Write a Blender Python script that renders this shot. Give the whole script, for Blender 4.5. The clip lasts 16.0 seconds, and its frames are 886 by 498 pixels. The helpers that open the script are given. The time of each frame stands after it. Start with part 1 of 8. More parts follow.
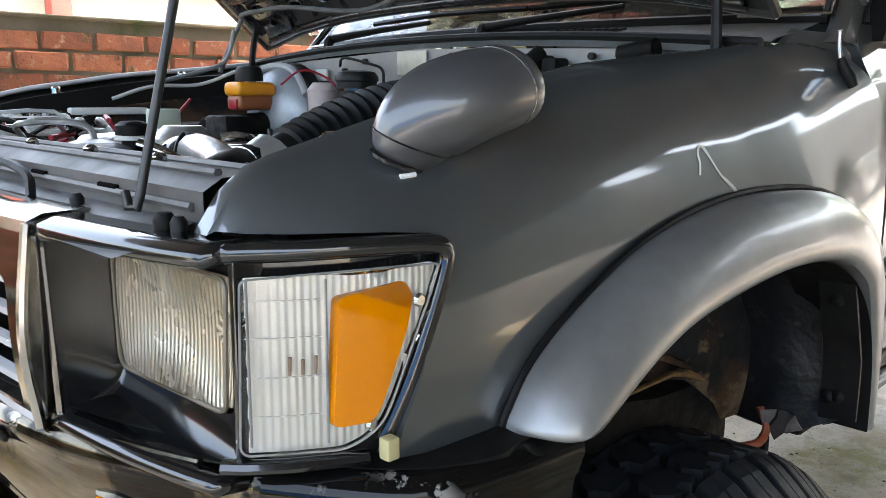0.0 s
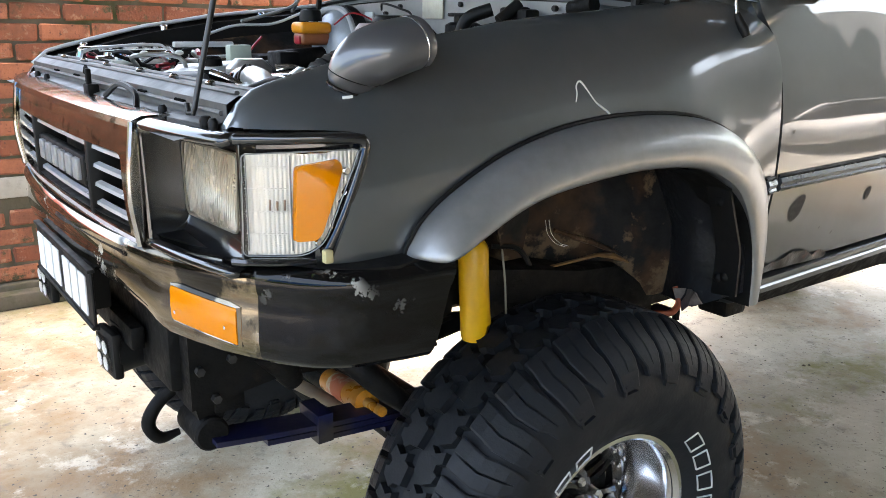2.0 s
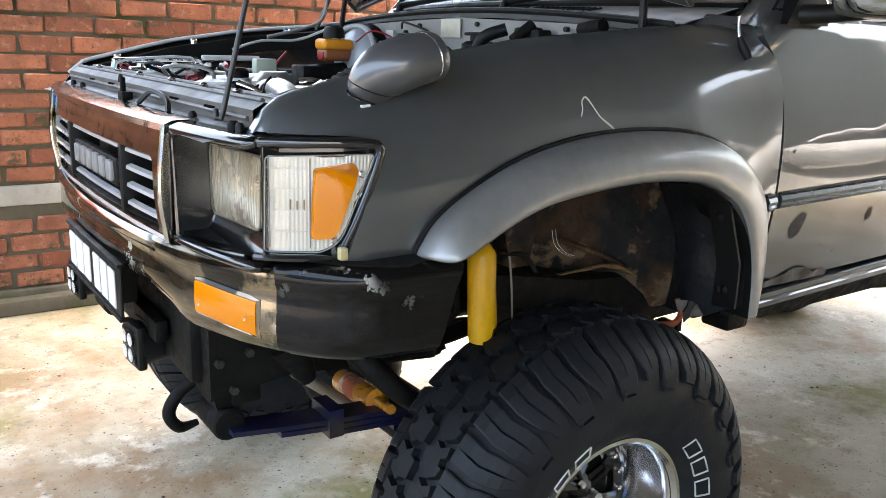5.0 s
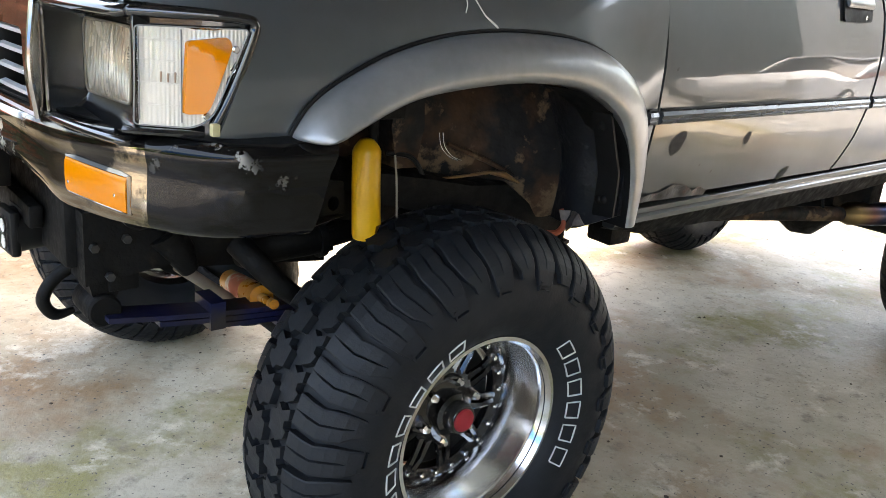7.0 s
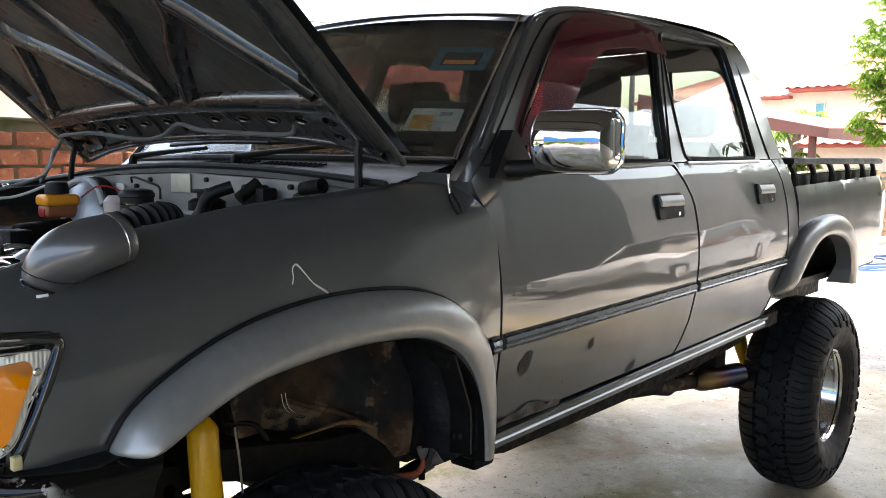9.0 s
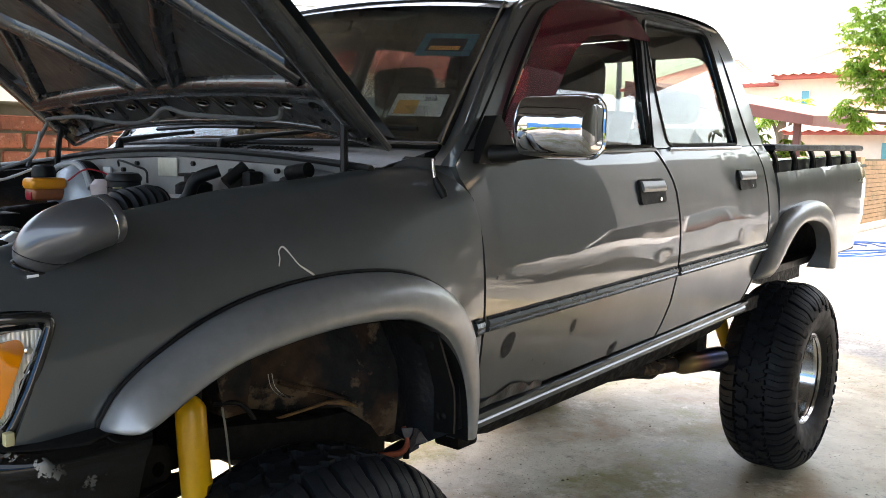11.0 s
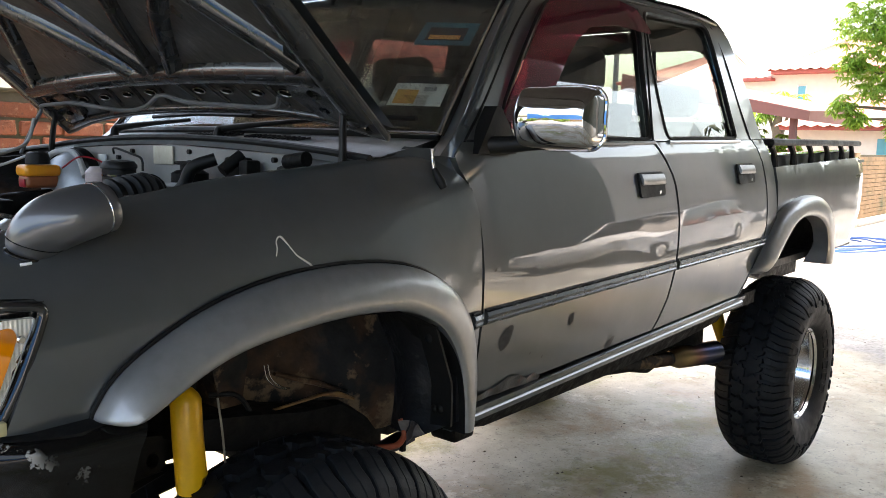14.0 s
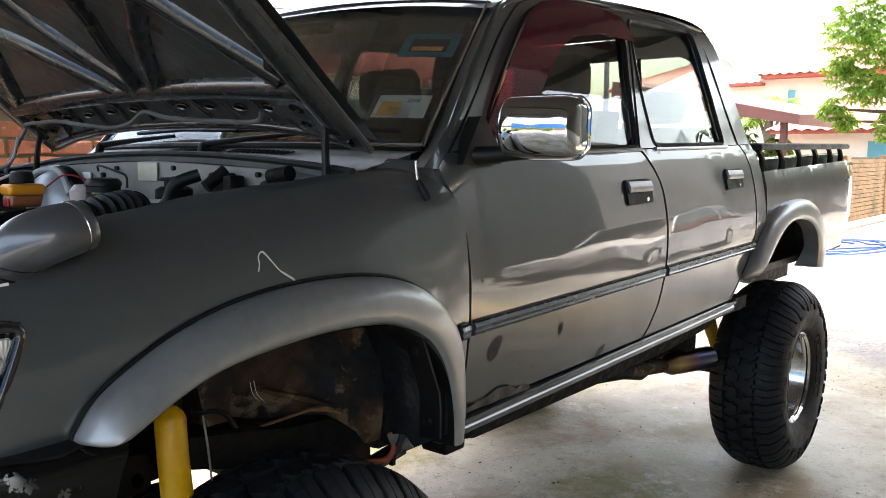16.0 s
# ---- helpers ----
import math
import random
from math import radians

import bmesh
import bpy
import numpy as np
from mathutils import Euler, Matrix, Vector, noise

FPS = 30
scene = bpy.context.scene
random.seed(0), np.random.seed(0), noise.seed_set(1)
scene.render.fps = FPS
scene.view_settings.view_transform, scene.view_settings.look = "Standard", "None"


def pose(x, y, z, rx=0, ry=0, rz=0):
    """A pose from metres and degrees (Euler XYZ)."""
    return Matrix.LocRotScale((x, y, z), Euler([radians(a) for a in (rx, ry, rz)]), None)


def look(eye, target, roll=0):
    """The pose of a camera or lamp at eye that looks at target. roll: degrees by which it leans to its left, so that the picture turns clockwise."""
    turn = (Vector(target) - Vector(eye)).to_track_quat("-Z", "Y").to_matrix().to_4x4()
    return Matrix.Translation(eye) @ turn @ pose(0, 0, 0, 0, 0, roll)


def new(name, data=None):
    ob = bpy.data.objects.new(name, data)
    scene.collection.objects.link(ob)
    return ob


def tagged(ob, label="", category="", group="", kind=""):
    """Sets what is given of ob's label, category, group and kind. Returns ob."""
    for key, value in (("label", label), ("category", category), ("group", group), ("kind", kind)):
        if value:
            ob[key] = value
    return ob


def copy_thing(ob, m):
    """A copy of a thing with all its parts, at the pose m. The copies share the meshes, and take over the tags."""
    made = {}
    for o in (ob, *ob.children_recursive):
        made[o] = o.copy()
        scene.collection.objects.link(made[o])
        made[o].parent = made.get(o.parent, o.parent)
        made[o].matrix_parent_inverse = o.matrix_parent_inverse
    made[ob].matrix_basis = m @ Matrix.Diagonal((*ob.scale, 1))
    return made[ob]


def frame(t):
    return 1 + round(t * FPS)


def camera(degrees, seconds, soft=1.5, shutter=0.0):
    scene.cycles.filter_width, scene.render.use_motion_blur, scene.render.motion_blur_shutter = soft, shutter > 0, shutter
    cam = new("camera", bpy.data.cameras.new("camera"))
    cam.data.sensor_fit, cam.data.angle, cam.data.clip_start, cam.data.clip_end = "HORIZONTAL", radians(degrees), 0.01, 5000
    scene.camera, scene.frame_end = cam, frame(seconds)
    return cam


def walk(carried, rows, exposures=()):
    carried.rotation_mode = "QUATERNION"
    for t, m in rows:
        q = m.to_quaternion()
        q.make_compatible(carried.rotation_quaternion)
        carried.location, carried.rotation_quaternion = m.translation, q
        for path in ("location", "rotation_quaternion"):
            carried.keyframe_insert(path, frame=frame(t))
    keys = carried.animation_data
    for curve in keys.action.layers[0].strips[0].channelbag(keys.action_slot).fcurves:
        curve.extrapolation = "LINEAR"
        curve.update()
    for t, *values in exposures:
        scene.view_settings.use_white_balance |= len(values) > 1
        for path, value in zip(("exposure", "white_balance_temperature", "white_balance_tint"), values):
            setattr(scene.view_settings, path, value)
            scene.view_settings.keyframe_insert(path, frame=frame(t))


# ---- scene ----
cam = camera(56.6, 16.0, soft=0.8)
PATH = [
    (0, (-0.929, -1.196, 1.309), (0.442, 0.213, 0.943), 0.3),
    (0.5, (-0.951, -1.258, 1.316), (0.384, 0.194, 0.981), -2.5),
    (1, (-0.998, -1.424, 1.308), (0.251, 0.084, 0.9), -1.6),
    (1.5, (-1.024, -1.566, 1.329), (0.135, -0.023, 0.804), -0.7),
    (2, (-1.044, -1.671, 1.347), (0.103, -0.123, 0.81), 0.8),
    (2.5, (-1.062, -1.732, 1.352), (0.079, -0.186, 0.8), 2.4),
    (3, (-1.092, -1.718, 1.361), (0.001, -0.126, 0.842), 1.5),
    (3.2, (-1.106, -1.705, 1.364), (-0.05, -0.077, 0.881), 0.7),
    (5.3, (-1.061, -1.761, 1.324), (0.094, -0.205, 0.831), 2.6),
    (5.5, (-1.047, -1.777, 1.313), (0.15, -0.259, 0.801), 2.8),
    (6, (-1.046, -1.793, 1.294), (0.179, -0.308, 0.751), 4.1),
    (6.5, (-1.049, -1.814, 1.265), (0.179, -0.342, 0.695), 4.9),
    (7, (-1.042, -1.823, 1.264), (0.209, -0.384, 0.659), 5.4),
    (7.3, (-1.017, -1.824, 1.313), (0.292, -0.414, 0.767), 5.1),
    (7.4, (-1.013, -1.829, 1.324), (0.339, -0.432, 0.854), 4.4),
    (7.5, (-1.002, -1.824, 1.334), (0.384, -0.436, 0.944), 3.6),
    (7.6, (-0.996, -1.822, 1.336), (0.414, -0.437, 1.028), 2.4),
    (8, (-0.962, -1.813, 1.41), (0.505, -0.47, 1.199), 0.7),
    (8.5, (-0.96, -1.805, 1.417), (0.534, -0.491, 1.216), 0.4),
    (9, (-0.96, -1.803, 1.423), (0.551, -0.509, 1.219), 0.5),
    (11.5, (-0.988, -1.833, 1.419), (0.54, -0.566, 1.176), 0.8),
    (12, (-0.996, -1.837, 1.416), (0.529, -0.566, 1.169), 0.9),
    (12.5, (-0.997, -1.838, 1.417), (0.53, -0.571, 1.166), 1.0),
    (13, (-0.992, -1.834, 1.416), (0.538, -0.57, 1.162), 1.0),
    (13.5, (-0.977, -1.818, 1.415), (0.555, -0.558, 1.158), 1.2),
    (14, (-0.971, -1.81, 1.418), (0.564, -0.554, 1.161), 1.3),
    (14.5, (-0.97, -1.81, 1.419), (0.565, -0.555, 1.162), 1.2),
    (15, (-0.965, -1.813, 1.42), (0.573, -0.559, 1.174), 1.1),
    (15.5, (-0.96, -1.815, 1.422), (0.581, -0.563, 1.181), 0.8),
    (16, (-0.953, -1.821, 1.42), (0.591, -0.572, 1.188), 0.2),
]
walk(cam, [(t, look(eye, target, roll)) for t, eye, target, roll in PATH], exposures=[(0.0, 3.45, 7250, 12), (2.5, 3.6, 7250, 12), (6.5, 3.58, 7250, 12), (7.1, 3.5, 7250, 12), (8.1, 2.9, 7250, 12), (16.0, 2.9, 7250, 12)])

# ---- light ----
world = bpy.data.worlds.new("overcast")
scene.world = world
world.use_nodes = True
_n = world.node_tree.nodes
_sky = _n.new("ShaderNodeTexSky")
_sky.sky_type = "NISHITA"
_sky.sun_disc = False
_sky.sun_elevation = radians(77)
_sky.sun_rotation = radians(112)
_sky.dust_density = 5.5
_sky.air_density = 1.4
_sky.ozone_density = 1.0
_n["Background"].inputs[1].default_value = 0.15
world.node_tree.links.new(_sky.outputs[0], _n["Background"].inputs[0])
_sun = bpy.data.lights.new("sun", "SUN")
_sun.energy, _sun.angle, _sun.color = 1.45, radians(2.0), (1.0, 0.97, 0.92)
sun = new("sun", _sun)
sun.matrix_world = look((2.5, -1.0, 12), (0, 0, 0))



# ---- building blocks ----
def part(name, bm, material, parent=None, label="", smooth=None):
    """Link a bmesh (or a mesh) as one mesh object under a thing or a part."""
    if isinstance(bm, bmesh.types.BMesh):
        me = bpy.data.meshes.new(name)
        bmesh.ops.recalc_face_normals(bm, faces=bm.faces) if smooth != "keep" else None
        bm.to_mesh(me)
        bm.free()
    else:
        me = bm
    if material is not None and not me.materials:
        me.materials.append(material)
    if smooth != 0:
        me.shade_smooth()
        if smooth not in (1, "keep"):
            me.set_sharp_from_angle(angle=radians(38 if smooth is None else smooth))
    ob = new(name, me)
    if parent is not None:
        ob.parent = parent
    if label:
        ob["label"] = label
    return ob


def thing(name, label, category, group="", kind="", at=(0, 0, 0)):
    ob = new(name)
    ob.empty_display_size = 0.1
    ob.location = at
    return tagged(ob, label, category, group, kind)


def mesh_bm(verts, faces):
    bm = bmesh.new()
    vs = [bm.verts.new(v) for v in verts]
    for f in faces:
        try:
            bm.faces.new([vs[i] for i in f])
        except ValueError:
            pass
    return bm


def join(*bms):
    out = bmesh.new()
    for b in bms:
        me = bpy.data.meshes.new("tmp")
        b.to_mesh(me)
        b.free()
        out.from_mesh(me)
        bpy.data.meshes.remove(me)
    return out


def box_bm(x0, x1, y0, y1, z0, z1, bevel=0.0, seg=2):
    bm = bmesh.new()
    bmesh.ops.create_cube(bm, size=1.0)
    for v in bm.verts:
        v.co = Vector(((x0 + x1) / 2 + v.co.x * (x1 - x0), (y0 + y1) / 2 + v.co.y * (y1 - y0), (z0 + z1) / 2 + v.co.z * (z1 - z0)))
    if bevel:
        bmesh.ops.bevel(bm, geom=list(bm.edges), offset=bevel, segments=seg, profile=0.5, affect="EDGES")
    return bm


def moved(bm, m):
    bmesh.ops.transform(bm, matrix=m, verts=bm.verts)
    return bm


def loft(rings, closed=True, caps=False, loop=False):
    """Quads between successive rings of points of equal count."""
    n = len(rings[0])
    verts = [p for r in rings for p in r]
    faces = []
    k = len(rings)
    for i in range(k if loop else k - 1):
        j = (i + 1) % k
        for a in range(n if closed else n - 1):
            b = (a + 1) % n
            faces.append((i * n + a, i * n + b, j * n + b, j * n + a))
    if caps:
        faces.append(tuple(range(n)))
        faces.append(tuple(range((k - 1) * n, k * n)))
    return mesh_bm(verts, faces)


def curve_pts(pts, n):
    """A smooth line (Catmull-Rom) through pts, with n points a span."""
    P = [Vector(p) for p in pts]
    P = [P[0] * 2 - P[1]] + P + [P[-1] * 2 - P[-2]]
    out = []
    for i in range(1, len(P) - 2):
        a, b, c, d = P[i - 1:i + 3]
        for k in range(n):
            t = k / n
            out.append(0.5 * ((2 * b) + (c - a) * t + (2 * a - 5 * b + 4 * c - d) * t * t + (3 * b - a - 3 * c + d) * t ** 3))
    out.append(P[-2])
    return out


def tube(pts, r, n=10, smooth_n=0, flat=1.0, caps=True):
    """A round bar along pts; r may be a list, one radius a point. flat squeezes it along its second axis."""
    P = curve_pts(pts, smooth_n) if smooth_n else [Vector(p) for p in pts]
    if isinstance(r, (list, tuple)):
        m = len(r) - 1
        R = [r[min(int(i / (len(P) - 1) * m), m - 1)] * (1 - (i / (len(P) - 1) * m - min(int(i / (len(P) - 1) * m), m - 1)))
             + r[min(int(i / (len(P) - 1) * m), m - 1) + 1] * (i / (len(P) - 1) * m - min(int(i / (len(P) - 1) * m), m - 1)) for i in range(len(P))]
    else:
        R = [r] * len(P)
    rings = []
    ref = None
    for i, p in enumerate(P):
        d = (P[min(i + 1, len(P) - 1)] - P[max(i - 1, 0)]).normalized()
        if ref is None:
            ref = d.orthogonal().normalized() if abs(d.z) > 0.9 else d.cross(Vector((0, 0, 1))).normalized()
        u = (ref - d * ref.dot(d)).normalized()
        ref = u
        v = d.cross(u)
        rings.append([p + (u * math.cos(a) + v * math.sin(a) * flat) * R[i] for a in (2 * math.pi * k / n for k in range(n))])
    return loft(rings, True, caps)


def lathe(profile, n=48, axis="y"):
    """Spin (radius, along) points about an axis through the origin."""
    rings = []
    for k in range(n):
        a = 2 * math.pi * k / n
        c, s = math.cos(a), math.sin(a)
        if axis == "y":
            rings.append([Vector((r * c, h, r * s)) for r, h in profile])
        elif axis == "z":
            rings.append([Vector((r * c, r * s, h)) for r, h in profile])
        else:
            rings.append([Vector((h, r * c, r * s)) for r, h in profile])
    return loft(rings, closed=False, loop=True)


def cyl(p0, p1, r, n=16, bevel=0.0):
    p0, p1 = Vector(p0), Vector(p1)
    if not bevel:
        return tube([p0, p1], r, n)
    d = (p1 - p0).normalized() * bevel
    return tube_rad([p0, p0 + d, p1 - d, p1], [r - bevel, r, r, r - bevel], n)


def tube_rad(P, R, n=16):
    """A round bar with one radius at each point, straight or nearly so."""
    P = [Vector(p) for p in P]
    d = (P[-1] - P[0]).normalized()
    u = d.orthogonal().normalized()
    v = d.cross(u)
    return loft([[p + (u * math.cos(a) + v * math.sin(a)) * r for a in (2 * math.pi * k / n for k in range(n))] for p, r in zip(P, R)], True, True)


def rounded(pts, rad, seg=5):
    """A closed outline with its corners rounded; rad is one value or one for each corner."""
    out = []
    n = len(pts)
    for i in range(n):
        p, a, b = Vector(pts[i]), Vector(pts[i - 1]), Vector(pts[(i + 1) % n])
        r = rad[i] if isinstance(rad, (list, tuple)) else rad
        if r <= 0:
            out.append(p)
            continue
        da, db = (a - p), (b - p)
        ra, rb = min(r, da.length * 0.48), min(r, db.length * 0.48)
        s, e = p + da.normalized() * ra, p + db.normalized() * rb
        for k in range(seg + 1):
            t = k / seg
            out.append(s * (1 - t) ** 2 + p * 2 * t * (1 - t) + e * t * t)
    return out


def dense(pts, n):
    """A closed outline with each of its long sides cut into n pieces."""
    out = []
    for a, b in zip(pts, pts[1:] + pts[:1]):
        k = n if (b - a).length > 0.05 else 1
        out += [a + (b - a) * (i / k) for i in range(k)]
    return out


def sheet(outline, mapping, step=0.04, holes=(), depth=0.0, inward=(0, 1, 0), rim=0.0):
    """A panel: a flat outline with holes, filled with small triangles, laid on a curved surface by mapping(u, v).
    depth: how far its edges are turned inward."""
    from mathutils.geometry import delaunay_2d_cdt
    loops = [[Vector((p[0], p[1])) for p in outline]] + [[Vector((p[0], p[1])) for p in h] for h in holes]
    dense = []
    for lp in loops:
        o = []
        for i, p in enumerate(lp):
            q = lp[(i + 1) % len(lp)]
            k = max(1, int((q - p).length / step + 0.5))
            o += [p + (q - p) * (j / k) for j in range(k)]
        dense.append(o)

    def inside(p, lp):
        c = False
        for i in range(len(lp)):
            a, b = lp[i - 1], lp[i]
            if (a.y > p.y) != (b.y > p.y) and p.x < (b.x - a.x) * (p.y - a.y) / (b.y - a.y) + a.x:
                c = not c
        return c

    verts, edges = [], []
    for o in dense:
        s = len(verts)
        verts += o
        edges += [(s + i, s + (i + 1) % len(o)) for i in range(len(o))]
    nb = len(verts)
    bd = np.array([(v.x, v.y) for v in verts])
    us, vs_ = [p.x for p in dense[0]], [p.y for p in dense[0]]
    rows = 0
    v0 = min(vs_)
    while v0 < max(vs_):
        u0 = min(us) + (step / 2 if rows % 2 else 0)
        while u0 < max(us):
            p = Vector((u0, v0))
            if inside(p, dense[0]) and not any(inside(p, h) for h in dense[1:]):
                if np.min((bd[:, 0] - u0) ** 2 + (bd[:, 1] - v0) ** 2) > (0.45 * step) ** 2:
                    verts.append(p)
            u0 += step
        v0 += step * 0.87
        rows += 1
    cv, ce, cf, *_ = delaunay_2d_cdt(verts, edges, [], 0, 1e-6)
    faces = []
    for f in cf:
        c = sum((cv[i] for i in f), Vector((0, 0))) / len(f)
        if inside(c, dense[0]) and not any(inside(c, h) for h in dense[1:]):
            faces.append(tuple(f))
    bm = mesh_bm([mapping(v.x, v.y) for v in cv], faces)
    loose = [v for v in bm.verts if not v.link_faces]
    bmesh.ops.delete(bm, geom=loose, context="VERTS")
    if depth:
        be = [e for e in bm.edges if len(e.link_faces) == 1]
        ret = bmesh.ops.extrude_edge_only(bm, edges=be)
        d = Vector(inward) * depth
        for v in (g for g in ret["geom"] if isinstance(g, bmesh.types.BMVert)):
            v.co += d
    return bm


def mirrored(bm):
    """A copy on the other side of the car."""
    b = bm.copy()
    for v in b.verts:
        v.co.y = -v.co.y
    bmesh.ops.reverse_faces(b, faces=b.faces)
    return b


def interp(x, table):
    return float(np.interp(x, [a for a, _ in table], [b for _, b in table]))


# ---- materials ----
def nodes_of(name):
    m = bpy.data.materials.new(name)
    m.use_nodes = True
    nt = m.node_tree
    return m, nt, nt.nodes["Principled BSDF"]


def mix(nt, fac, a, b):
    n = nt.nodes.new("ShaderNodeMix")
    n.data_type = "RGBA"
    for sock, val in ((0, fac), (6, a), (7, b)):
        if isinstance(val, bpy.types.NodeSocket):
            nt.links.new(val, n.inputs[sock])
        elif sock == 0:
            n.inputs[0].default_value = val
        else:
            n.inputs[sock].default_value = (*val, 1)
    return n.outputs[2]


def noise_fac(nt, scale, detail=6, lo=0.4, hi=0.6, rough=0.55, coord="Object", stretch=(1, 1, 1), seed=0.0):
    tc = nt.nodes.new("ShaderNodeTexCoord")
    mp = nt.nodes.new("ShaderNodeMapping")
    mp.inputs["Scale"].default_value = stretch
    mp.inputs["Location"].default_value = (seed, seed * 0.7, seed * 1.3)
    if coord == "World":
        tc = nt.nodes.new("ShaderNodeNewGeometry")
        nt.links.new(tc.outputs["Position"], mp.inputs[0])
    else:
        nt.links.new(tc.outputs[coord], mp.inputs[0])
    no = nt.nodes.new("ShaderNodeTexNoise")
    no.inputs["Scale"].default_value = scale
    no.inputs["Detail"].default_value = detail
    no.inputs["Roughness"].default_value = rough
    nt.links.new(mp.outputs[0], no.inputs["Vector"])
    rp = nt.nodes.new("ShaderNodeMapRange")
    rp.inputs[1].default_value, rp.inputs[2].default_value = lo, hi
    nt.links.new(no.outputs[0], rp.inputs[0])
    return rp.outputs[0]


def bump(nt, bsdf, height, strength=0.3, dist=0.002):
    b = nt.nodes.new("ShaderNodeBump")
    b.inputs["Strength"].default_value = strength
    b.inputs["Distance"].default_value = dist
    nt.links.new(height, b.inputs["Height"])
    nt.links.new(b.outputs[0], bsdf.inputs["Normal"])


def surface(name, a, b=None, rough=0.5, rough2=None, metal=0.0, coat=0.0, scale=8.0, fine=0.15, bump_scale=90.0, bump_dist=0.0006, lo=0.35, hi=0.65, dirt=None, dirt_lo=0.6, dirt_hi=0.75, dirt_scale=5.0, spec=None):
    """A surface of two close tones at a coarse scale, a fine grain, and optional dirt with a shape of its own."""
    m, nt, p = nodes_of(name)
    b = b or tuple(c * 0.8 for c in a)
    f = noise_fac(nt, scale, 5, lo, hi)
    col = mix(nt, f, a, b)
    if fine:
        g = noise_fac(nt, scale * 14, 3, 0.3, 0.7, seed=3.1)
        mul = nt.nodes.new("ShaderNodeMath")
        mul.operation = "MULTIPLY"
        mul.inputs[1].default_value = fine
        nt.links.new(g, mul.inputs[0])
        col = mix(nt, mul.outputs[0], col, tuple(c * 0.45 for c in a))
    rr = None
    if dirt:
        d = noise_fac(nt, dirt_scale, 8, dirt_lo, dirt_hi, 0.62, seed=7.7)
        col = mix(nt, d, col, dirt)
    nt.links.new(col, p.inputs["Base Color"])
    rp = nt.nodes.new("ShaderNodeMapRange")
    rp.inputs[3].default_value, rp.inputs[4].default_value = rough, rough2 if rough2 is not None else min(1, rough * 1.25)
    nt.links.new(noise_fac(nt, scale * 3, 4, 0.3, 0.7, seed=5.3), rp.inputs[0])
    nt.links.new(rp.outputs[0], p.inputs["Roughness"])
    p.inputs["Metallic"].default_value = metal
    p.inputs["Coat Weight"].default_value = coat
    p.inputs["Coat Roughness"].default_value = 0.04
    if spec is not None:
        p.inputs["Specular IOR Level"].default_value = spec
    if bump_dist:
        bump(nt, p, noise_fac(nt, bump_scale, 3, 0.2, 0.8, seed=1.9), 0.4, bump_dist)
    return m


def body_paint(name, coat_rough, coat_ior, wave, tone):
    """Dark metallic paint with a clear coat, slightly dented, with a few stone chips."""
    m = surface(name, (tone, tone * 1.09, tone * 1.12), (tone * 0.8, tone * 0.89, tone * 0.92), rough=0.36, metal=0.65, coat=1.0, scale=2.0, fine=0.12, bump_dist=0, spec=0.15, dirt=(0.20, 0.20, 0.19), dirt_lo=0.735, dirt_hi=0.75, dirt_scale=55)
    nt = m.node_tree
    p = nt.nodes["Principled BSDF"]
    b = nt.nodes.new("ShaderNodeBump")
    b.inputs["Strength"].default_value, b.inputs["Distance"].default_value = wave, 0.012
    nt.links.new(noise_fac(nt, 2.1, 1.2, 0.2, 0.8, 0.35, stretch=(1, 1, 1.6), seed=6.0), b.inputs["Height"])
    for s in ("Normal", "Coat Normal"):
        nt.links.new(b.outputs[0], p.inputs[s])
    p.inputs["Coat Roughness"].default_value, p.inputs["Coat IOR"].default_value = coat_rough, coat_ior
    return m


PAINT = body_paint("gunmetal_paint", 0.07, 1.75, 0.45, 0.100)
DOORPAINT = body_paint("polished_gunmetal_paint", 0.02, 1.75, 0.55, 0.075)
FLARE = surface("silver_grey_paint", (0.30, 0.298, 0.295), (0.25, 0.248, 0.245), rough=0.34, rough2=0.42, metal=0.6, coat=0.35, scale=3.0, fine=0.25, bump_dist=0)
CHROME = surface("chrome", (0.56, 0.54, 0.50), (0.36, 0.34, 0.30), rough=0.07, rough2=0.18, metal=1.0, scale=6.0, fine=0.0, bump_dist=0, dirt=(0.05, 0.045, 0.03), dirt_lo=0.56, dirt_hi=0.64, dirt_scale=14.0)
BRIGHT = surface("bright_chrome", (0.78, 0.78, 0.78), (0.7, 0.7, 0.7), rough=0.04, rough2=0.08, metal=1.0, fine=0, bump_dist=0)
ALLOY = surface("machined_alloy", (0.76, 0.76, 0.76), (0.68, 0.68, 0.68), rough=0.13, rough2=0.20, metal=1.0, scale=5, fine=0.0, bump_dist=0)
BLACK = surface("black_plastic", (0.004, 0.004, 0.004), (0.008, 0.0077, 0.0074), rough=0.40, rough2=0.6, scale=9, spec=0.22)
GLOSSBLACK = surface("gloss_black", (0.006, 0.006, 0.0065), (0.010, 0.010, 0.010), rough=0.08, rough2=0.16, coat=0.7, fine=0, bump_dist=0, dirt=(0.35, 0.34, 0.32), dirt_lo=0.70, dirt_hi=0.715, dirt_scale=38)
RUBBER = surface("tyre_rubber", (0.0068, 0.0082, 0.0104), (0.0115, 0.0130, 0.0152), rough=0.45, rough2=0.7, scale=7, bump_scale=160, bump_dist=0.0008, dirt=(0.017, 0.016, 0.015), dirt_lo=0.60, dirt_hi=0.9, dirt_scale=6, spec=0.22)
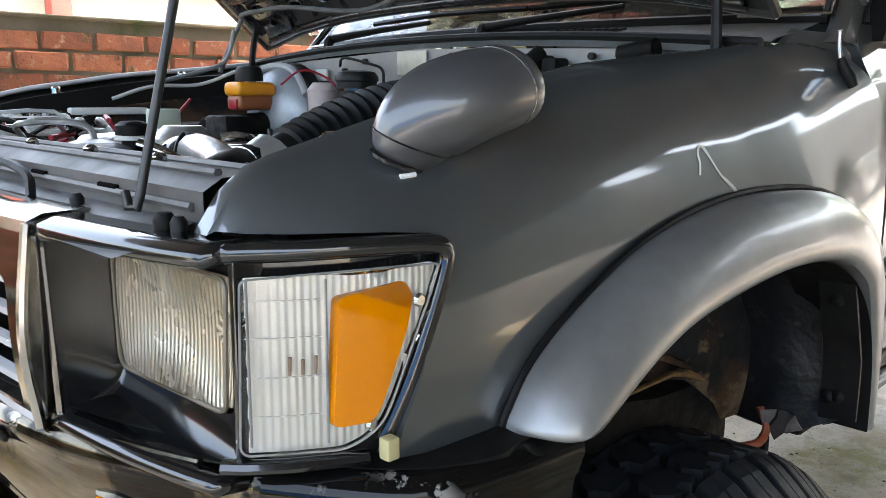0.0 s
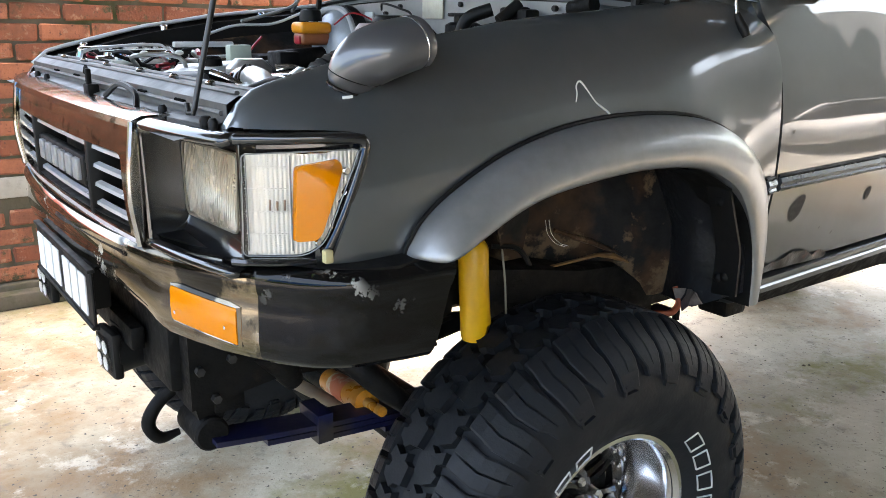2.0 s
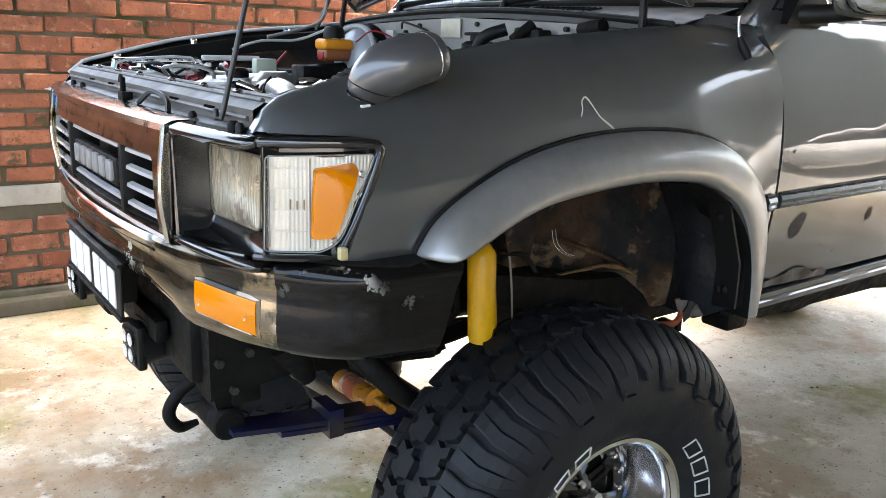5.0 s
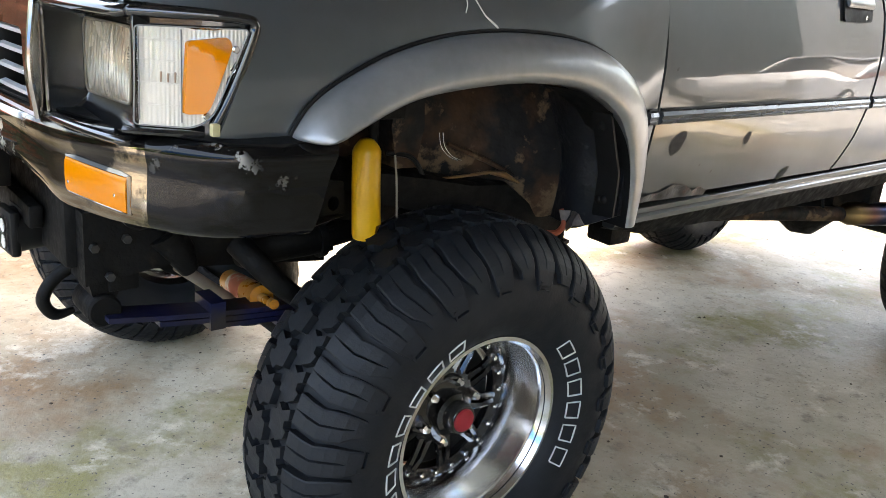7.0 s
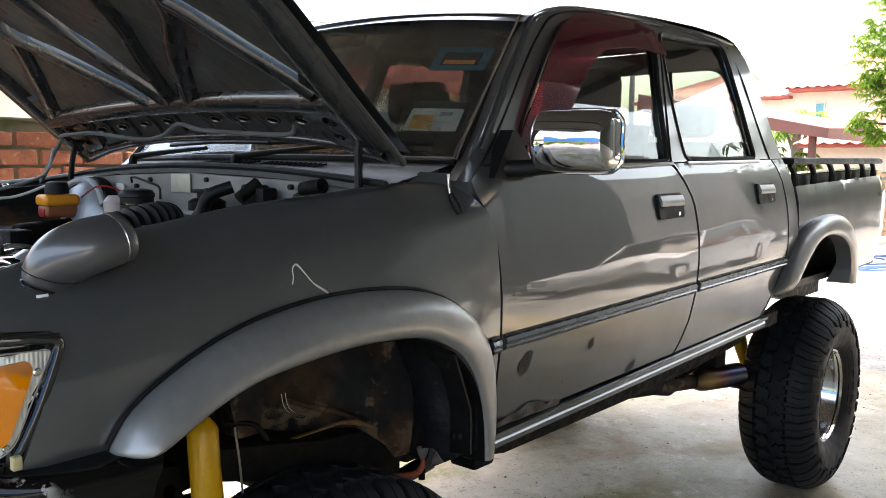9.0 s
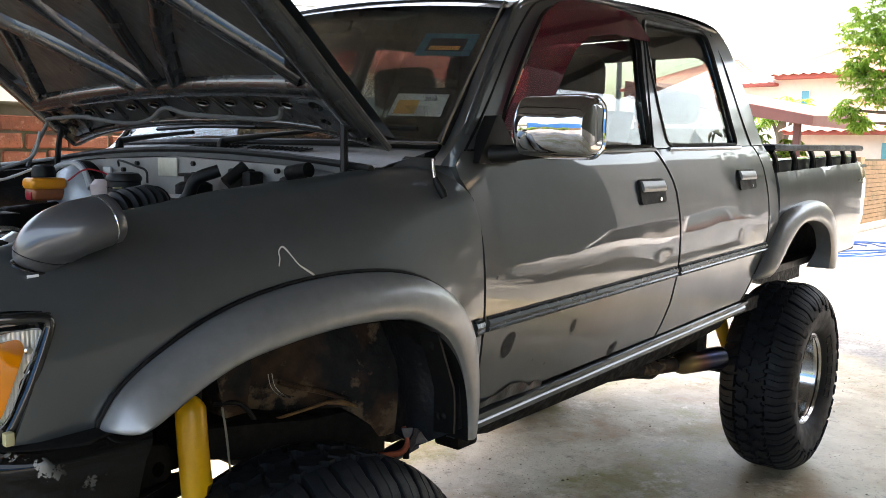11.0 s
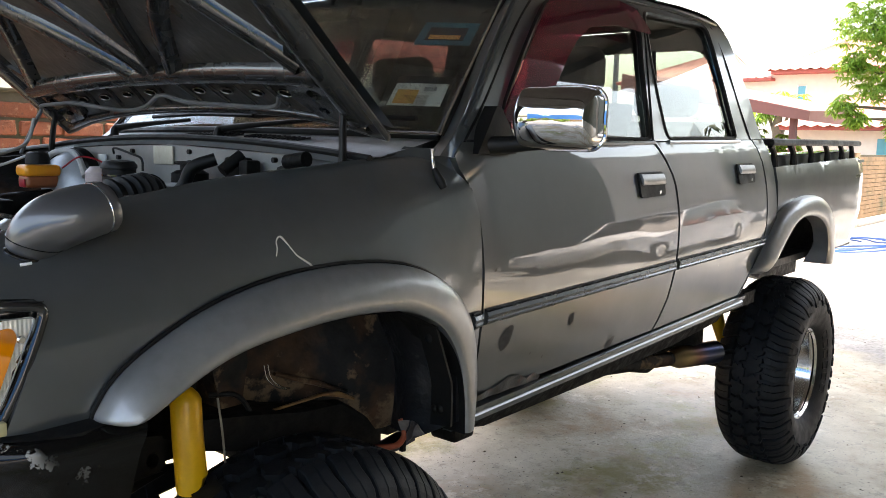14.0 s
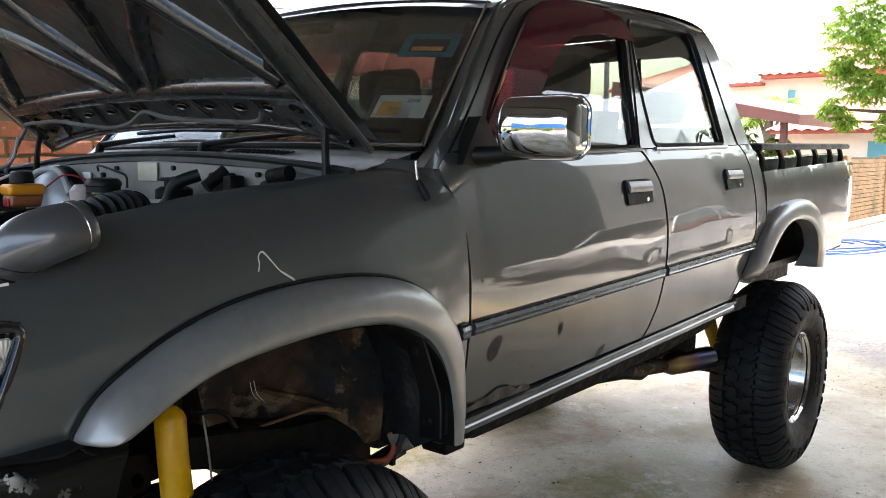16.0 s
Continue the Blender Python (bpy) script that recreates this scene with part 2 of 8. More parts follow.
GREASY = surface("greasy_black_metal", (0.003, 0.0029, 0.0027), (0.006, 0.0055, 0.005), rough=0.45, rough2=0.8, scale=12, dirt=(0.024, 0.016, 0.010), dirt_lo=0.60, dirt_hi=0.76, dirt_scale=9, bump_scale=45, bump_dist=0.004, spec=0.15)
BAYGREY = surface("bay_grey_paint", (0.23, 0.227, 0.22), (0.17, 0.167, 0.16), rough=0.38, metal=0.15, scale=5, dirt=(0.17, 0.15, 0.12), dirt_lo=0.6, dirt_hi=0.72)
AMBER = surface("amber_lens", (0.66, 0.205, 0.0), (0.58, 0.165, 0.0), rough=0.14, coat=0.1, scale=4, fine=0.05, bump_dist=0, spec=0.3)
YELLOW = surface("yellow_paint", (0.72, 0.40, 0.010), (0.60, 0.31, 0.008), rough=0.3, scale=7, dirt=(0.1, 0.05, 0.015), dirt_lo=0.64, dirt_hi=0.75)
BLUE = surface("blue_spring_paint", (0.004, 0.006, 0.036), (0.004, 0.005, 0.018), rough=0.4, scale=9, dirt=(0.03, 0.024, 0.018), dirt_lo=0.52, dirt_hi=0.66)
RED = surface("red_badge", (0.35, 0.015, 0.025), (0.28, 0.012, 0.02), rough=0.35, scale=20)
WHITE = surface("white_letters", (0.75, 0.75, 0.73), (0.65, 0.65, 0.62), rough=0.5, scale=30)

# ---- pickup truck: x runs to the rear from the front axle, -y is its left side ----
truck = thing("pickup_truck", "lifted dark grey double-cab pickup truck with open bonnet on concrete", "pickup truck")
WB, HUB_Z, TYRE_R, RIM_Y = 2.85, 0.425, 0.425, 0.795

SIDE = [(0.77, 0.695), (0.80, 0.715), (0.86, 0.738), (0.95, 0.756), (1.04, 0.765), (1.10, 0.767), (1.16, 0.766), (1.22, 0.761), (1.28, 0.751), (1.34, 0.738), (1.40, 0.722), (1.43, 0.711)]
SIDE = [(p.x, p.y) for p in curve_pts([(a, b, 0) for a, b in SIDE], 8)]
FENDER_W = [(-0.66, 0.655), (-0.634, 0.690), (-0.60, 0.712), (-0.576, 0.725), (-0.55, 0.741), (-0.517, 0.750), (-0.45, 0.757), (-0.3, 0.764), (0.0, 0.768), (0.45, 0.766)]
FENDER_TOP = [(-0.640, 1.200), (-0.627, 1.212), (-0.616, 1.233), (-0.591, 1.253), (-0.565, 1.262), (-0.51, 1.276), (-0.447, 1.292), (-0.342, 1.317), (-0.254, 1.330), (-0.157, 1.346), (-0.039, 1.358), (0.095, 1.370), (0.169, 1.380), (0.352, 1.391), (0.5, 1.40)]


def rake(x):
    return 0.02 * (x - 1.0)


def door_surface(x, z):
    return Vector((x, -interp(z - rake(x), SIDE), z))


def fender_surface(x, q):
    """q is the height up to 1.08; from there to 1.45 it runs over the shoulder to the inner edge."""
    w = interp(x, FENDER_W)
    if x > 0.0:
        ex, ez = (x - 0.0) / 0.413, (min(q, 1.25) - 0.80) / 0.40
        rr = math.hypot(ex, max(0.0, ez))
        w += 0.016 * math.exp(-max(0.0, rr - 1.0) / 0.12) * max(0.0, min(1.0, (x - 0.02) / 0.22)) * max(0.0, min(1.0, (0.438 - x) / 0.030))
    base = 1.08
    if q <= base:
        return Vector((x, -(w + interp(q - rake(x), SIDE) - 0.766), q))
    f = min(1.0, (q - base) / (1.45 - base))
    g = max(0.0, min(1.0, (x - 0.0) / 0.42))
    zt, yi = interp(x, FENDER_TOP), 0.640 + 0.042 * g
    w += interp(base - rake(x), SIDE) - 0.766
    y = [w, w - 0.004, w - 0.030 + 0.022 * g, yi]
    z = [base, base + 0.62 * (zt - base), zt - (0.20 - 0.09 * g) * (zt - base), zt]
    b = [(1 - f) ** 3, 3 * f * (1 - f) ** 2, 3 * f * f * (1 - f), f ** 3]
    return Vector((x, -sum(i * j for i, j in zip(b, y)), sum(i * j for i, j in zip(b, z))))


def q_of(x, z):
    """The fender's height parameter at which it reaches z."""
    lo, hi = 0.7, 1.45
    for _ in range(30):
        m = (lo + hi) / 2
        lo, hi = (m, hi) if fender_surface(x, m).z < z else (lo, m)
    return lo


def fender_at(x, z):
    return fender_surface(x, q_of(x, z))


ARCH_OUT = [(-0.436, 1.032), (-0.430, 1.046), (-0.403, 1.082), (-0.348, 1.119), (-0.263, 1.158), (-0.155, 1.186), (-0.030, 1.199), (0.110, 1.196), (0.210, 1.175), (0.302, 1.130), (0.366, 1.068), (0.394, 1.00), (0.404, 0.92), (0.404, 0.815)]
ARCH_IN = [(-0.424, 1.030), (-0.394, 1.033), (-0.352, 1.052), (-0.295, 1.079), (-0.232, 1.099), (-0.132, 1.113), (-0.018, 1.120), (0.098, 1.114), (0.170, 1.099), (0.248, 1.060), (0.300, 1.010), (0.330, 0.952), (0.343, 0.89), (0.347, 0.815)]
REAR_OUT = [(2.170, 0.948), (2.225, 1.005), (2.285, 1.060), (2.35, 1.115), (2.416, 1.160), (2.51, 1.194), (2.615, 1.213), (2.74, 1.224), (2.858, 1.225), (2.97, 1.21), (3.065, 1.182), (3.14, 1.14), (3.192, 1.085), (3.24, 1.02), (3.255, 0.96), (3.255, 0.893)]
REAR_IN = [(2.250, 0.942), (2.30, 0.98), (2.36, 1.02), (2.42, 1.06), (2.49, 1.098), (2.56, 1.127), (2.65, 1.142), (2.75, 1.142), (2.855, 1.130), (2.94, 1.106), (3.00, 1.075), (3.03, 1.04), (3.05, 1.00), (3.06, 0.965), (3.062, 0.94), (3.062, 0.900)]


def arch_edge(pts, n=4):
    return [(p.x, p.y) for p in curve_pts([(a, b, 0) for a, b in pts], n)]


# front fenders
_front = [(-0.450, 1.030), (-0.541, 1.033), (-0.516, 1.10), (-0.489, 1.175), (-0.481, 1.192), (-0.492, 1.203), (-0.53, 1.2065), (-0.565, 1.2075), (-0.58, 1.2075), (-0.59, 1.2075), (-0.60, 1.2078), (-0.61, 1.208), (-0.618, 1.208), (-0.624, 1.2082), (-0.628, 1.2085)]
_front = [(a, q_of(a, b)) for a, b in _front]
_out = [(x + 0.010, q_of(x + 0.01, z - 0.010)) for x, z in arch_edge(ARCH_OUT) if z > 0.86 and x > -0.44]
fender_outline = _front + [(-0.634, 1.45), (0.30, 1.45), (0.345, q_of(0.345, 1.385)), (0.384, q_of(0.384, 1.362)), (0.420, q_of(0.42, 1.325)), (0.437, q_of(0.437, 1.265)), (0.442, q_of(0.442, 1.142)), (0.440, 1.042), (0.434, 0.904), (0.427, 0.834), (0.410, 0.834)] + list(reversed(_out))
_bm = sheet(fender_outline, fender_surface, 0.022, depth=0.02)
part("front_fender", mirrored(_bm), PAINT, truck)
part("front_fender", _bm, PAINT, truck)


def flare(outer, inner, surf, bulge):
    """A moulded wheel-arch flare with a rounded face and a turned-in lip."""
    o, i = arch_edge(outer), arch_edge(inner)
    rings = []
    for k, ((xo, zo), (xi, zi)) in enumerate(zip(o, i)):
        yb = abs(surf(xo, zo).y)
        e = min(1.0, k / 6.0)
        e = math.sqrt(max(0.0, 1 - (1 - e) ** 2))
        ring = [Vector((xo, -(yb - 0.012), zo))]
        for f, d in ((0.0, 0.22), (0.03, 0.40), (0.10, 0.58), (0.22, 0.74), (0.38, 0.86), (0.56, 0.945), (0.74, 1.0), (0.87, 0.985), (0.95, 0.93), (1.0, 0.82)):
            y = yb + 0.004 + (interp(xo, bulge) - yb - 0.004) * d * (0.25 + 0.75 * e)
            ring.append(Vector((xo + (xi - xo) * f, -y, zo + (zi - zo) * f)))
        ring.append(Vector((xi, -(yb - 0.02), zi)))
        rings.append(ring)
    return loft(rings, closed=True, caps=True)


_bm = flare(ARCH_OUT, ARCH_IN, fender_at, [(0.1, 0.832), (0.30, 0.826), (0.40, 0.808)])
part("wheel_arch_flare", mirrored(_bm), FLARE, truck)
part("wheel_arch_flare", _bm, FLARE, truck)
# the dark rubber bead along the flare's upper edge
_bm = tube([fender_at(x, z) + Vector((0, -0.004, 0.003)) for x, z in arch_edge(ARCH_OUT)[:44]], 0.0035, 6)
part("flare_bead", mirrored(_bm), BLACK, truck)
part("flare_bead", _bm, BLACK, truck)

# doors
front_door_outline = [(0.435, 0.846), (0.442, 0.904), (0.448, 1.042), (0.449, 1.142), (0.444, 1.265), (0.430, 1.32), (0.398, 1.365), (0.392, 1.39), (0.43, 1.42), (1.345, 1.432), (1.375, 1.41), (1.412, 1.372), (1.438, 1.335), (1.449, 1.303), (1.455, 1.20), (1.451, 1.11), (1.443, 1.039), (1.421, 0.953), (1.385, 0.885), (1.365, 0.857)]
rear_door_outline = [(1.380, 0.857), (1.399, 0.885), (1.434, 0.953), (1.456, 1.039), (1.464, 1.11), (1.468, 1.20), (1.462, 1.303), (1.450, 1.337), (1.424, 1.376), (1.386, 1.417), (1.37, 1.432), (2.20, 1.452), (2.235, 1.42), (2.262, 1.37), (2.27, 1.30), (2.272, 1.13), (2.25, 1.07), (2.19, 0.99), (2.13, 0.91), (2.10, 0.872)]
for nm, ol in (("front_door", front_door_outline), ("rear_door", rear_door_outline)):
    _bm = sheet(ol, door_surface, 0.022, depth=0.025)
    part(nm, mirrored(_bm), DOORPAINT, truck)
    part(nm, _bm, DOORPAINT, truck)
cab_corner = [(2.285, 1.13), (2.284, 1.30), (2.275, 1.37), (2.248, 1.42), (2.215, 1.452), (2.33, 1.456), (2.37, 1.40), (2.385, 1.34), (2.392, 1.19), (2.395, 1.14), (2.35, 1.105), (2.28, 1.05), (2.22, 0.99), (2.18, 0.945), (2.145, 0.90), (2.12, 0.872), (2.115, 0.872), (2.145, 0.91), (2.205, 0.99), (2.263, 1.07)]
_bm = sheet(cab_corner, door_surface, 0.04, depth=0.02)
part("cab_corner", mirrored(_bm), DOORPAINT, truck)
part("cab_corner", _bm, DOORPAINT, truck)
BED_W = [(0.77, 0.69), (0.92, 0.735), (1.04, 0.757), (1.2, 0.758), (1.27, 0.752), (1.315, 0.742), (1.335, 0.73)]


def bed_surface(x, z):
    return Vector((x, -(interp(z - rake(x), BED_W) - max(0, x - 3.75) * 0.15), z))


_ro = [(x, z - 0.01) for x, z in arch_edge(REAR_OUT) if x > 2.43]
bed_outline = [(2.425, 1.350), (3.88, 1.391), (3.925, 1.35), (3.905, 1.22), (3.84, 1.05), (3.79, 0.94), (3.25, 0.93)] + list(reversed(_ro)) + [(2.425, 1.16)]
_bm = sheet(bed_outline, bed_surface, 0.06, depth=0.03)
part("bed_side", mirrored(_bm), PAINT, truck)
part("bed_side", _bm, PAINT, truck)
_bm = flare(REAR_OUT, REAR_IN, lambda x, z: bed_surface(x, z) if x > 2.4 else door_surface(x, z), [(2.0, 0.810), (3.3, 0.810)])
part("rear_arch_flare", mirrored(_bm), FLARE, truck)
part("rear_arch_flare", _bm, FLARE, truck)
# bed floor, front wall, tailgate and inner wheel tubs
part("bed_floor", box_bm(2.43, 3.88, -0.70, 0.70, 0.92, 0.95), BLACK, truck, smooth=0)
part("bed_front_wall", box_bm(2.43, 2.46, -0.72, 0.72, 0.92, 1.35, 0.005), PAINT, truck)
part("tailgate", box_bm(3.87, 3.91, -0.70, 0.70, 0.95, 1.38, 0.008), PAINT, truck)
for sd in (-1, 1):
    part("bed_inner_wall", box_bm(2.43, 3.88, sd * 0.60 - 0.01, sd * 0.60 + 0.01, 0.92, 1.36), BLACK, truck, smooth=0)
    part("bed_top_edge", loft([[Vector((x, sd * y, z + rake(x) - rake(2.43))) for y, z in ((0.60, 1.33), (0.60, 1.35), (0.735, 1.35), (0.74, 1.335))] for x in (2.43, 3.0, 3.88)], caps=True), PAINT, truck)
    # raised inner lip of the bed, and a cargo rail on short feet
    part("bed_lip", loft([[Vector((x, sd * y, z + rake(x) - rake(2.43))) for y, z in ((0.61, 1.346), (0.61, 1.392), (0.63, 1.400), (0.675, 1.400), (0.688, 1.390), (0.692, 1.346))] for x in (2.44, 3.0, 3.86)], caps=True), DOORPAINT, truck)
    part("bed_rail", loft([[Vector((x, sd * (0.70 + y * f), 1.448 + 0.009 * (x - 2.4) + z * f)) for y, z in ((-0.032, -0.013), (-0.038, -0.004), (-0.034, 0.010), (-0.02, 0.015), (0.02, 0.015), (0.034, 0.010), (0.038, -0.004), (0.032, -0.013))] for x, f in ((2.39, 0.6), (2.40, 0.95), (2.42, 1.0), (3.0, 1.0), (3.78, 1.0), (3.80, 0.95), (3.81, 0.6))], caps=True), BLACK, truck)
    for fx in (2.47, 2.72, 2.98, 3.24, 3.50, 3.70):
        zb = 1.35 + rake(fx) - rake(2.43)
        part("rail_foot", tube([(fx - 0.055, sd * 0.715, zb + 0.085), (fx - 0.030, sd * 0.715, zb + 0.072), (fx, sd * 0.715, zb + 0.045), (fx + 0.012, sd * 0.715, zb - 0.002)], [0.012, 0.012, 0.012, 0.016], 8, smooth_n=5), BLACK, truck)

# sills
_bm = loft([[Vector((x, -y, z + rake(x))) for y, z in ((0.70, 0.842), (0.732, 0.846), (0.744, 0.840), (0.742, 0.828), (0.730, 0.823), (0.736, 0.815), (0.734, 0.803), (0.722, 0.797), (0.70, 0.797))] for x in (0.40, 0.47, 1.0, 1.6, 2.15, 2.165)], closed=True, caps=True)
part("sill", mirrored(_bm), DOORPAINT, truck)
part("sill", _bm, DOORPAINT, truck)
part("cab_floor", box_bm(0.46, 2.40, -0.70, 0.70, 0.80, 0.85), GREASY, truck, smooth=0)


# glasshouse
def upper_surface(x, z):
    return Vector((x, -interp(z - rake(x), [(1.36, 0.726), (1.40, 0.720), (1.42, 0.712), (1.45, 0.703), (1.6, 0.668), (1.75, 0.625), (1.82, 0.600), (1.86, 0.570), (1.89, 0.53)]), z))


ROOF_EDGE = [(0.76, 1.792), (0.84, 1.822), (0.93, 1.843), (1.05, 1.862), (1.25, 1.880), (1.5, 1.893), (1.8, 1.903), (2.0, 1.902), (2.12, 1.89)]
upper_outline = [(0.345, 1.39), (0.405, 1.385), (0.44, 1.425), (1.36, 1.436), (2.2, 1.455), (2.325, 1.458), (2.29, 1.54), (2.257, 1.625), (2.20, 1.79), (2.165, 1.87)] + list(reversed(ROOF_EDGE)) + [(0.685, 1.728), (0.575, 1.617), (0.455, 1.480), (0.39, 1.42)]
WIN_F = rounded([(0.59, 1.428), (0.605, 1.497), (0.69, 1.60), (0.86, 1.765), (0.935, 1.803), (1.08, 1.828), (1.26, 1.838), (1.40, 1.822), (1.415, 1.76), (1.366, 1.63), (1.352, 1.438)], [0.015, 0.03, 0.15, 0.08, 0.08, 0.1, 0.1, 0.05, 0.08, 0.1, 0.03])
WIN_R = rounded([(1.470, 1.443), (1.438, 1.63), (1.476, 1.838), (1.985, 1.858), (1.995, 1.77), (2.02, 1.60), (2.06, 1.455)], [0.03, 0.1, 0.04, 0.04, 0.1, 0.1, 0.03])
_bm = sheet(upper_outline, upper_surface, 0.035, holes=(WIN_F, WIN_R), depth=0.03)
part("cab_side_frame", mirrored(_bm), PAINT, truck)
part("cab_side_frame", _bm, PAINT, truck)
def window_glass(name, tint):
    m, nt, p = nodes_of(name)
    p.inputs["Base Color"].default_value = tint
    p.inputs["Roughness"].default_value = 0.0
    p.inputs["Transmission Weight"].default_value = 1.0
    p.inputs["IOR"].default_value = 1.45
    return m


GLASS = window_glass("side_window_glass", (0.64, 0.71, 0.68, 1))
SCREENGLASS = window_glass("windscreen_glass", (0.88, 0.94, 0.91, 1))
for nm, ol in (("front_door_glass", WIN_F), ("rear_door_glass", WIN_R)):
    for s in (1, -1):
        _bm = sheet(ol, lambda x, z: upper_surface(x, z) + Vector((0, 0.014, 0)), 0.08)
        _bm = _bm if s > 0 else mirrored(_bm)
        bmesh.ops.solidify(_bm, geom=_bm.faces, thickness=0.004)
        part(nm, _bm, GLASS, truck).visible_shadow = False
for ol in (WIN_F, WIN_R):
    _bm = tube([upper_surface(p.x, p.y) + Vector((0, 0.004, 0)) for p in ol + [ol[0]]], 0.009, 6, caps=False)
    part("window_seal", mirrored(_bm), BLACK, truck)
    part("window_seal", _bm, BLACK, truck)
# bright belt strips under the side windows
for x0, x1 in ((0.62, 1.36), (1.46, 2.07)):
    _bm = tube([upper_surface(x, 1.421 + rake(x) + 0.004) + Vector((0, -0.004, 0)) for x in np.linspace(x0, x1, 8)], 0.007, 8)
    part("belt_strip", mirrored(_bm), PAINT, truck)
    part("belt_strip", _bm, PAINT, truck)
# rain gutter and the gap lines of the door frames
_bm = tube([upper_surface(x, z - 0.012) + Vector((0, -0.004, 0)) for x, z in [(0.45, 1.465), (0.575, 1.607), (0.685, 1.718)] + ROOF_EDGE], 0.007, 6, smooth_n=3)
part("rain_gutter", mirrored(_bm), PAINT, truck)
part("rain_gutter", _bm, PAINT, truck)
for pts in ([(1.36, 1.43), (1.40, 1.62), (1.447, 1.78), (1.45, 1.845)], [(2.20, 1.45), (2.13, 1.60), (2.085, 1.75), (2.05, 1.86)], [(0.44, 1.42), (0.536, 1.510), (0.673, 1.655), (0.785, 1.755), (0.88, 1.812), (1.05, 1.845), (1.43, 1.863), (1.7, 1.875), (2.03, 1.873)]):
    _bm = tube([upper_surface(x, z) for x, z in pts], 0.0035, 6, smooth_n=4)
    part("door_frame_gap", mirrored(_bm), BLACK, truck)
    part("door_frame_gap", _bm, BLACK, truck)

# roof skin
_rings = []
for x in (0.72, 0.76, 0.80, 0.85, 0.92, 1.0, 1.1, 1.2, 1.35, 1.5, 1.65, 1.8, 1.95, 2.03, 2.09, 2.13, 2.16, 2.18):
    ze = interp(x, [(0.72, 1.77)] + ROOF_EDGE + [(2.16, 1.875), (2.18, 1.85)])
    ye = abs(upper_surface(min(x, 2.12), min(ze, 1.87)).y) if x > 0.9 else abs(upper_surface(x, ze).y)
    _rings.append([Vector((x - 0.075 * (1 - (y / ye) ** 2) * max(0.0, min(1, (1.15 - x) / 0.3)), y, ze + 0.035 * (1 - abs(y / ye) ** 2.4))) for y in (ye * (k / 14 - 1) for k in range(29))])
part("roof", loft(_rings, closed=False), PAINT, truck)

# windscreen and its rubber
WS = []
for k in range(21):
    f = k / 10 - 1
    b = Vector((0.40 - 0.085 * (1 - f * f), f * 0.672, 1.430 + 0.006 * (1 - f * f)))
    t = Vector((0.752 - 0.075 * (1 - f * f), f * 0.585, 1.788 + 0.030 * (1 - f * f)))
    WS.append((b, t))
_bm = loft([[b + (t - b) * (j / 8) + Vector((-0.012 * math.sin(math.pi * j / 8), 0, 0)) for j in range(9)] for b, t in WS], closed=False)
bmesh.ops.solidify(_bm, geom=_bm.faces, thickness=0.005)
part("windscreen", _bm, SCREENGLASS, truck).visible_shadow = False
_edge = [b for b, t in WS] + [t for b, t in reversed(WS)]
part("windscreen_seal", tube(_edge + [_edge[0]], 0.010, 8, caps=False), BLACK, truck)
_tr = [b + Vector((-0.006, -0.006, 0.004)) for b, t in WS[:3]][::-1] + [WS[0][0] + (WS[0][1] - WS[0][0]) * (j / 8) + Vector((-0.014, -0.008, 0.004)) for j in range(1, 9)]
_bm = tube(_tr, 0.0032, 6)
part("windscreen_trim", mirrored(_bm), ALLOY, truck, "bright edge strip of the windscreen rubber")
part("windscreen_trim", _bm, ALLOY, truck, "bright edge strip of the windscreen rubber")
# rear wall of the cab with a window
_rw = [(-0.72, 1.0), (0.72, 1.0), (0.70, 1.45), (0.57, 1.88), (-0.57, 1.88), (-0.70, 1.45)]
_hole = rounded([(-0.58, 1.48), (0.58, 1.48), (0.50, 1.80), (-0.50, 1.80)], 0.06)
part("cab_rear_wall", sheet(_rw, lambda u, v: Vector((2.37 - max(0, v - 1.45) * 0.42, u, v)), 0.12, holes=(_hole,), depth=0.02, inward=(-1, 0, 0)), PAINT, truck)
_bm = sheet(_hole, lambda u, v: Vector((2.36 - max(0, v - 1.45) * 0.42, u, v)), 0.2)
bmesh.ops.solidify(_bm, geom=_bm.faces, thickness=0.004)
part("rear_window", _bm, GLASS, truck).visible_shadow = False

# side mouldings along the doors
MOULD = surface("moulding_grey", (0.075, 0.08, 0.083), (0.055, 0.059, 0.061), rough=0.22, rough2=0.3, metal=0.3, coat=0.5, scale=6, fine=0.1, bump_dist=0)
for x0, x1 in ((0.398, 0.432), (0.454, 1.436), (1.462, 2.262)):
    ring = [(0.0, -0.015), (0.007, -0.013), (0.011, -0.006), (0.008, -0.002), (0.011, 0.006), (0.007, 0.014), (0.0, 0.016)]
    _rings = []
    for x in np.linspace(x0, x1, 12):
        zc = interp(x, [(0.40, 1.038), (1.42, 1.053), (2.25, 1.064)])
        _rings.append([Vector((x, door_surface(x, zc + dz).y - d if x > 0.44 else fender_at(x, zc + dz).y - d - 0.004, zc + dz)) for d, dz in ring])
    _bm = loft(_rings, closed=True, caps=True)
    mould = part("side_moulding", mirrored(_bm), MOULD, truck)
    part("moulding_gap", mirrored(tube([r[-1] + Vector((0, -0.001, 0.002)) for r in _rings], 0.0034, 6)), BLACK, mould)
    mould = part("side_moulding", _bm, MOULD, truck)
    part("moulding_gap", tube([r[-1] + Vector((0, -0.001, 0.002)) for r in _rings], 0.0034, 6), BLACK, mould)

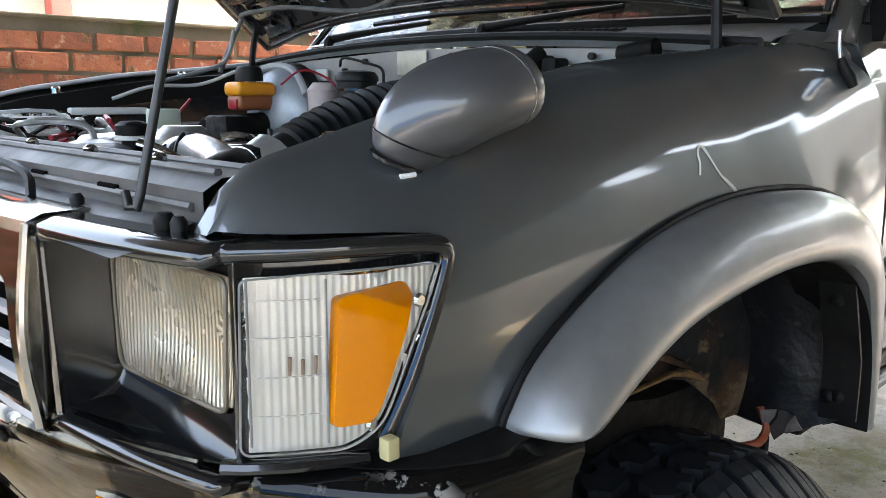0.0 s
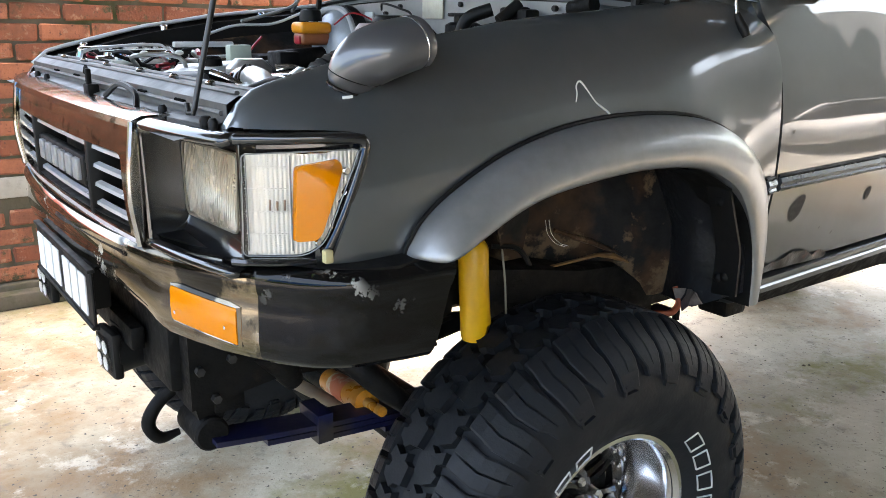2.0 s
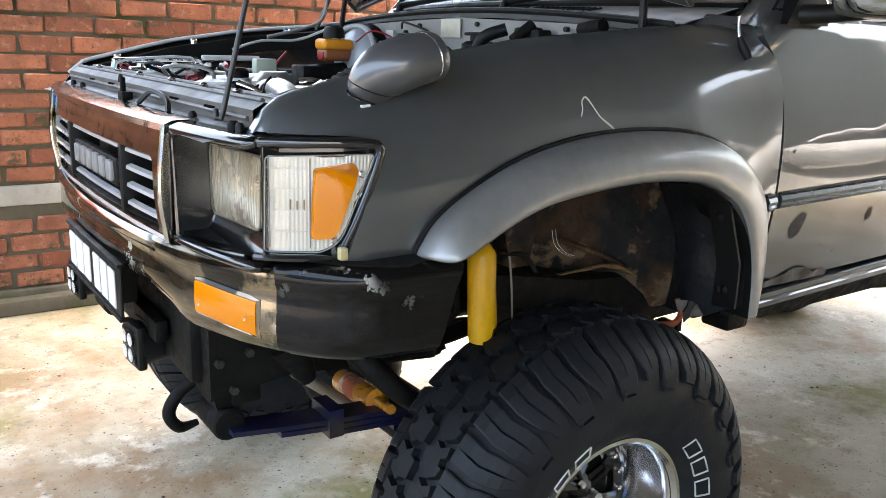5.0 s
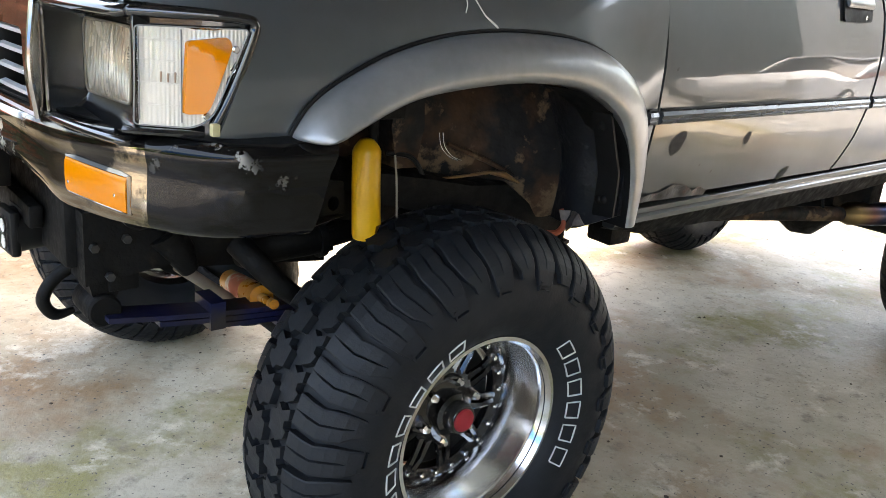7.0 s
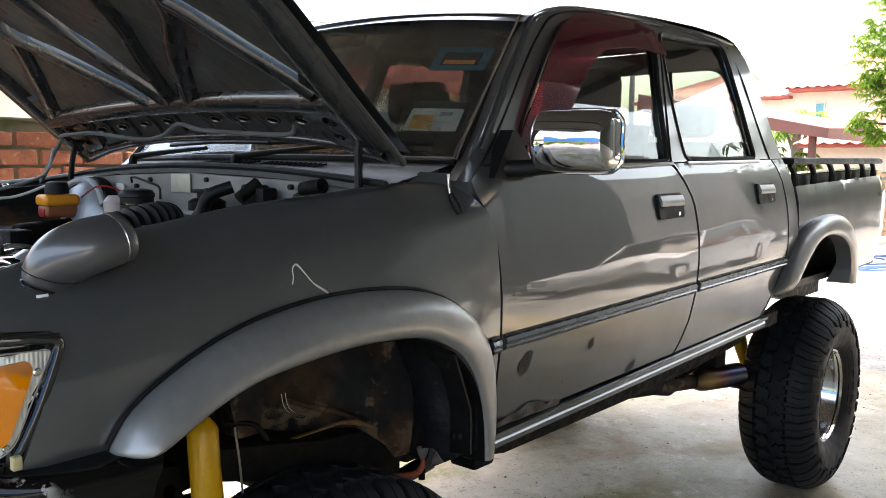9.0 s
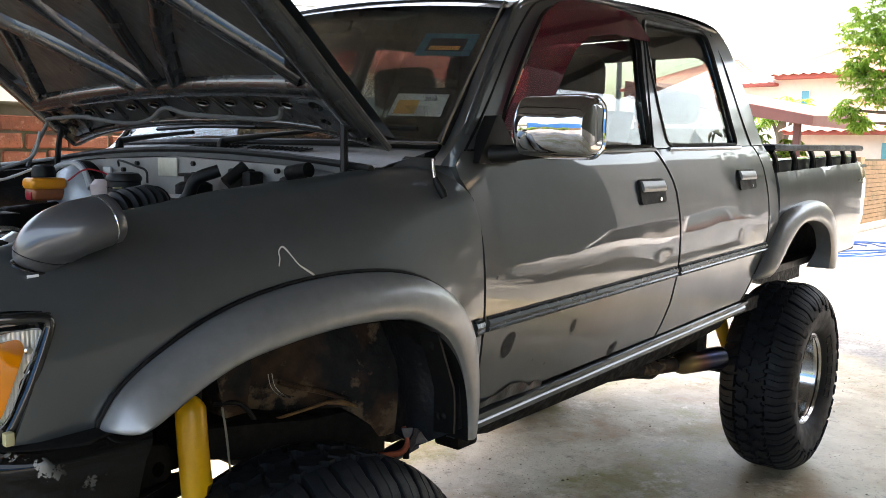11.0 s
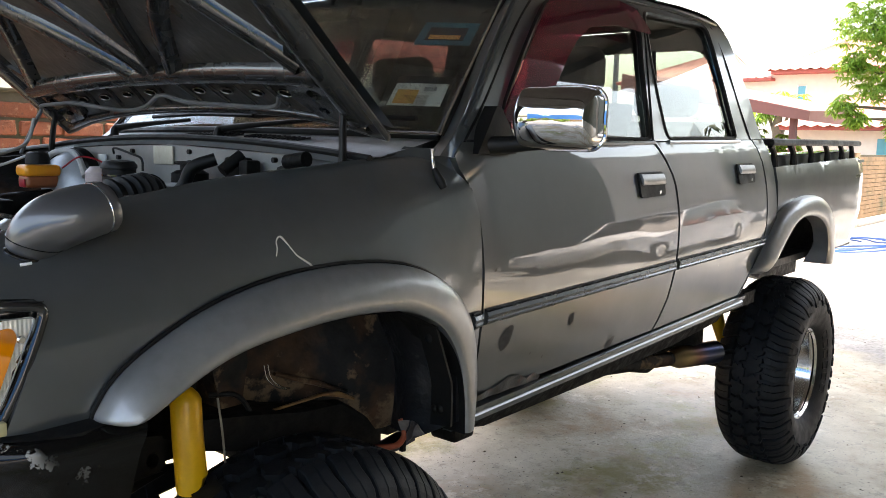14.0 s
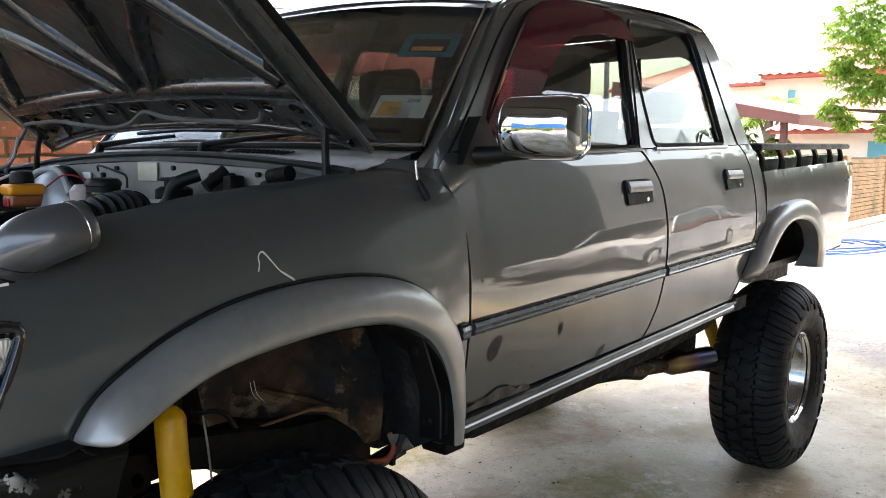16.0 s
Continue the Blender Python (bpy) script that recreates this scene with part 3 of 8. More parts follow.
# ---- wheels ----
def tyre_bm():
    """A wide mud-terrain tyre: carcass with sidewall bulge, staggered tread lugs and shoulder blocks. Its outer side is at -y."""
    R, w = TYRE_R - 0.020, 0.155
    prof = [(0.190, -0.105), (0.206, -0.116), (0.214, -0.126), (0.232, -0.139), (0.262, -0.151), (0.300, -0.155), (0.326, -0.152), (0.345, -0.144), (0.362, -0.134), (0.378, -0.118), (0.392, -0.10)]
    prof = prof + [(R + 0.004, -0.05), (R + 0.005, 0.0), (R + 0.004, 0.05)] + [(r, -y) for r, y in reversed(prof)]
    return lathe(prof, 96)


def lug(bm, pts, r0, r1, taper=0.86):
    """One raised block: pts are (angle, y) corners on the tread."""
    c = (sum(p[0] for p in pts) / len(pts), sum(p[1] for p in pts) / len(pts))
    lo, hi = [], []
    for a, y in pts:
        lo.append(bm.verts.new((r0(y) * math.cos(a), y, r0(y) * math.sin(a))))
        a2, y2 = c[0] + (a - c[0]) * taper, c[1] + (y - c[1]) * taper
        hi.append(bm.verts.new((r1(y2) * math.cos(a2), y2, r1(y2) * math.sin(a2))))
    bm.faces.new(hi)
    for i in range(len(pts)):
        j = (i + 1) % len(pts)
        bm.faces.new((lo[i], lo[j], hi[j], hi[i]))


TREAD_N = 38
# outline of a shoulder block from the tread down the sidewall: distance from the middle, drop below the tread radius
SHOULDER = [(0.068, 0.002), (0.092, 0.010), (0.113, 0.023), (0.131, 0.038), (0.144, 0.054), (0.153, 0.072), (0.158, 0.088)]


def shoulder_block(bm, sg, off, long):
    """A thick block bent over the shoulder, with a stepped edge, a sipe and a raised angle mark under it."""
    s = 2 * math.pi / TREAD_N
    lead = [0.02, 0.08, 0.13, 0.05, 0.02, 0.03, 0.06]
    trail = [0.80, 0.86, 0.95, 0.93, 0.90, 0.86, 0.78] if long else [0.84, 0.90, 0.97, 0.93, 0.86, 0.66, 0.60]
    prof = SHOULDER[:-1] + [(0.160, 0.100)] if long else SHOULDER
    rows, low = [], []
    for k, (y, d) in enumerate(prof):
        (ya, da), (yb, db) = prof[max(0, k - 1)], prof[min(len(prof) - 1, k + 1)]
        t = Vector((yb - ya, -(db - da))).normalized()
        n = Vector((-t.y, t.x))
        m = (lead[k] + trail[k]) / 2
        row, lw = [], []
        for c, (a, h) in enumerate(((lead[k], -0.0015), (lead[k] + 0.05, 0.0), (m - 0.035, 0.0), (m, -0.006 if 0 < k < 5 else 0.0), (m + 0.035, 0.0), (trail[k] - 0.05, 0.0), (trail[k], -0.0015))):
            for out, dd in ((row, h), (lw, -0.018)):
                yy, rr = y + n.x * dd, TYRE_R - d + n.y * dd
                out.append(bm.verts.new((rr * math.cos((a + off) * s), sg * yy, rr * math.sin((a + off) * s))))
        rows.append(row)
        low.append(lw)
    for a, b in zip(rows, rows[1:]):
        for c in range(6):
            bm.faces.new((a[c], a[c + 1], b[c + 1], b[c]))
    for k in range(len(rows) - 1):
        for c in (0, 6):
            bm.faces.new((rows[k][c], rows[k + 1][c], low[k + 1][c], low[k][c]))
    for k in (0, len(rows) - 1):
        for c in range(6):
            bm.faces.new((rows[k][c], rows[k][c + 1], low[k][c + 1], low[k][c]))
    if long:
        for a0, a1, d0, d1 in ((0.10, 0.70, 0.108, 0.112), (0.62, 0.70, 0.092, 0.108)):
            q = []
            for y in (0.146, 0.1595):
                for a, d in ((a0, d0), (a1, d0), (a1, d1), (a0, d1)):
                    q.append(bm.verts.new(((TYRE_R - d) * math.cos((a + off) * s), sg * y, (TYRE_R - d) * math.sin((a + off) * s))))
            bm.faces.new(q[4:])
            for i in range(4):
                bm.faces.new((q[i], q[(i + 1) % 4], q[4 + (i + 1) % 4], q[4 + i]))


def tread_blocks():
    """The meshes of one pitch of the tread: two hooked centre blocks, and a short and a long shoulder block on either side."""
    s = 2 * math.pi / TREAD_N
    base = lambda y: TYRE_R - 0.024
    top = lambda y: TYRE_R - max(0, abs(y) - 0.05) ** 2 * 5.0
    out = []
    for sg, off in ((-1, 0.0), (1, 0.5)):
        bm = bmesh.new()
        lug(bm, [((a + off) * s, sg * y) for a, y in ((0.02, 0.058), (0.30, 0.062), (0.40, 0.050), (0.58, 0.052), (0.62, 0.062), (0.84, 0.058), (1.04, 0.034), (0.90, 0.026), (0.84, 0.006), (0.30, 0.004), (0.24, 0.018), (0.04, 0.020), (0.18, 0.036))], base, top, 0.93)
        out.append(bm)
    for sg, off in ((-1, 0.5), (1, 0.0)):
        for long in (0, 1):
            bm = bmesh.new()
            shoulder_block(bm, sg, off, long)
            out.append(bm)
    mes = []
    for bm in out:
        bmesh.ops.recalc_face_normals(bm, faces=bm.faces)
        me = bpy.data.meshes.new("tread_block")
        bm.to_mesh(me)
        bm.free()
        me.materials.append(RUBBER)
        mes.append(me)
    return mes


TREAD = tread_blocks()
_tyre_me = None


def wheel(x, side, turned=0.0):
    """A deep-dish alloy wheel with a mud tyre; side -1 is the camera's side."""
    global _tyre_me
    w = new("wheel")
    w.parent = truck
    yc = RIM_Y - 0.118 + (0.16 if side > 0 and x < 1 else 0.0)
    w.matrix_local = Matrix.Translation((x, side * yc, HUB_Z)) @ Matrix.Rotation(0 if side < 0 else math.pi, 4, "Z") @ Matrix.Rotation(turned, 4, "Y")
    t = part("tyre", _tyre_me or tyre_bm(), RUBBER, w, smooth=28)
    _tyre_me = t.data
    for i in range(TREAD_N):
        for k in (0, 1, 2 + i % 2, 4 + (i + 1) % 2):
            o = bpy.data.objects.new("tread_block", TREAD[k])
            scene.collection.objects.link(o)
            o.parent = w
            o.matrix_local = Matrix.Rotation(-2 * math.pi * i / TREAD_N, 4, "Y")
    prof = [(0.190, -0.108), (0.197, -0.118), (0.205, -0.118), (0.206, -0.112), (0.201, -0.107), (0.193, -0.100), (0.188, -0.085), (0.184, -0.05), (0.174, -0.035), (0.170, 0.02), (0.168, 0.035)]
    prof = prof + [(0.176, 0.036), (0.182, 0.10), (0.200, 0.115), (0.193, 0.06), (0.193, -0.10)]
    part("rim", lathe(prof, 72), ALLOY, w)
    # mesh-spoke centre, set deep in the rim
    part("wheel_centre", lathe([(0.0, 0.0), (0.06, -0.004), (0.085, 0.008), (0.085, 0.03), (0.0, 0.03)], 32), GLOSSBLACK, w, "gloss black wheel centre with mesh spokes")
    part("spoke_ring", lathe([(0.148, 0.012), (0.172, 0.008), (0.173, 0.032), (0.148, 0.032), (0.148, 0.012)], 48), GLOSSBLACK, w)
    for k in range(20):
        a = 2 * math.pi * k / 20
        d = 0.11 if k % 2 else -0.11
        part("spoke", tube([(0.075 * math.cos(a), 0.014, 0.075 * math.sin(a)), (0.12 * math.cos(a + d * 0.6), 0.010, 0.12 * math.sin(a + d * 0.6)), (0.153 * math.cos(a + d), 0.016, 0.153 * math.sin(a + d))], [0.010, 0.0075, 0.010], 6), GLOSSBLACK, w)
    for k in range(24):
        a = 2 * math.pi * k / 24
        part("rivet", tube_rad([(0.160 * math.cos(a), 0.010, 0.160 * math.sin(a)), (0.160 * math.cos(a), 0.003, 0.160 * math.sin(a)), (0.160 * math.cos(a), 0.001, 0.160 * math.sin(a))], [0.0055, 0.0055, 0.003], 8), BRIGHT, w)
    for k in range(6):
        a = 2 * math.pi * (k + 0.3) / 6
        part("lug_nut", tube_rad([(0.068 * math.cos(a), 0.0, 0.068 * math.sin(a)), (0.068 * math.cos(a), -0.024, 0.068 * math.sin(a)), (0.068 * math.cos(a), -0.032, 0.068 * math.sin(a))], [0.011, 0.0105, 0.006], 6), BRIGHT, w, smooth=0)
    part("hub", lathe([(0.0, -0.062), (0.030, -0.062), (0.034, -0.056), (0.035, -0.035), (0.044, -0.030), (0.046, 0.0), (0.0, 0.0)], 32), GLOSSBLACK, w)
    part("hub_badge", lathe([(0.0, -0.066), (0.024, -0.066), (0.026, -0.061), (0.0, -0.061)], 28), RED, w, "round red hub badge")
    return w


for wx in (0.0, WB):
    for sd in (-1, 1):
        wheel(wx, sd)

# ---- front of the truck ----
LENS, _nt, _p = nodes_of("clear_lens")
_p.inputs["Base Color"].default_value = (0.93, 0.92, 0.88, 1)
_p.inputs["Roughness"].default_value = 0.08
_p.inputs["Transmission Weight"].default_value = 1.0
_p.inputs["IOR"].default_value = 1.35
_wt = _nt.nodes.new("ShaderNodeTexCoord")
_wv = _nt.nodes.new("ShaderNodeTexWave")
_wv.bands_direction = "Y"
_wv.inputs["Scale"].default_value = 55.0
_nt.links.new(_wt.outputs["Object"], _wv.inputs[0])
bump(_nt, _p, _wv.outputs[0], 0.3, 0.0009)
REFLECTOR = surface("lamp_reflector", (0.70, 0.695, 0.675), (0.58, 0.565, 0.53), rough=0.28, rough2=0.4, metal=0.35, scale=6, fine=0.1, bump_dist=0)
_nt = REFLECTOR.node_tree
_wt = _nt.nodes.new("ShaderNodeTexCoord")
_wv = _nt.nodes.new("ShaderNodeTexWave")
_wv.bands_direction = "X"
_wv.inputs["Scale"].default_value = 62.0
_nt.links.new(_wt.outputs["Object"], _wv.inputs[0])
bump(_nt, _nt.nodes["Principled BSDF"], _wv.outputs[0], 0.42, 0.0016)
RIMTAN = surface("yellowed_glass_rim", (0.20, 0.165, 0.115), (0.12, 0.10, 0.07), rough=0.3, scale=9, fine=0.2, bump_dist=0)
BEZEL = surface("satin_black_bezel", (0.004, 0.0044, 0.005), (0.007, 0.0074, 0.008), rough=0.10, rough2=0.16, scale=5, fine=0.1, bump_dist=0, spec=0.8, dirt=(0.12, 0.11, 0.09), dirt_lo=0.72, dirt_hi=0.75, dirt_scale=60)
CLEARGLASS, _nt, _p = nodes_of("clear_headlamp_glass")
_p.inputs["Base Color"].default_value = (0.97, 0.95, 0.90, 1)
_p.inputs["Roughness"].default_value, _p.inputs["Transmission Weight"].default_value, _p.inputs["IOR"].default_value = 0.03, 1.0, 1.4
HEADREF = surface("fluted_headlamp_reflector", (0.72, 0.67, 0.58), (0.56, 0.47, 0.35), rough=0.20, rough2=0.30, metal=0.6, scale=6, fine=0.05, bump_dist=0)
_nt = HEADREF.node_tree
_wt, _wv = _nt.nodes.new("ShaderNodeTexCoord"), _nt.nodes.new("ShaderNodeTexWave")
_wv.bands_direction = "Y"
_wv.inputs["Scale"].default_value = 48.0
_nt.links.new(_wt.outputs["Object"], _wv.inputs[0])
bump(_nt, _nt.nodes["Principled BSDF"], _wv.outputs[0], 0.8, 0.0026)
BULBTINT = surface("bulb_amber_tint", (0.30, 0.20, 0.13), (0.20, 0.14, 0.10), rough=0.4)
LENSRIM = surface("clear_lens_rim", (0.22, 0.22, 0.215), (0.15, 0.15, 0.145), rough=0.15, coat=0.5, scale=20, fine=0.1, bump_dist=0)

LAMP_PLAN = [(-0.640, 0.672), (-0.634, 0.684), (-0.61, 0.703), (-0.576, 0.7225), (-0.545, 0.738), (-0.517, 0.748), (-0.49, 0.753), (-0.47, 0.756)]


def lamp_surface(d):
    return lambda x, z: Vector((x + 0.35 * d, -(interp(x, LAMP_PLAN) - d), z))


lamp_outline = rounded([(-0.636, 1.045), (-0.634, 1.179), (-0.50, 1.184), (-0.505, 1.170), (-0.546, 1.060), (-0.57, 1.045)], [0.006, 0.006, 0.008, 0.01, 0.02, 0.01])
amber_outline = rounded([(-0.581, 1.064), (-0.576, 1.163), (-0.527, 1.172), (-0.521, 1.160), (-0.549, 1.075), (-0.555, 1.066)], 0.006)
for s in (1, -1):
    fl = (lambda b: b) if s > 0 else mirrored
    lamp = new("corner_lamp")
    lamp.parent = truck
    lamp["label"] = "clear ribbed corner lamp with amber section"
    # reflector with upright flutes
    back = [(p.x - (0.001 if p.x < -0.60 else 0.0), p.y) for p in lamp_outline]
    part("reflector", fl(sheet(back, lamp_surface(0.0065), 0.012)), REFLECTOR, lamp)
    _bm = sheet(lamp_outline, lamp_surface(0.0), 0.012)
    bmesh.ops.solidify(_bm, geom=_bm.faces, thickness=0.0025)
    part("lens", fl(_bm), LENS, lamp).visible_shadow = False
    for i, zz in enumerate((1.075, 1.105, 1.135, 1.163)):
        part("lens_rib", fl(tube([lamp_surface(0.0005)(x, zz) for x in np.linspace(-0.632, -0.586, 8)], 0.0005, 6)), REFLECTOR, lamp)
    # moulded amber block: a slanted facet runs off to its upper corner
    def _amber(x, z):
        over = max(0.0, (z - (1.158 - 0.42 * (x + 0.579))) * 0.30)
        return lamp_surface(-0.0045 + over)(x, z)
    part("amber_section", fl(sheet(amber_outline, _amber, 0.007, depth=0.010)), AMBER, lamp, "amber side section of the lamp", smooth=10)
    # brown slivers stand in for the bulb's reflection, broken up by the flutes
    for k in range(3):
        part("bulb", fl(tube([(-0.606 + 0.008 * k, -0.703 - 0.005 * k, 1.106), (-0.606 + 0.008 * k, -0.7035 - 0.005 * k, 1.120 - 0.002 * (k % 2))], [0.0012, 0.0016], 6)), BULBTINT, lamp)
    for x in (-0.5835, -0.6305):
        part("lens_rib", fl(tube([lamp_surface(-0.0008)(x, z) for z in np.linspace(1.052, 1.178, 8)], 0.0011, 6)), LENSRIM, lamp)
    for sx, sz in ((-0.517, 1.156), (-0.553, 1.062)):
        part("screw", fl(moved(lathe([(0.0, -0.003), (0.004, -0.003), (0.0055, 0.0), (0.0, 0.0)], 12), Matrix.Translation((sx, -interp(sx, LAMP_PLAN) + 0.0015, sz)))), ALLOY, lamp)
    rimpts = [lamp_surface(-0.001)(p.x, p.y) for p in lamp_outline]
    part("lens_edge", fl(tube(rimpts + [rimpts[0]], 0.0010, 6, caps=False)), LENSRIM, lamp)
    # black surround between lamp and fender
    sur_out = [(-0.622, 1.030), (-0.624, 1.035), (-0.624, 1.204), (-0.52, 1.204), (-0.488, 1.200), (-0.481, 1.188), (-0.513, 1.10), (-0.538, 1.032)]
    part("lamp_surround", fl(sheet(sur_out, lamp_surface(0.018), 0.02, depth=0.03)), GLOSSBLACK, truck)
    _e = [lamp_surface(0.006)(x, z) for x, z in ((-0.640, 1.196), (-0.60, 1.198), (-0.55, 1.199), (-0.505, 1.197), (-0.492, 1.19), (-0.495, 1.17), (-0.52, 1.10), (-0.545, 1.043))]
    part("surround_edge", fl(tube(_e, 0.0078, 14, smooth_n=8)), GLOSSBLACK, truck, smooth=1)
    part("lamp_underlip", fl(tube([lamp_surface(0.0)(x, 1.037) + Vector((-0.002, 0, 0)) for x in np.linspace(-0.645, -0.555, 8)], 0.008, 8, flat=0.7)), GLOSSBLACK, truck)
    part("rubber_stub", fl(box_bm(-0.553, -0.541, -0.752, -0.740, 1.036, 1.054, 0.002)), surface("yellowed_rubber" if s > 0 else "yellowed_rubber_far", (0.55, 0.48, 0.25), rough=0.6), truck)

    # headlamp: glass set back in a deep black bezel
    head = new("headlamp")
    head.parent = truck
    head["label"] = "rectangular glass headlamp in a black bezel"
    glass = rounded([(-0.452, 1.058), (-0.447, 1.170), (-0.653, 1.173), (-0.649, 1.066)], 0.014)
    def _hg(d):
        return lambda y, z: Vector((-0.624 - 0.006 * (1 - ((y + 0.55) / 0.11) ** 2) - 0.004 * (1 - ((z - 1.113) / 0.06) ** 2) + d, y, z))
    part("lens", fl(sheet(glass, _hg(0.0), 0.014)), CLEARGLASS, head, smooth=1).visible_shadow = False
    _bowl = lambda y, z: _hg(0.005)(y, z) + Vector((0.028 * max(0.0, 1 - ((y + 0.55) / 0.108) ** 2) * max(0.0, 1 - ((z - 1.116) / 0.062) ** 2), 0, 0))
    part("reflector", fl(sheet(glass, _bowl, 0.008)), HEADREF, head, smooth=1)
    gr = [_hg(-0.001)(p.x, p.y) for p in glass]
    part("glass_edge", fl(tube(gr + [gr[0]], 0.0022, 6, caps=False)), RIMTAN, head)
    inner = rounded([(-0.451, 1.055), (-0.445, 1.172), (-0.655, 1.175), (-0.651, 1.063)], 0.012)
    inner = dense(inner, 8)
    outer = rounded([(-0.452, 1.018), (-0.440, 1.186), (-0.672, 1.193), (-0.670, 1.030)], 0.010)
    outer = dense(outer, 8)
    rings = []
    for g in (k / 16 for k in range(17)):
        f, e = math.sin(g * math.pi / 2), g ** 1.7
        ring = []
        for a, b in zip(outer, inner):
            y, z = a.x + (b.x - a.x) * e, a.y + (b.y - a.y) * e
            xo = -0.684 + 0.052 * ((-a.x - 0.44) / 0.232) ** 1.5 if a.x < -0.44 else -0.684
            ring.append(Vector((xo + (-0.623 - xo) * f, y, z)))
        rings.append(ring)
    part("bezel", fl(loft(rings)), BEZEL, head, smooth=1)
    part("bezel_back", fl(sheet(inner, lambda y, z: Vector((-0.530, y, z)), 0.05)), BLACK, head)
    edge = rings[0]
    edge = [p + Vector((-0.002, 0, 0)) for p in edge]
    _i = max(range(len(edge)), key=lambda i: edge[i - 1].y * 0 + (edge[i - 1].y < -0.655) * 1 + (edge[i].y >= -0.655) * 1)
    edge = [p for p in edge[_i:] + edge[:_i] if p.y >= -0.655]
    part("bezel_trim", fl(tube(edge, 0.0035, 8)), GLOSSBLACK, head)
    part("bezel_post", fl(box_bm(-0.636, -0.61, -0.680, -0.671, 1.030, 1.192, 0.003)), GLOSSBLACK, head)

# the strip over grille and headlamps: chrome in the middle, dark towards the corner lamps
FRONT_X = [(0.0, -0.706), (0.25, -0.702), (0.44, -0.690), (0.55, -0.678), (0.64, -0.660), (0.69, -0.642), (0.72, -0.62)]
FRONT_X = [(p.x, p.y) for p in curve_pts([(a, b, 0) for a, b in FRONT_X], 8)]
for s in (1, -1):
    _bm = loft([[Vector((interp(abs(y), FRONT_X) + dx, s * y, z)) for dx, z in ((0.0, 1.186), (-0.005, 1.190), (-0.003, 1.199), (0.010, 1.204), (0.035, 1.206), (0.035, 1.190))] for y in np.linspace(-0.445, -0.668, 28)], caps=True)
    part("lamp_top_strip", _bm, GLOSSBLACK, truck, smooth=1)
    _bm = loft([[Vector((interp(abs(y), FRONT_X) + dx, s * y, z)) for dx, z in ((0.0, 1.012), (-0.004, 1.017), (0.0, 1.025), (0.03, 1.025), (0.03, 1.008))] for y in np.linspace(-0.445, -0.668, 28)], caps=True)
    part("lamp_bottom_strip", _bm, GLOSSBLACK, truck, smooth=1)

# chrome grille surround with a rectangular opening
SLAT = surface("silver_slat_paint", (0.66, 0.66, 0.66), (0.56, 0.56, 0.56), rough=0.22, metal=0.35, coat=0.5, scale=14, fine=0.0, bump_dist=0)
GW = 0.438
def grille_face(y, z):
    return Vector((interp(abs(y), FRONT_X) - 0.012 * (1 - ((z - 1.10) / 0.11) ** 2), y, z))


g_out = rounded([(-GW, 1.012), (-GW, 1.198), (GW, 1.198), (GW, 1.012)], 0.012)
g_in = rounded([(-0.398, 1.022), (-0.392, 1.146), (0.392, 1.146), (0.398, 1.022)], [0.008, 0.02, 0.02, 0.008])
part("grille_surround", sheet(g_out, grille_face, 0.022, holes=(g_in,), depth=0.05, inward=(1, 0, 0)), CHROME, truck, "worn chrome grille surround")
_bm = loft([[Vector((interp(abs(y), FRONT_X) + dx, y, z)) for dx, z in ((-0.010, 1.190), (-0.006, 1.200), (0.008, 1.206), (0.05, 1.207), (0.05, 1.195))] for y in np.linspace(-GW, GW, 24)], caps=True)
part("grille_top", _bm, CHROME, truck)
for s in (-1, 1):
    part("grille_end_trim", tube([grille_face(s * GW, 1.012) + Vector((-0.004, 0, 0)), grille_face(s * (GW + 0.002), 1.10) + Vector((-0.006, 0, 0)), grille_face(s * GW, 1.198) + Vector((-0.004, 0, 0))], 0.005, 8, smooth_n=4), CHROME, truck)
part("grille_backing", box_bm(-0.640, -0.630, -0.43, 0.43, 1.0, 1.19), BLACK, truck, smooth=0)
for zc in (1.040, 1.072, 1.104, 1.136):
    for y0, y1 in ((-0.396, -0.222), (-0.205, 0.205), (0.222, 0.396)):
        if zc in (1.072, 1.104) and y0 == -0.205:
            _sl = [(y0, -0.165), (0.165, y1)]
        else:
            _sl = [(y0, y1)]
        for a, b in _sl:
            _bm = loft([[Vector((interp(abs(y), FRONT_X) + dx, y, zc + dz)) for dx, dz in ((0.006, -0.005), (-0.001, -0.003), (0.0, 0.003), (0.009, 0.006), (0.012, 0.002))] for y in np.linspace(a, b, 5)], caps=True)
            part("grille_slat", _bm, SLAT if y0 != -0.205 or zc == 1.136 or zc == 1.040 else BLACK, truck)
for s in (-1, 1):
    part("grille_post", box_bm(-0.712, -0.650, s * 0.213 - 0.009, s * 0.213 + 0.009, 1.020, 1.148, 0.004), BLACK, truck)
# maker's badge: plain raised bars
DULLBADGE = surface("dull_badge_metal", (0.34, 0.34, 0.34), (0.24, 0.24, 0.24), rough=0.35, metal=0.3, scale=30)
part("badge_panel", box_bm(-0.708, -0.690, -0.168, 0.168, 1.058, 1.112, 0.004), BLACK, truck)
for k in range(6):
    yc = 0.135 - k * 0.054
    part("badge_bar", box_bm(-0.716, -0.704, yc - 0.016, yc + 0.016, 1.067, 1.105, 0.003), DULLBADGE, truck)
_bm = loft([[Vector((interp(abs(y), FRONT_X) + dx, y, z)) for dx, z in ((0.0, 1.008), (-0.008, 1.012), (-0.004, 1.020), (0.02, 1.022), (0.02, 1.006))] for y in np.linspace(-0.42, 0.42, 14)], caps=True)
part("grille_lower_bar", _bm, SLAT, truck)

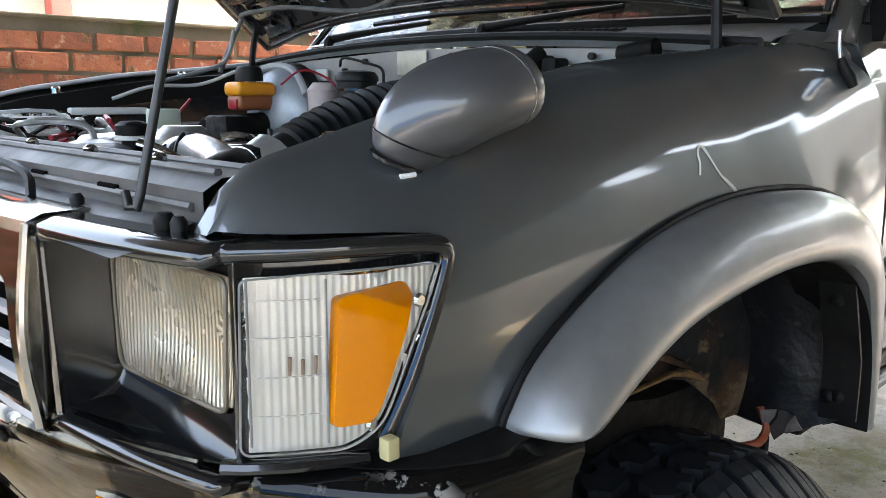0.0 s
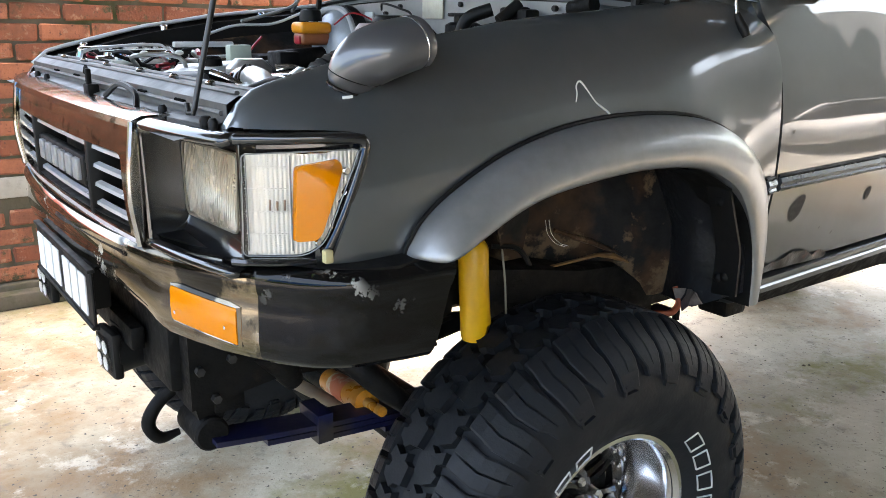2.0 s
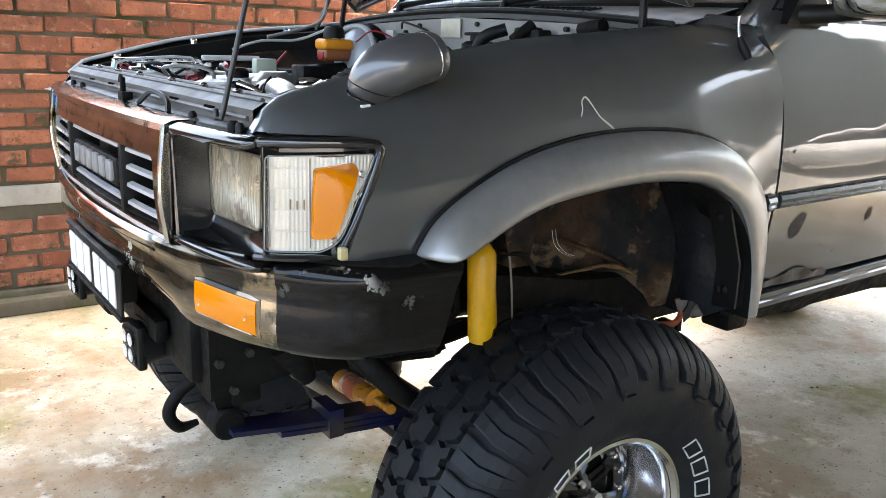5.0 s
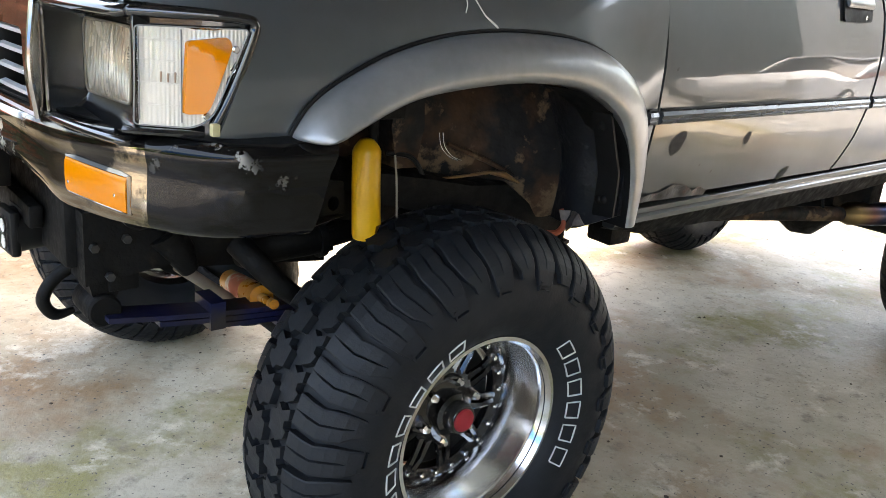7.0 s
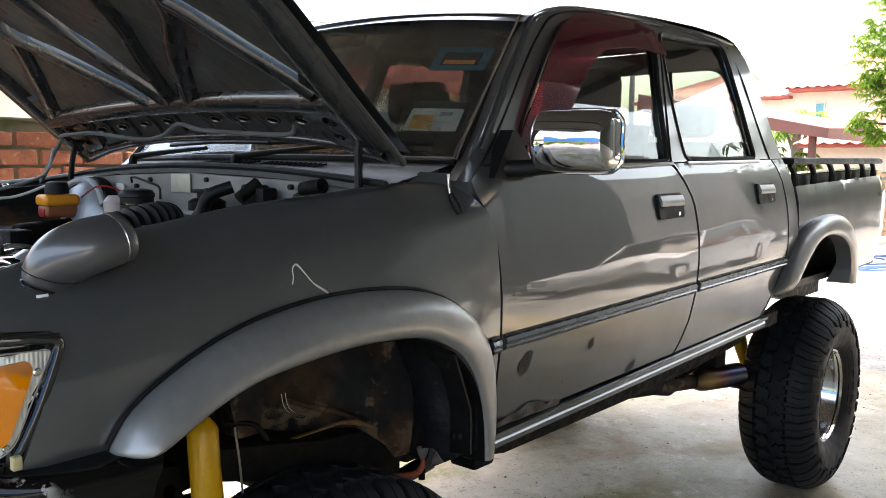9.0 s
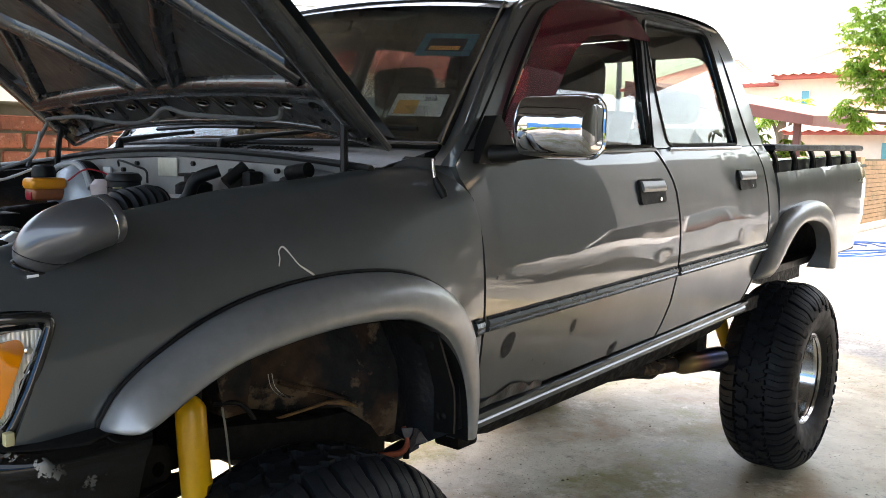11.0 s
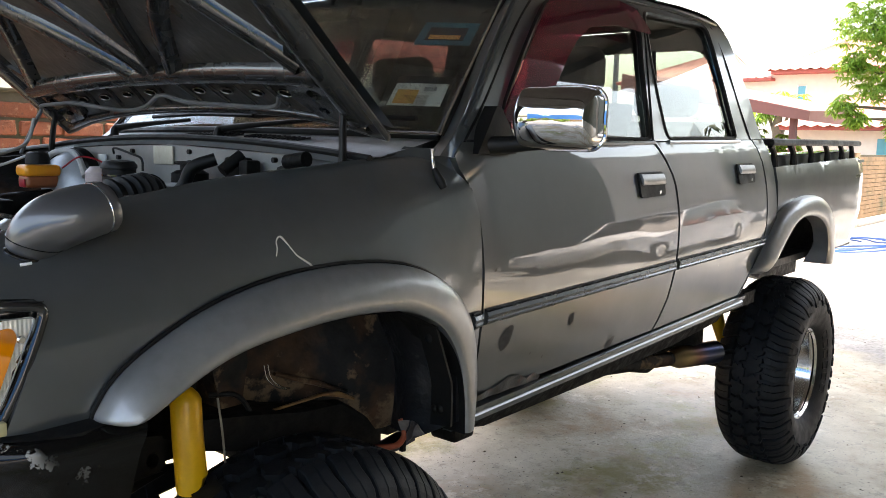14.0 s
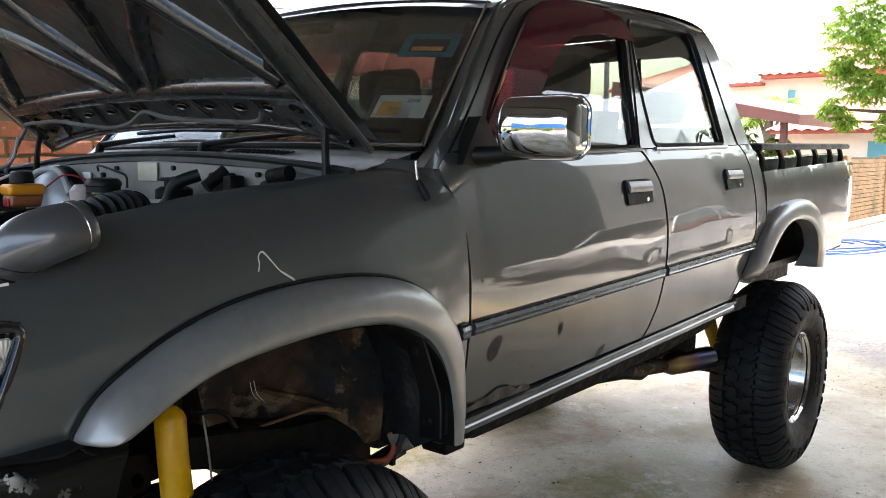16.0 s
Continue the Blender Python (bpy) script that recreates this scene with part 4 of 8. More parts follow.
# bumper: pressed chrome, with rubber-black upper roll
BUMP = [(-0.735, 0.0), (-0.733, -0.15), (-0.722, -0.30), (-0.703, -0.42), (-0.675, -0.53), (-0.640, -0.63), (-0.606, -0.70), (-0.567, -0.752), (-0.518, -0.783), (-0.45, -0.797), (-0.378, -0.803)]
_bp = [Vector((p.x, p.y, 0)) for p in curve_pts([(a, b, 0) for a, b in BUMP], 6)]
def bumper_ring(k, prof):
    p = _bp[k]
    d = (_bp[min(k + 1, len(_bp) - 1)] - _bp[max(k - 1, 0)]).normalized()
    n = Vector((-abs(d.y), -abs(d.x), 0)).normalized()
    bot = interp(-p.y, [(0.0, 0.928), (0.36, 0.924), (0.43, 0.905), (0.47, 0.884), (0.60, 0.884), (0.80, 0.893)])
    top = interp(-p.y, [(0.0, 1.006), (0.5, 1.010), (0.7, 1.020), (0.80, 1.022)])
    out = []
    for off, f in prof:
        q = p + n * off
        sl = max(0.0, (k - len(_bp) + 9) / 8) * 0.04 * (1 - f)
        out.append(Vector((q.x - sl, q.y, bot + (top - bot) * f)))
    return out


prof = [(-0.06, 1.04), (-0.035, 1.06), (-0.012, 1.05), (-0.002, 1.0), (0.002, 0.92), (0.0, 0.80), (-0.003, 0.74), (-0.002, 0.55), (0.0, 0.25), (-0.003, 0.08), (-0.010, 0.0), (-0.03, -0.03)]
_rings = [bumper_ring(k, prof) for k in range(len(_bp))]
BUMPER, _nt, _p = nodes_of("worn_bumper_chrome")
_c = mix(_nt, noise_fac(_nt, 5, 4, 0.35, 0.65), (0.30, 0.25, 0.18), (0.11, 0.093, 0.07))
_blk = noise_fac(_nt, 7.0, 7, 0.52, 0.58, 0.66, seed=2.0)
_c = mix(_nt, _blk, _c, (0.030, 0.028, 0.025))
_fl = noise_fac(_nt, 30.0, 8, 0.55, 0.575, 0.7, seed=9.0)
_ms = noise_fac(_nt, 4.5, 2, 0.53, 0.60, seed=15.0)
_mm = _nt.nodes.new("ShaderNodeMath")
_mm.operation = "MULTIPLY"
_nt.links.new(_fl, _mm.inputs[0])
_nt.links.new(_ms, _mm.inputs[1])
_flake = _mm.outputs[0]
_c = mix(_nt, _flake, _c, (0.66, 0.60, 0.52))
_nt.links.new(_c, _p.inputs["Base Color"])
_p.inputs["Metallic"].default_value = 0.95
_mr = _nt.nodes.new("ShaderNodeMapRange")
_mr.inputs[3].default_value, _mr.inputs[4].default_value = 0.07, 0.5
_nt.links.new(_flake, _mr.inputs[0])
_nt.links.new(_mr.outputs[0], _p.inputs["Roughness"])
bump(_nt, _p, _flake, 0.5, 0.0006)
# chrome ends: the dark reflection is put into a near-black base, with flakes
BUMPCAP, _nt, _p = nodes_of("bumper_end_dark_reflection")
_fl = noise_fac(_nt, 34.0, 8, 0.55, 0.57, 0.7, seed=4.0)
_ms = noise_fac(_nt, 6.0, 2, 0.585, 0.65, seed=18.0)
_mm = _nt.nodes.new("ShaderNodeMath")
_mm.operation = "MULTIPLY"
_nt.links.new(_fl, _mm.inputs[0])
_nt.links.new(_ms, _mm.inputs[1])
_c = mix(_nt, _mm.outputs[0], (0.004, 0.0038, 0.0036), (0.24, 0.23, 0.21))
_nt.links.new(_c, _p.inputs["Base Color"])
_p.inputs["Metallic"].default_value = 0.0
_p.inputs["Roughness"].default_value = 0.06
_p.inputs["Specular IOR Level"].default_value = 0.25
bump(_nt, _p, noise_fac(_nt, 9, 3, 0.2, 0.8, seed=6.0), 0.18, 0.004)
_half = loft(_rings, closed=False)
_other = mirrored(_half)
bumper = part("front_bumper", join(_half, _other), BUMPER, truck, "worn chrome front bumper with flaked paint")
# end caps, coloured near-black for a dark reflection
for s in (1, -1):
    _cap = loft([bumper_ring(k, [(a + 0.004, b) for a, b in prof]) for k in range(34, len(_bp))], closed=False)
    part("bumper_end_cap", _cap if s > 0 else mirrored(_cap), BUMPCAP, bumper, "glossy bumper end with scraped paint, its dark reflection painted near-black", smooth=1)
    # amber indicator let into the bumper
    ks = [k for k in range(len(_bp)) if -0.648 < _bp[k].y < -0.508]
    def _ir(k, d):
        p = _bp[k]
        e = (_bp[k + 1] - _bp[k - 1]).normalized()
        n = Vector((-abs(e.y), -abs(e.x), 0)).normalized()
        z0, z1 = interp(-p.y, [(0.49, 0.914), (0.65, 0.904)]), interp(-p.y, [(0.49, 0.969), (0.65, 0.960)])
        return [Vector(((p + n * (d + o)).x, (p + n * (d + o)).y, z0 + (z1 - z0) * f)) for o, f in ((-0.004, 0.0), (0.002, 0.03), (0.004, 0.12), (0.005, 0.5), (0.004, 0.88), (0.002, 0.97), (-0.004, 1.0))]
    _il = loft([_ir(k, 0.0) for k in ks], closed=True, caps=True)
    ind = part("bumper_indicator", _il if s > 0 else mirrored(_il), AMBER, truck, "amber indicator let into the bumper")
    for k in (ks[1], ks[-2]):
        p = _bp[k]
        _sc = moved(lathe([(0.0, -0.001), (0.0025, -0.0008), (0.003, 0.0)], 10, "x"), Matrix.Translation((p.x - 0.011, p.y - 0.004, 0.932)))
        part("screw", _sc if s > 0 else mirrored(_sc), ALLOY, ind)
    _fr = []
    for kk in ks:
        _fr.append(_ir(kk, 0.0))
    _loop = [r[0] for r in _fr] + [r[-1] for r in reversed(_fr)]
    _t = tube(_loop + [_loop[0]], 0.006, 6, caps=False)
    part("indicator_frame", _t if s > 0 else mirrored(_t), BUMPER, truck)
# dark filler between bumper and body
part("bumper_filler", loft([[Vector((x + 0.05, y, 1.0)), Vector((x + 0.02, y, 1.03)), Vector((x + 0.10, y * 0.98, 1.035)), Vector((x + 0.10, y * 0.98, 0.98))] for x, y in [(p.x, p.y) for p in _bp[:52]]], caps=True), BLACK, truck)
part("bumper_filler", loft([[Vector((x + 0.05, -y, 1.0)), Vector((x + 0.02, -y, 1.03)), Vector((x + 0.10, -y * 0.98, 1.035)), Vector((x + 0.10, -y * 0.98, 0.98))] for x, y in [(p.x, p.y) for p in _bp[:52]]], caps=True), BLACK, truck)

# number plate: black with plain white bars
plate = part("number_plate", box_bm(-0.745, -0.739, -0.296, 0.118, 0.846, 0.940, 0.003), BLACK, truck, "black number plate with plain white bars")
for y0, y1 in ((0.098, 0.050), (0.038, -0.020), (-0.032, -0.078), (-0.112, -0.158), (-0.170, -0.214), (-0.226, -0.270)):
    part("plate_bar", box_bm(-0.7485, -0.745, y1, y0, 0.858, 0.928, 0.0015), WHITE, plate)
part("plate_frame", box_bm(-0.749, -0.737, -0.300, 0.122, 0.939, 0.946, 0.002), BLACK, plate)
part("plate_frame", box_bm(-0.749, -0.737, -0.300, 0.122, 0.840, 0.847, 0.002), BLACK, plate)
part("plate_bracket", box_bm(-0.738, -0.70, -0.24, 0.06, 0.855, 0.93, 0.004), BLACK, truck)

# lamp bar under the bumper with two work-lamp pods
part("pod_bar", box_bm(-0.690, -0.665, -0.30, 0.30, 0.790, 0.832, 0.005), GREASY, truck)
for yc in (-0.270, 0.255):
    pod = new("work_lamp")
    pod.parent = truck
    pod["label"] = "small black work lamp with clear square lens"
    part("housing", moved(lathe([(0.0, 0.045), (0.030, 0.045), (0.036, 0.036), (0.038, 0.0), (0.040, -0.020), (0.040, -0.030), (0.0, -0.030)], 24, "x"), Matrix.Translation((-0.695, yc, 0.787))), BLACK, pod)
    part("front_frame", box_bm(-0.735, -0.718, yc - 0.038, yc + 0.038, 0.747, 0.827, 0.006), BLACK, pod)
    part("lens", box_bm(-0.739, -0.732, yc - 0.030, yc + 0.030, 0.757, 0.817, 0.003), LENS, pod).visible_shadow = False
    for dy in (-0.014, 0.014):
        for dz in (-0.014, 0.014):
            part("reflector_cup", moved(lathe([(0.0, 0.000), (0.005, -0.002), (0.012, -0.006)], 12, "x"), Matrix.Translation((-0.7345, yc + dy, 0.787 + dz))), REFLECTOR, pod)
    for k in range(7):
        part("cooling_fin", box_bm(-0.714 + k * 0.008, -0.711 + k * 0.008, yc - 0.033, yc + 0.033, 0.818, 0.830, 0.001), BLACK, pod, smooth=0)
    part("bracket", box_bm(-0.695, -0.66, yc - 0.006, yc + 0.046, 0.828, 0.836, 0.002), ALLOY, pod)
    part("cable", tube([(-0.665, yc - 0.02, 0.765), (-0.65, yc - 0.055, 0.747), (-0.625, yc - 0.09, 0.78), (-0.615, yc - 0.10, 0.86)], 0.004, 6, smooth_n=5), BLACK, pod)
    _c = Vector((-0.70, yc, 0.787))
    pod.matrix_local = Matrix.Translation(_c + Vector((0.022, 0.050 if yc < 0 else 0.02, -0.018))) @ Matrix.Rotation(radians(4), 4, "Z") @ Matrix.Scale(1.08, 4) @ Matrix.Translation(-_c)

# ---- under the truck ----
UNDER = [(0.44, 0.765), (0.60, 0.732), (1.2, 0.730), (1.7, 0.738), (2.1, 0.760)]
BOLTSTEEL = surface("dull_bolt_steel", (0.045, 0.043, 0.040), (0.02, 0.019, 0.018), rough=0.4, metal=0.4, scale=40)
RUSTY = surface("dirty_inner_wing", (0.009, 0.0086, 0.0088), (0.075, 0.037, 0.017), rough=0.45, rough2=0.85, scale=7, lo=0.48, hi=0.68, dirt=(0.12, 0.08, 0.046), dirt_lo=0.55, dirt_hi=0.60, dirt_scale=9, bump_scale=20, bump_dist=0.010, spec=0.2)
NAVYSPLASH = surface("blue_black_splash_panel", (0.005, 0.0056, 0.007), (0.009, 0.0098, 0.012), rough=0.35, rough2=0.6, scale=12, dirt=(0.05, 0.05, 0.05), dirt_lo=0.62, dirt_hi=0.70, dirt_scale=22, bump_scale=24, bump_dist=0.008, spec=0.4)
for s in (1, -1):
    fl = (lambda b: b) if s > 0 else mirrored
    # arch liner: roof of the wheel well, its inner wall, and the rear splash panel
    pts = arch_edge(ARCH_IN)
    part("arch_liner", fl(loft([[Vector((x, -0.785, z + 0.01)), Vector((x, -0.70, z + 0.035)), Vector((x * 0.98, -0.58, z + 0.05)), Vector((x * 0.96, -0.47, z + 0.05))] for x, z in pts if z > 0.9], closed=False)), RUSTY, truck)
    _iw = [(-0.42, 1.08), (-0.25, 1.14), (0.0, 1.17), (0.22, 1.13), (0.33, 1.05), (0.38, 0.80), (0.30, 0.79), (0.22, 0.80), (0.10, 0.86), (0.02, 0.90), (-0.06, 0.915), (-0.14, 0.93), (-0.20, 0.90), (-0.40, 0.88)]
    part("inner_wing", fl(sheet(_iw, lambda x, z: Vector((x, -0.51 - 0.03 * math.sin(9 * x) - 0.02 * math.sin(14 * z + 5 * x) - max(0, x - 0.12) * 0.45, z)), 0.03, depth=0.02)), RUSTY, truck)
    part("splash_panel", fl(sheet([(-0.79, 0.84), (-0.79, 1.05), (-0.74, 1.10), (-0.50, 1.12), (-0.45, 0.80), (-0.70, 0.79)], lambda y, z: Vector((0.318 - max(0, z - 0.95) * 0.35 + 0.012 * math.sin(30 * y), y, z)), 0.03, depth=0.015, inward=(1, 0, 0))), NAVYSPLASH, truck)
    part("liner_edge", fl(sheet([(-0.802, 0.842), (-0.802, 1.06), (-0.775, 1.09), (-0.752, 1.09), (-0.748, 0.835)], lambda y, z: Vector((0.298 - max(0, z - 0.93) * 0.42, y, z)), 0.03, depth=0.006, inward=(1, 0, 0))), BLACK, truck)
    # near-black strip laid over the inside of the turned-in lip
    _ln = [(x - 0.005 * x / math.hypot(x, z - 0.80), z - 0.005 * (z - 0.80) / math.hypot(x, z - 0.80)) for x, z in arch_edge(ARCH_IN) if x > 0.02]
    part("lip_lining", fl(loft([[Vector((x, -0.806, z)), Vector((x, -0.705, z))] for x, z in _ln], closed=False)), BLACK, truck)
    for yb, zb in ((-0.778, 1.03), (-0.776, 0.875), (-0.762, 0.872)):
        part("liner_screw", fl(moved(lathe([(0.0, -0.004), (0.006, -0.003), (0.010, 0.0)], 10, "x"), Matrix.Translation((0.293 - max(0, zb - 0.93) * 0.42, yb, zb)))), GREASY, truck)
    # turret bracket, torn lip and a pale strut inside the well
    part("turret", fl(loft([[Vector((x, y, z)) for x, z in ((-0.10, 1.10), (-0.04, 1.10), (-0.03, 1.0), (-0.045, 0.92), (-0.09, 0.92), (-0.11, 1.0))] for y in (-0.57, -0.54, -0.46)], caps=True)), RUSTY, truck)
    part("pale_strut", fl(tube([(0.015, -0.588, 0.897), (0.08, -0.590, 0.899), (0.135, -0.592, 0.902), (0.175, -0.594, 0.896), (0.218, -0.60, 0.876)], [0.005, 0.0055, 0.007, 0.015, 0.006], 8, flat=0.5)), surface("dusty_strut" if s > 0 else "dusty_strut_far", (0.26, 0.14, 0.045), (0.10, 0.045, 0.02), rough=0.7, scale=30), truck)
    part("upper_strut", fl(tube([(0.02, -0.586, 0.968), (0.07, -0.588, 0.948), (0.12, -0.590, 0.930), (0.20, -0.60, 0.894)], [0.004, 0.006, 0.006, 0.004], 8)), RUSTY, truck)
    for dx in (0.0, 0.009):
        part("loose_wire", fl(tube([(dx - 0.010, -0.592, 0.992), (dx - 0.004, -0.594, 0.965), (dx + 0.018, -0.594, 0.944), (dx + 0.045, -0.592, 0.933)], 0.0014, 6, smooth_n=5)), ALLOY, truck)
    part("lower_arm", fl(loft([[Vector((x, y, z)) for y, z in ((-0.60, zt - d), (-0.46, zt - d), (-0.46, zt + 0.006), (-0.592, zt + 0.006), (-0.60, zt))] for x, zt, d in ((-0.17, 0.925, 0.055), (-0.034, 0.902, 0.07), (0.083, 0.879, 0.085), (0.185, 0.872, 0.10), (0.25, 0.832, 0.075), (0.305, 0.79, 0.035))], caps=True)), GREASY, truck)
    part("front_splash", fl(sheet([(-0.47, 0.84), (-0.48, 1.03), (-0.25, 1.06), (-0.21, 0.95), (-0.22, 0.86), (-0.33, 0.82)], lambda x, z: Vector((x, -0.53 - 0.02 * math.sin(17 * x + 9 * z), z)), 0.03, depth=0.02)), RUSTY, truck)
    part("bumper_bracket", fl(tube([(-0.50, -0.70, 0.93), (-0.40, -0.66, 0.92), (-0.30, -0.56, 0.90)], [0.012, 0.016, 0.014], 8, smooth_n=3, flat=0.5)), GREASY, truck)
    part("torn_lip", fl(sheet([(-0.662, 0.822), (-0.685, 0.826), (-0.716, 0.828), (-0.724, 0.803), (-0.703, 0.797), (-0.688, 0.780), (-0.664, 0.793)], lambda y, z: Vector((0.300 - 0.008 * math.sin(120 * y + 60 * z), y, z)), 0.012, depth=0.004, inward=(1, 0, 0))), surface("torn_sheet_metal" if s > 0 else "torn_sheet_metal_far", (0.16, 0.14, 0.12), (0.05, 0.035, 0.03), rough=0.6, scale=25), truck)
    part("lip_bolt", fl(cyl((0.302, -0.668, 0.780), (0.302, -0.668, 0.755), 0.008, 6)), GREASY, truck, smooth=0)
    part("body_mount", fl(box_bm(0.52, 0.60, -0.64, -0.56, 0.700, 0.775, 0.010)), GREASY, truck)
    part("red_hose", fl(tube([(0.20, -0.655, 0.786), (0.25, -0.664, 0.776), (0.288, -0.668, 0.773), (0.308, -0.668, 0.792), (0.309, -0.655, 0.822)], 0.007, 8, smooth_n=5)), surface("orange_red_hose" if s > 0 else "orange_red_hose_far", (0.30, 0.06, 0.02), rough=0.5), truck)
    part("bumper_mount", fl(sheet([(-0.30, 0.835), (-0.305, 0.90), (-0.27, 0.915), (-0.215, 0.905), (-0.21, 0.85), (-0.25, 0.825)], lambda x, z: Vector((x, -0.575, z)), 0.02, holes=([(-0.235 + 0.012 * math.cos(t), 0.865 + 0.014 * math.sin(t)) for t in np.linspace(0, 5.7, 12)],), depth=0.05)), GREASY, truck)
    part("mount_tongue", fl(tube([(-0.40, -0.66, 0.865), (-0.33, -0.62, 0.845), (-0.27, -0.60, 0.845), (-0.23, -0.60, 0.85)], [0.02, 0.016, 0.012, 0.006], 8, smooth_n=3, flat=0.35)), GREASY, truck)
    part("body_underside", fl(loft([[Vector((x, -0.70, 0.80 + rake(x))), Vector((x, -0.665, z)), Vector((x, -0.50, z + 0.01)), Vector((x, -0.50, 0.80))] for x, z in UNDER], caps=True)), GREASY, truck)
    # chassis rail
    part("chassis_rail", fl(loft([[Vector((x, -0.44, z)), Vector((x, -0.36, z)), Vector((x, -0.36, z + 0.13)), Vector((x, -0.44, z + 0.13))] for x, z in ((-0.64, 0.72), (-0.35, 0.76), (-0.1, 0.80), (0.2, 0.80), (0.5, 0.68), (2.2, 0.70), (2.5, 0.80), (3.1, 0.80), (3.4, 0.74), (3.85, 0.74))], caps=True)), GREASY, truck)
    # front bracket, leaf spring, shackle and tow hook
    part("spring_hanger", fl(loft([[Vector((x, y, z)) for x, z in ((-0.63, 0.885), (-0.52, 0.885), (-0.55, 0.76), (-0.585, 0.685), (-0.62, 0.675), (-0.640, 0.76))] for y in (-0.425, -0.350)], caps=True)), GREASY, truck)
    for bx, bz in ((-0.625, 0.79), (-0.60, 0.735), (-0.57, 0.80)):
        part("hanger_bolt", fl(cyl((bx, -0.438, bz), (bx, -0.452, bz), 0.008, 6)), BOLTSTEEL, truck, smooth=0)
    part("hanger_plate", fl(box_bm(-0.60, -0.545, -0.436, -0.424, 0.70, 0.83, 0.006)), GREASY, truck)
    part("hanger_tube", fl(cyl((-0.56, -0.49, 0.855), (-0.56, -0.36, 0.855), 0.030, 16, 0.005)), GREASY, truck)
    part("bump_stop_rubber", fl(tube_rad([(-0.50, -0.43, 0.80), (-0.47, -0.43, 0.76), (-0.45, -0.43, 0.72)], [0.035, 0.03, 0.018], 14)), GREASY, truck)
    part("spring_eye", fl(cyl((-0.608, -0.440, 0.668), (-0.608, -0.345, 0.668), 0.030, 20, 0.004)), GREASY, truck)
    for k, (x0, x1) in enumerate(((-0.61, 0.58), (-0.52, 0.48), (-0.40, 0.36), (-0.28, 0.26))):
        part("spring_leaf", fl(loft([[Vector((x, y, 0.655 - 0.012 * k - 0.14 * (1 - ((x) / 0.62) ** 2) * 0.32 + dz)) for y, dz in ((-0.462, 0.0), (-0.400, 0.0), (-0.400, 0.0095), (-0.462, 0.0095))] for x in np.linspace(x0, x1, 14)], caps=True)), BLUE, truck)
    part("spring_clamp", fl(loft([[Vector((x, y, z)) for y, z in ((-0.468, 0.605), (-0.394, 0.605), (-0.394, 0.660), (-0.468, 0.660))] for x in (-0.425, -0.395)], caps=True)), BLUE, truck)
    if s > 0:
        part("tow_hook", fl(tube([(-0.60, -0.345, 0.736), (-0.645, -0.345, 0.722), (-0.674, -0.345, 0.698), (-0.686, -0.345, 0.668), (-0.668, -0.345, 0.640), (-0.634, -0.345, 0.642)], [0.012, 0.012, 0.012, 0.012, 0.011, 0.006], 10, smooth_n=5)), GREASY, truck)
    # tall yellow shock absorber with its notched shield
    _sh = tube_rad([(-0.174, -0.60, 0.812), (-0.176, -0.60, 0.820), (-0.182, -0.60, 0.90), (-0.185, -0.60, 0.966), (-0.1855, -0.60, 0.974), (-0.186, -0.60, 0.988), (-0.186, -0.60, 0.990)], [0.0265, 0.0268, 0.0268, 0.0268, 0.0235, 0.013, 0.008], 28)
    for v in _sh.verts:
        if v.co.z < 0.83:
            v.co.z += 0.016 if v.co.x > -0.174 else -0.012
    shock = part("shock_absorber", fl(_sh), YELLOW, truck, "yellow painted shock absorber")
    part("shock_rod", fl(cyl((-0.168, -0.60, 0.83), (-0.150, -0.60, 0.52), 0.011, 12)), GREASY, shock)
    part("shock_pin", fl(cyl((-0.172, -0.60, 0.98), (-0.172, -0.60, 1.04), 0.009, 10)), GREASY, shock)
    part("shock_mount", fl(box_bm(-0.21, -0.13, -0.64, -0.40, 1.03, 1.06, 0.005)), GREASY, truck)
    part("thin_cable", fl(tube([(-0.12, -0.60, 0.955), (-0.115, -0.605, 0.90), (-0.105, -0.60, 0.83)], 0.0022, 6, smooth_n=4)), surface("grey_cable" if s > 0 else "grey_cable_far", (0.24, 0.22, 0.17), rough=0.5), truck)
    part("brake_hose", fl(tube([(-0.11, -0.56, 0.95), (-0.06, -0.58, 0.94), (-0.03, -0.59, 0.88), (-0.03, -0.605, 0.80)], 0.005, 8, smooth_n=5)), BLACK, truck)
    part("steering_knuckle", fl(join(cyl((0.0, -0.60, 0.425), (0.0, -0.50, 0.425), 0.085, 20, 0.01), box_bm(-0.05, 0.05, -0.62, -0.53, 0.30, 0.56, 0.02))), GREASY, truck)
    part("brake_disc", fl(cyl((0.0, -0.655, 0.425), (0.0, -0.630, 0.425), 0.14, 32, 0.003)), GREASY, truck)
    # rear springs and shocks
    part("rear_spring", fl(loft([[Vector((x, y, 0.60 - 0.10 * (1 - ((x - 2.85) / 0.62) ** 2) + dz)) for y, dz in ((-0.53, -0.025), (-0.47, -0.025), (-0.47, 0.015), (-0.53, 0.015))] for x in np.linspace(2.25, 3.45, 16)], caps=True)), GREASY, truck)
    part("spring_bracket", fl(box_bm(2.20, 2.30, -0.54, -0.40, 0.58, 0.76, 0.01)), GREASY, truck)
    part("rear_shock", fl(tube_rad([(2.62, -0.42, 0.86), (2.72, -0.44, 0.62), (2.76, -0.45, 0.52)], [0.03, 0.03, 0.02], 16)), YELLOW, truck, "yellow rear shock absorber")
    part("u_bolt_plate", fl(box_bm(2.77, 2.93, -0.55, -0.45, 0.50, 0.53, 0.005)), GREASY, truck)
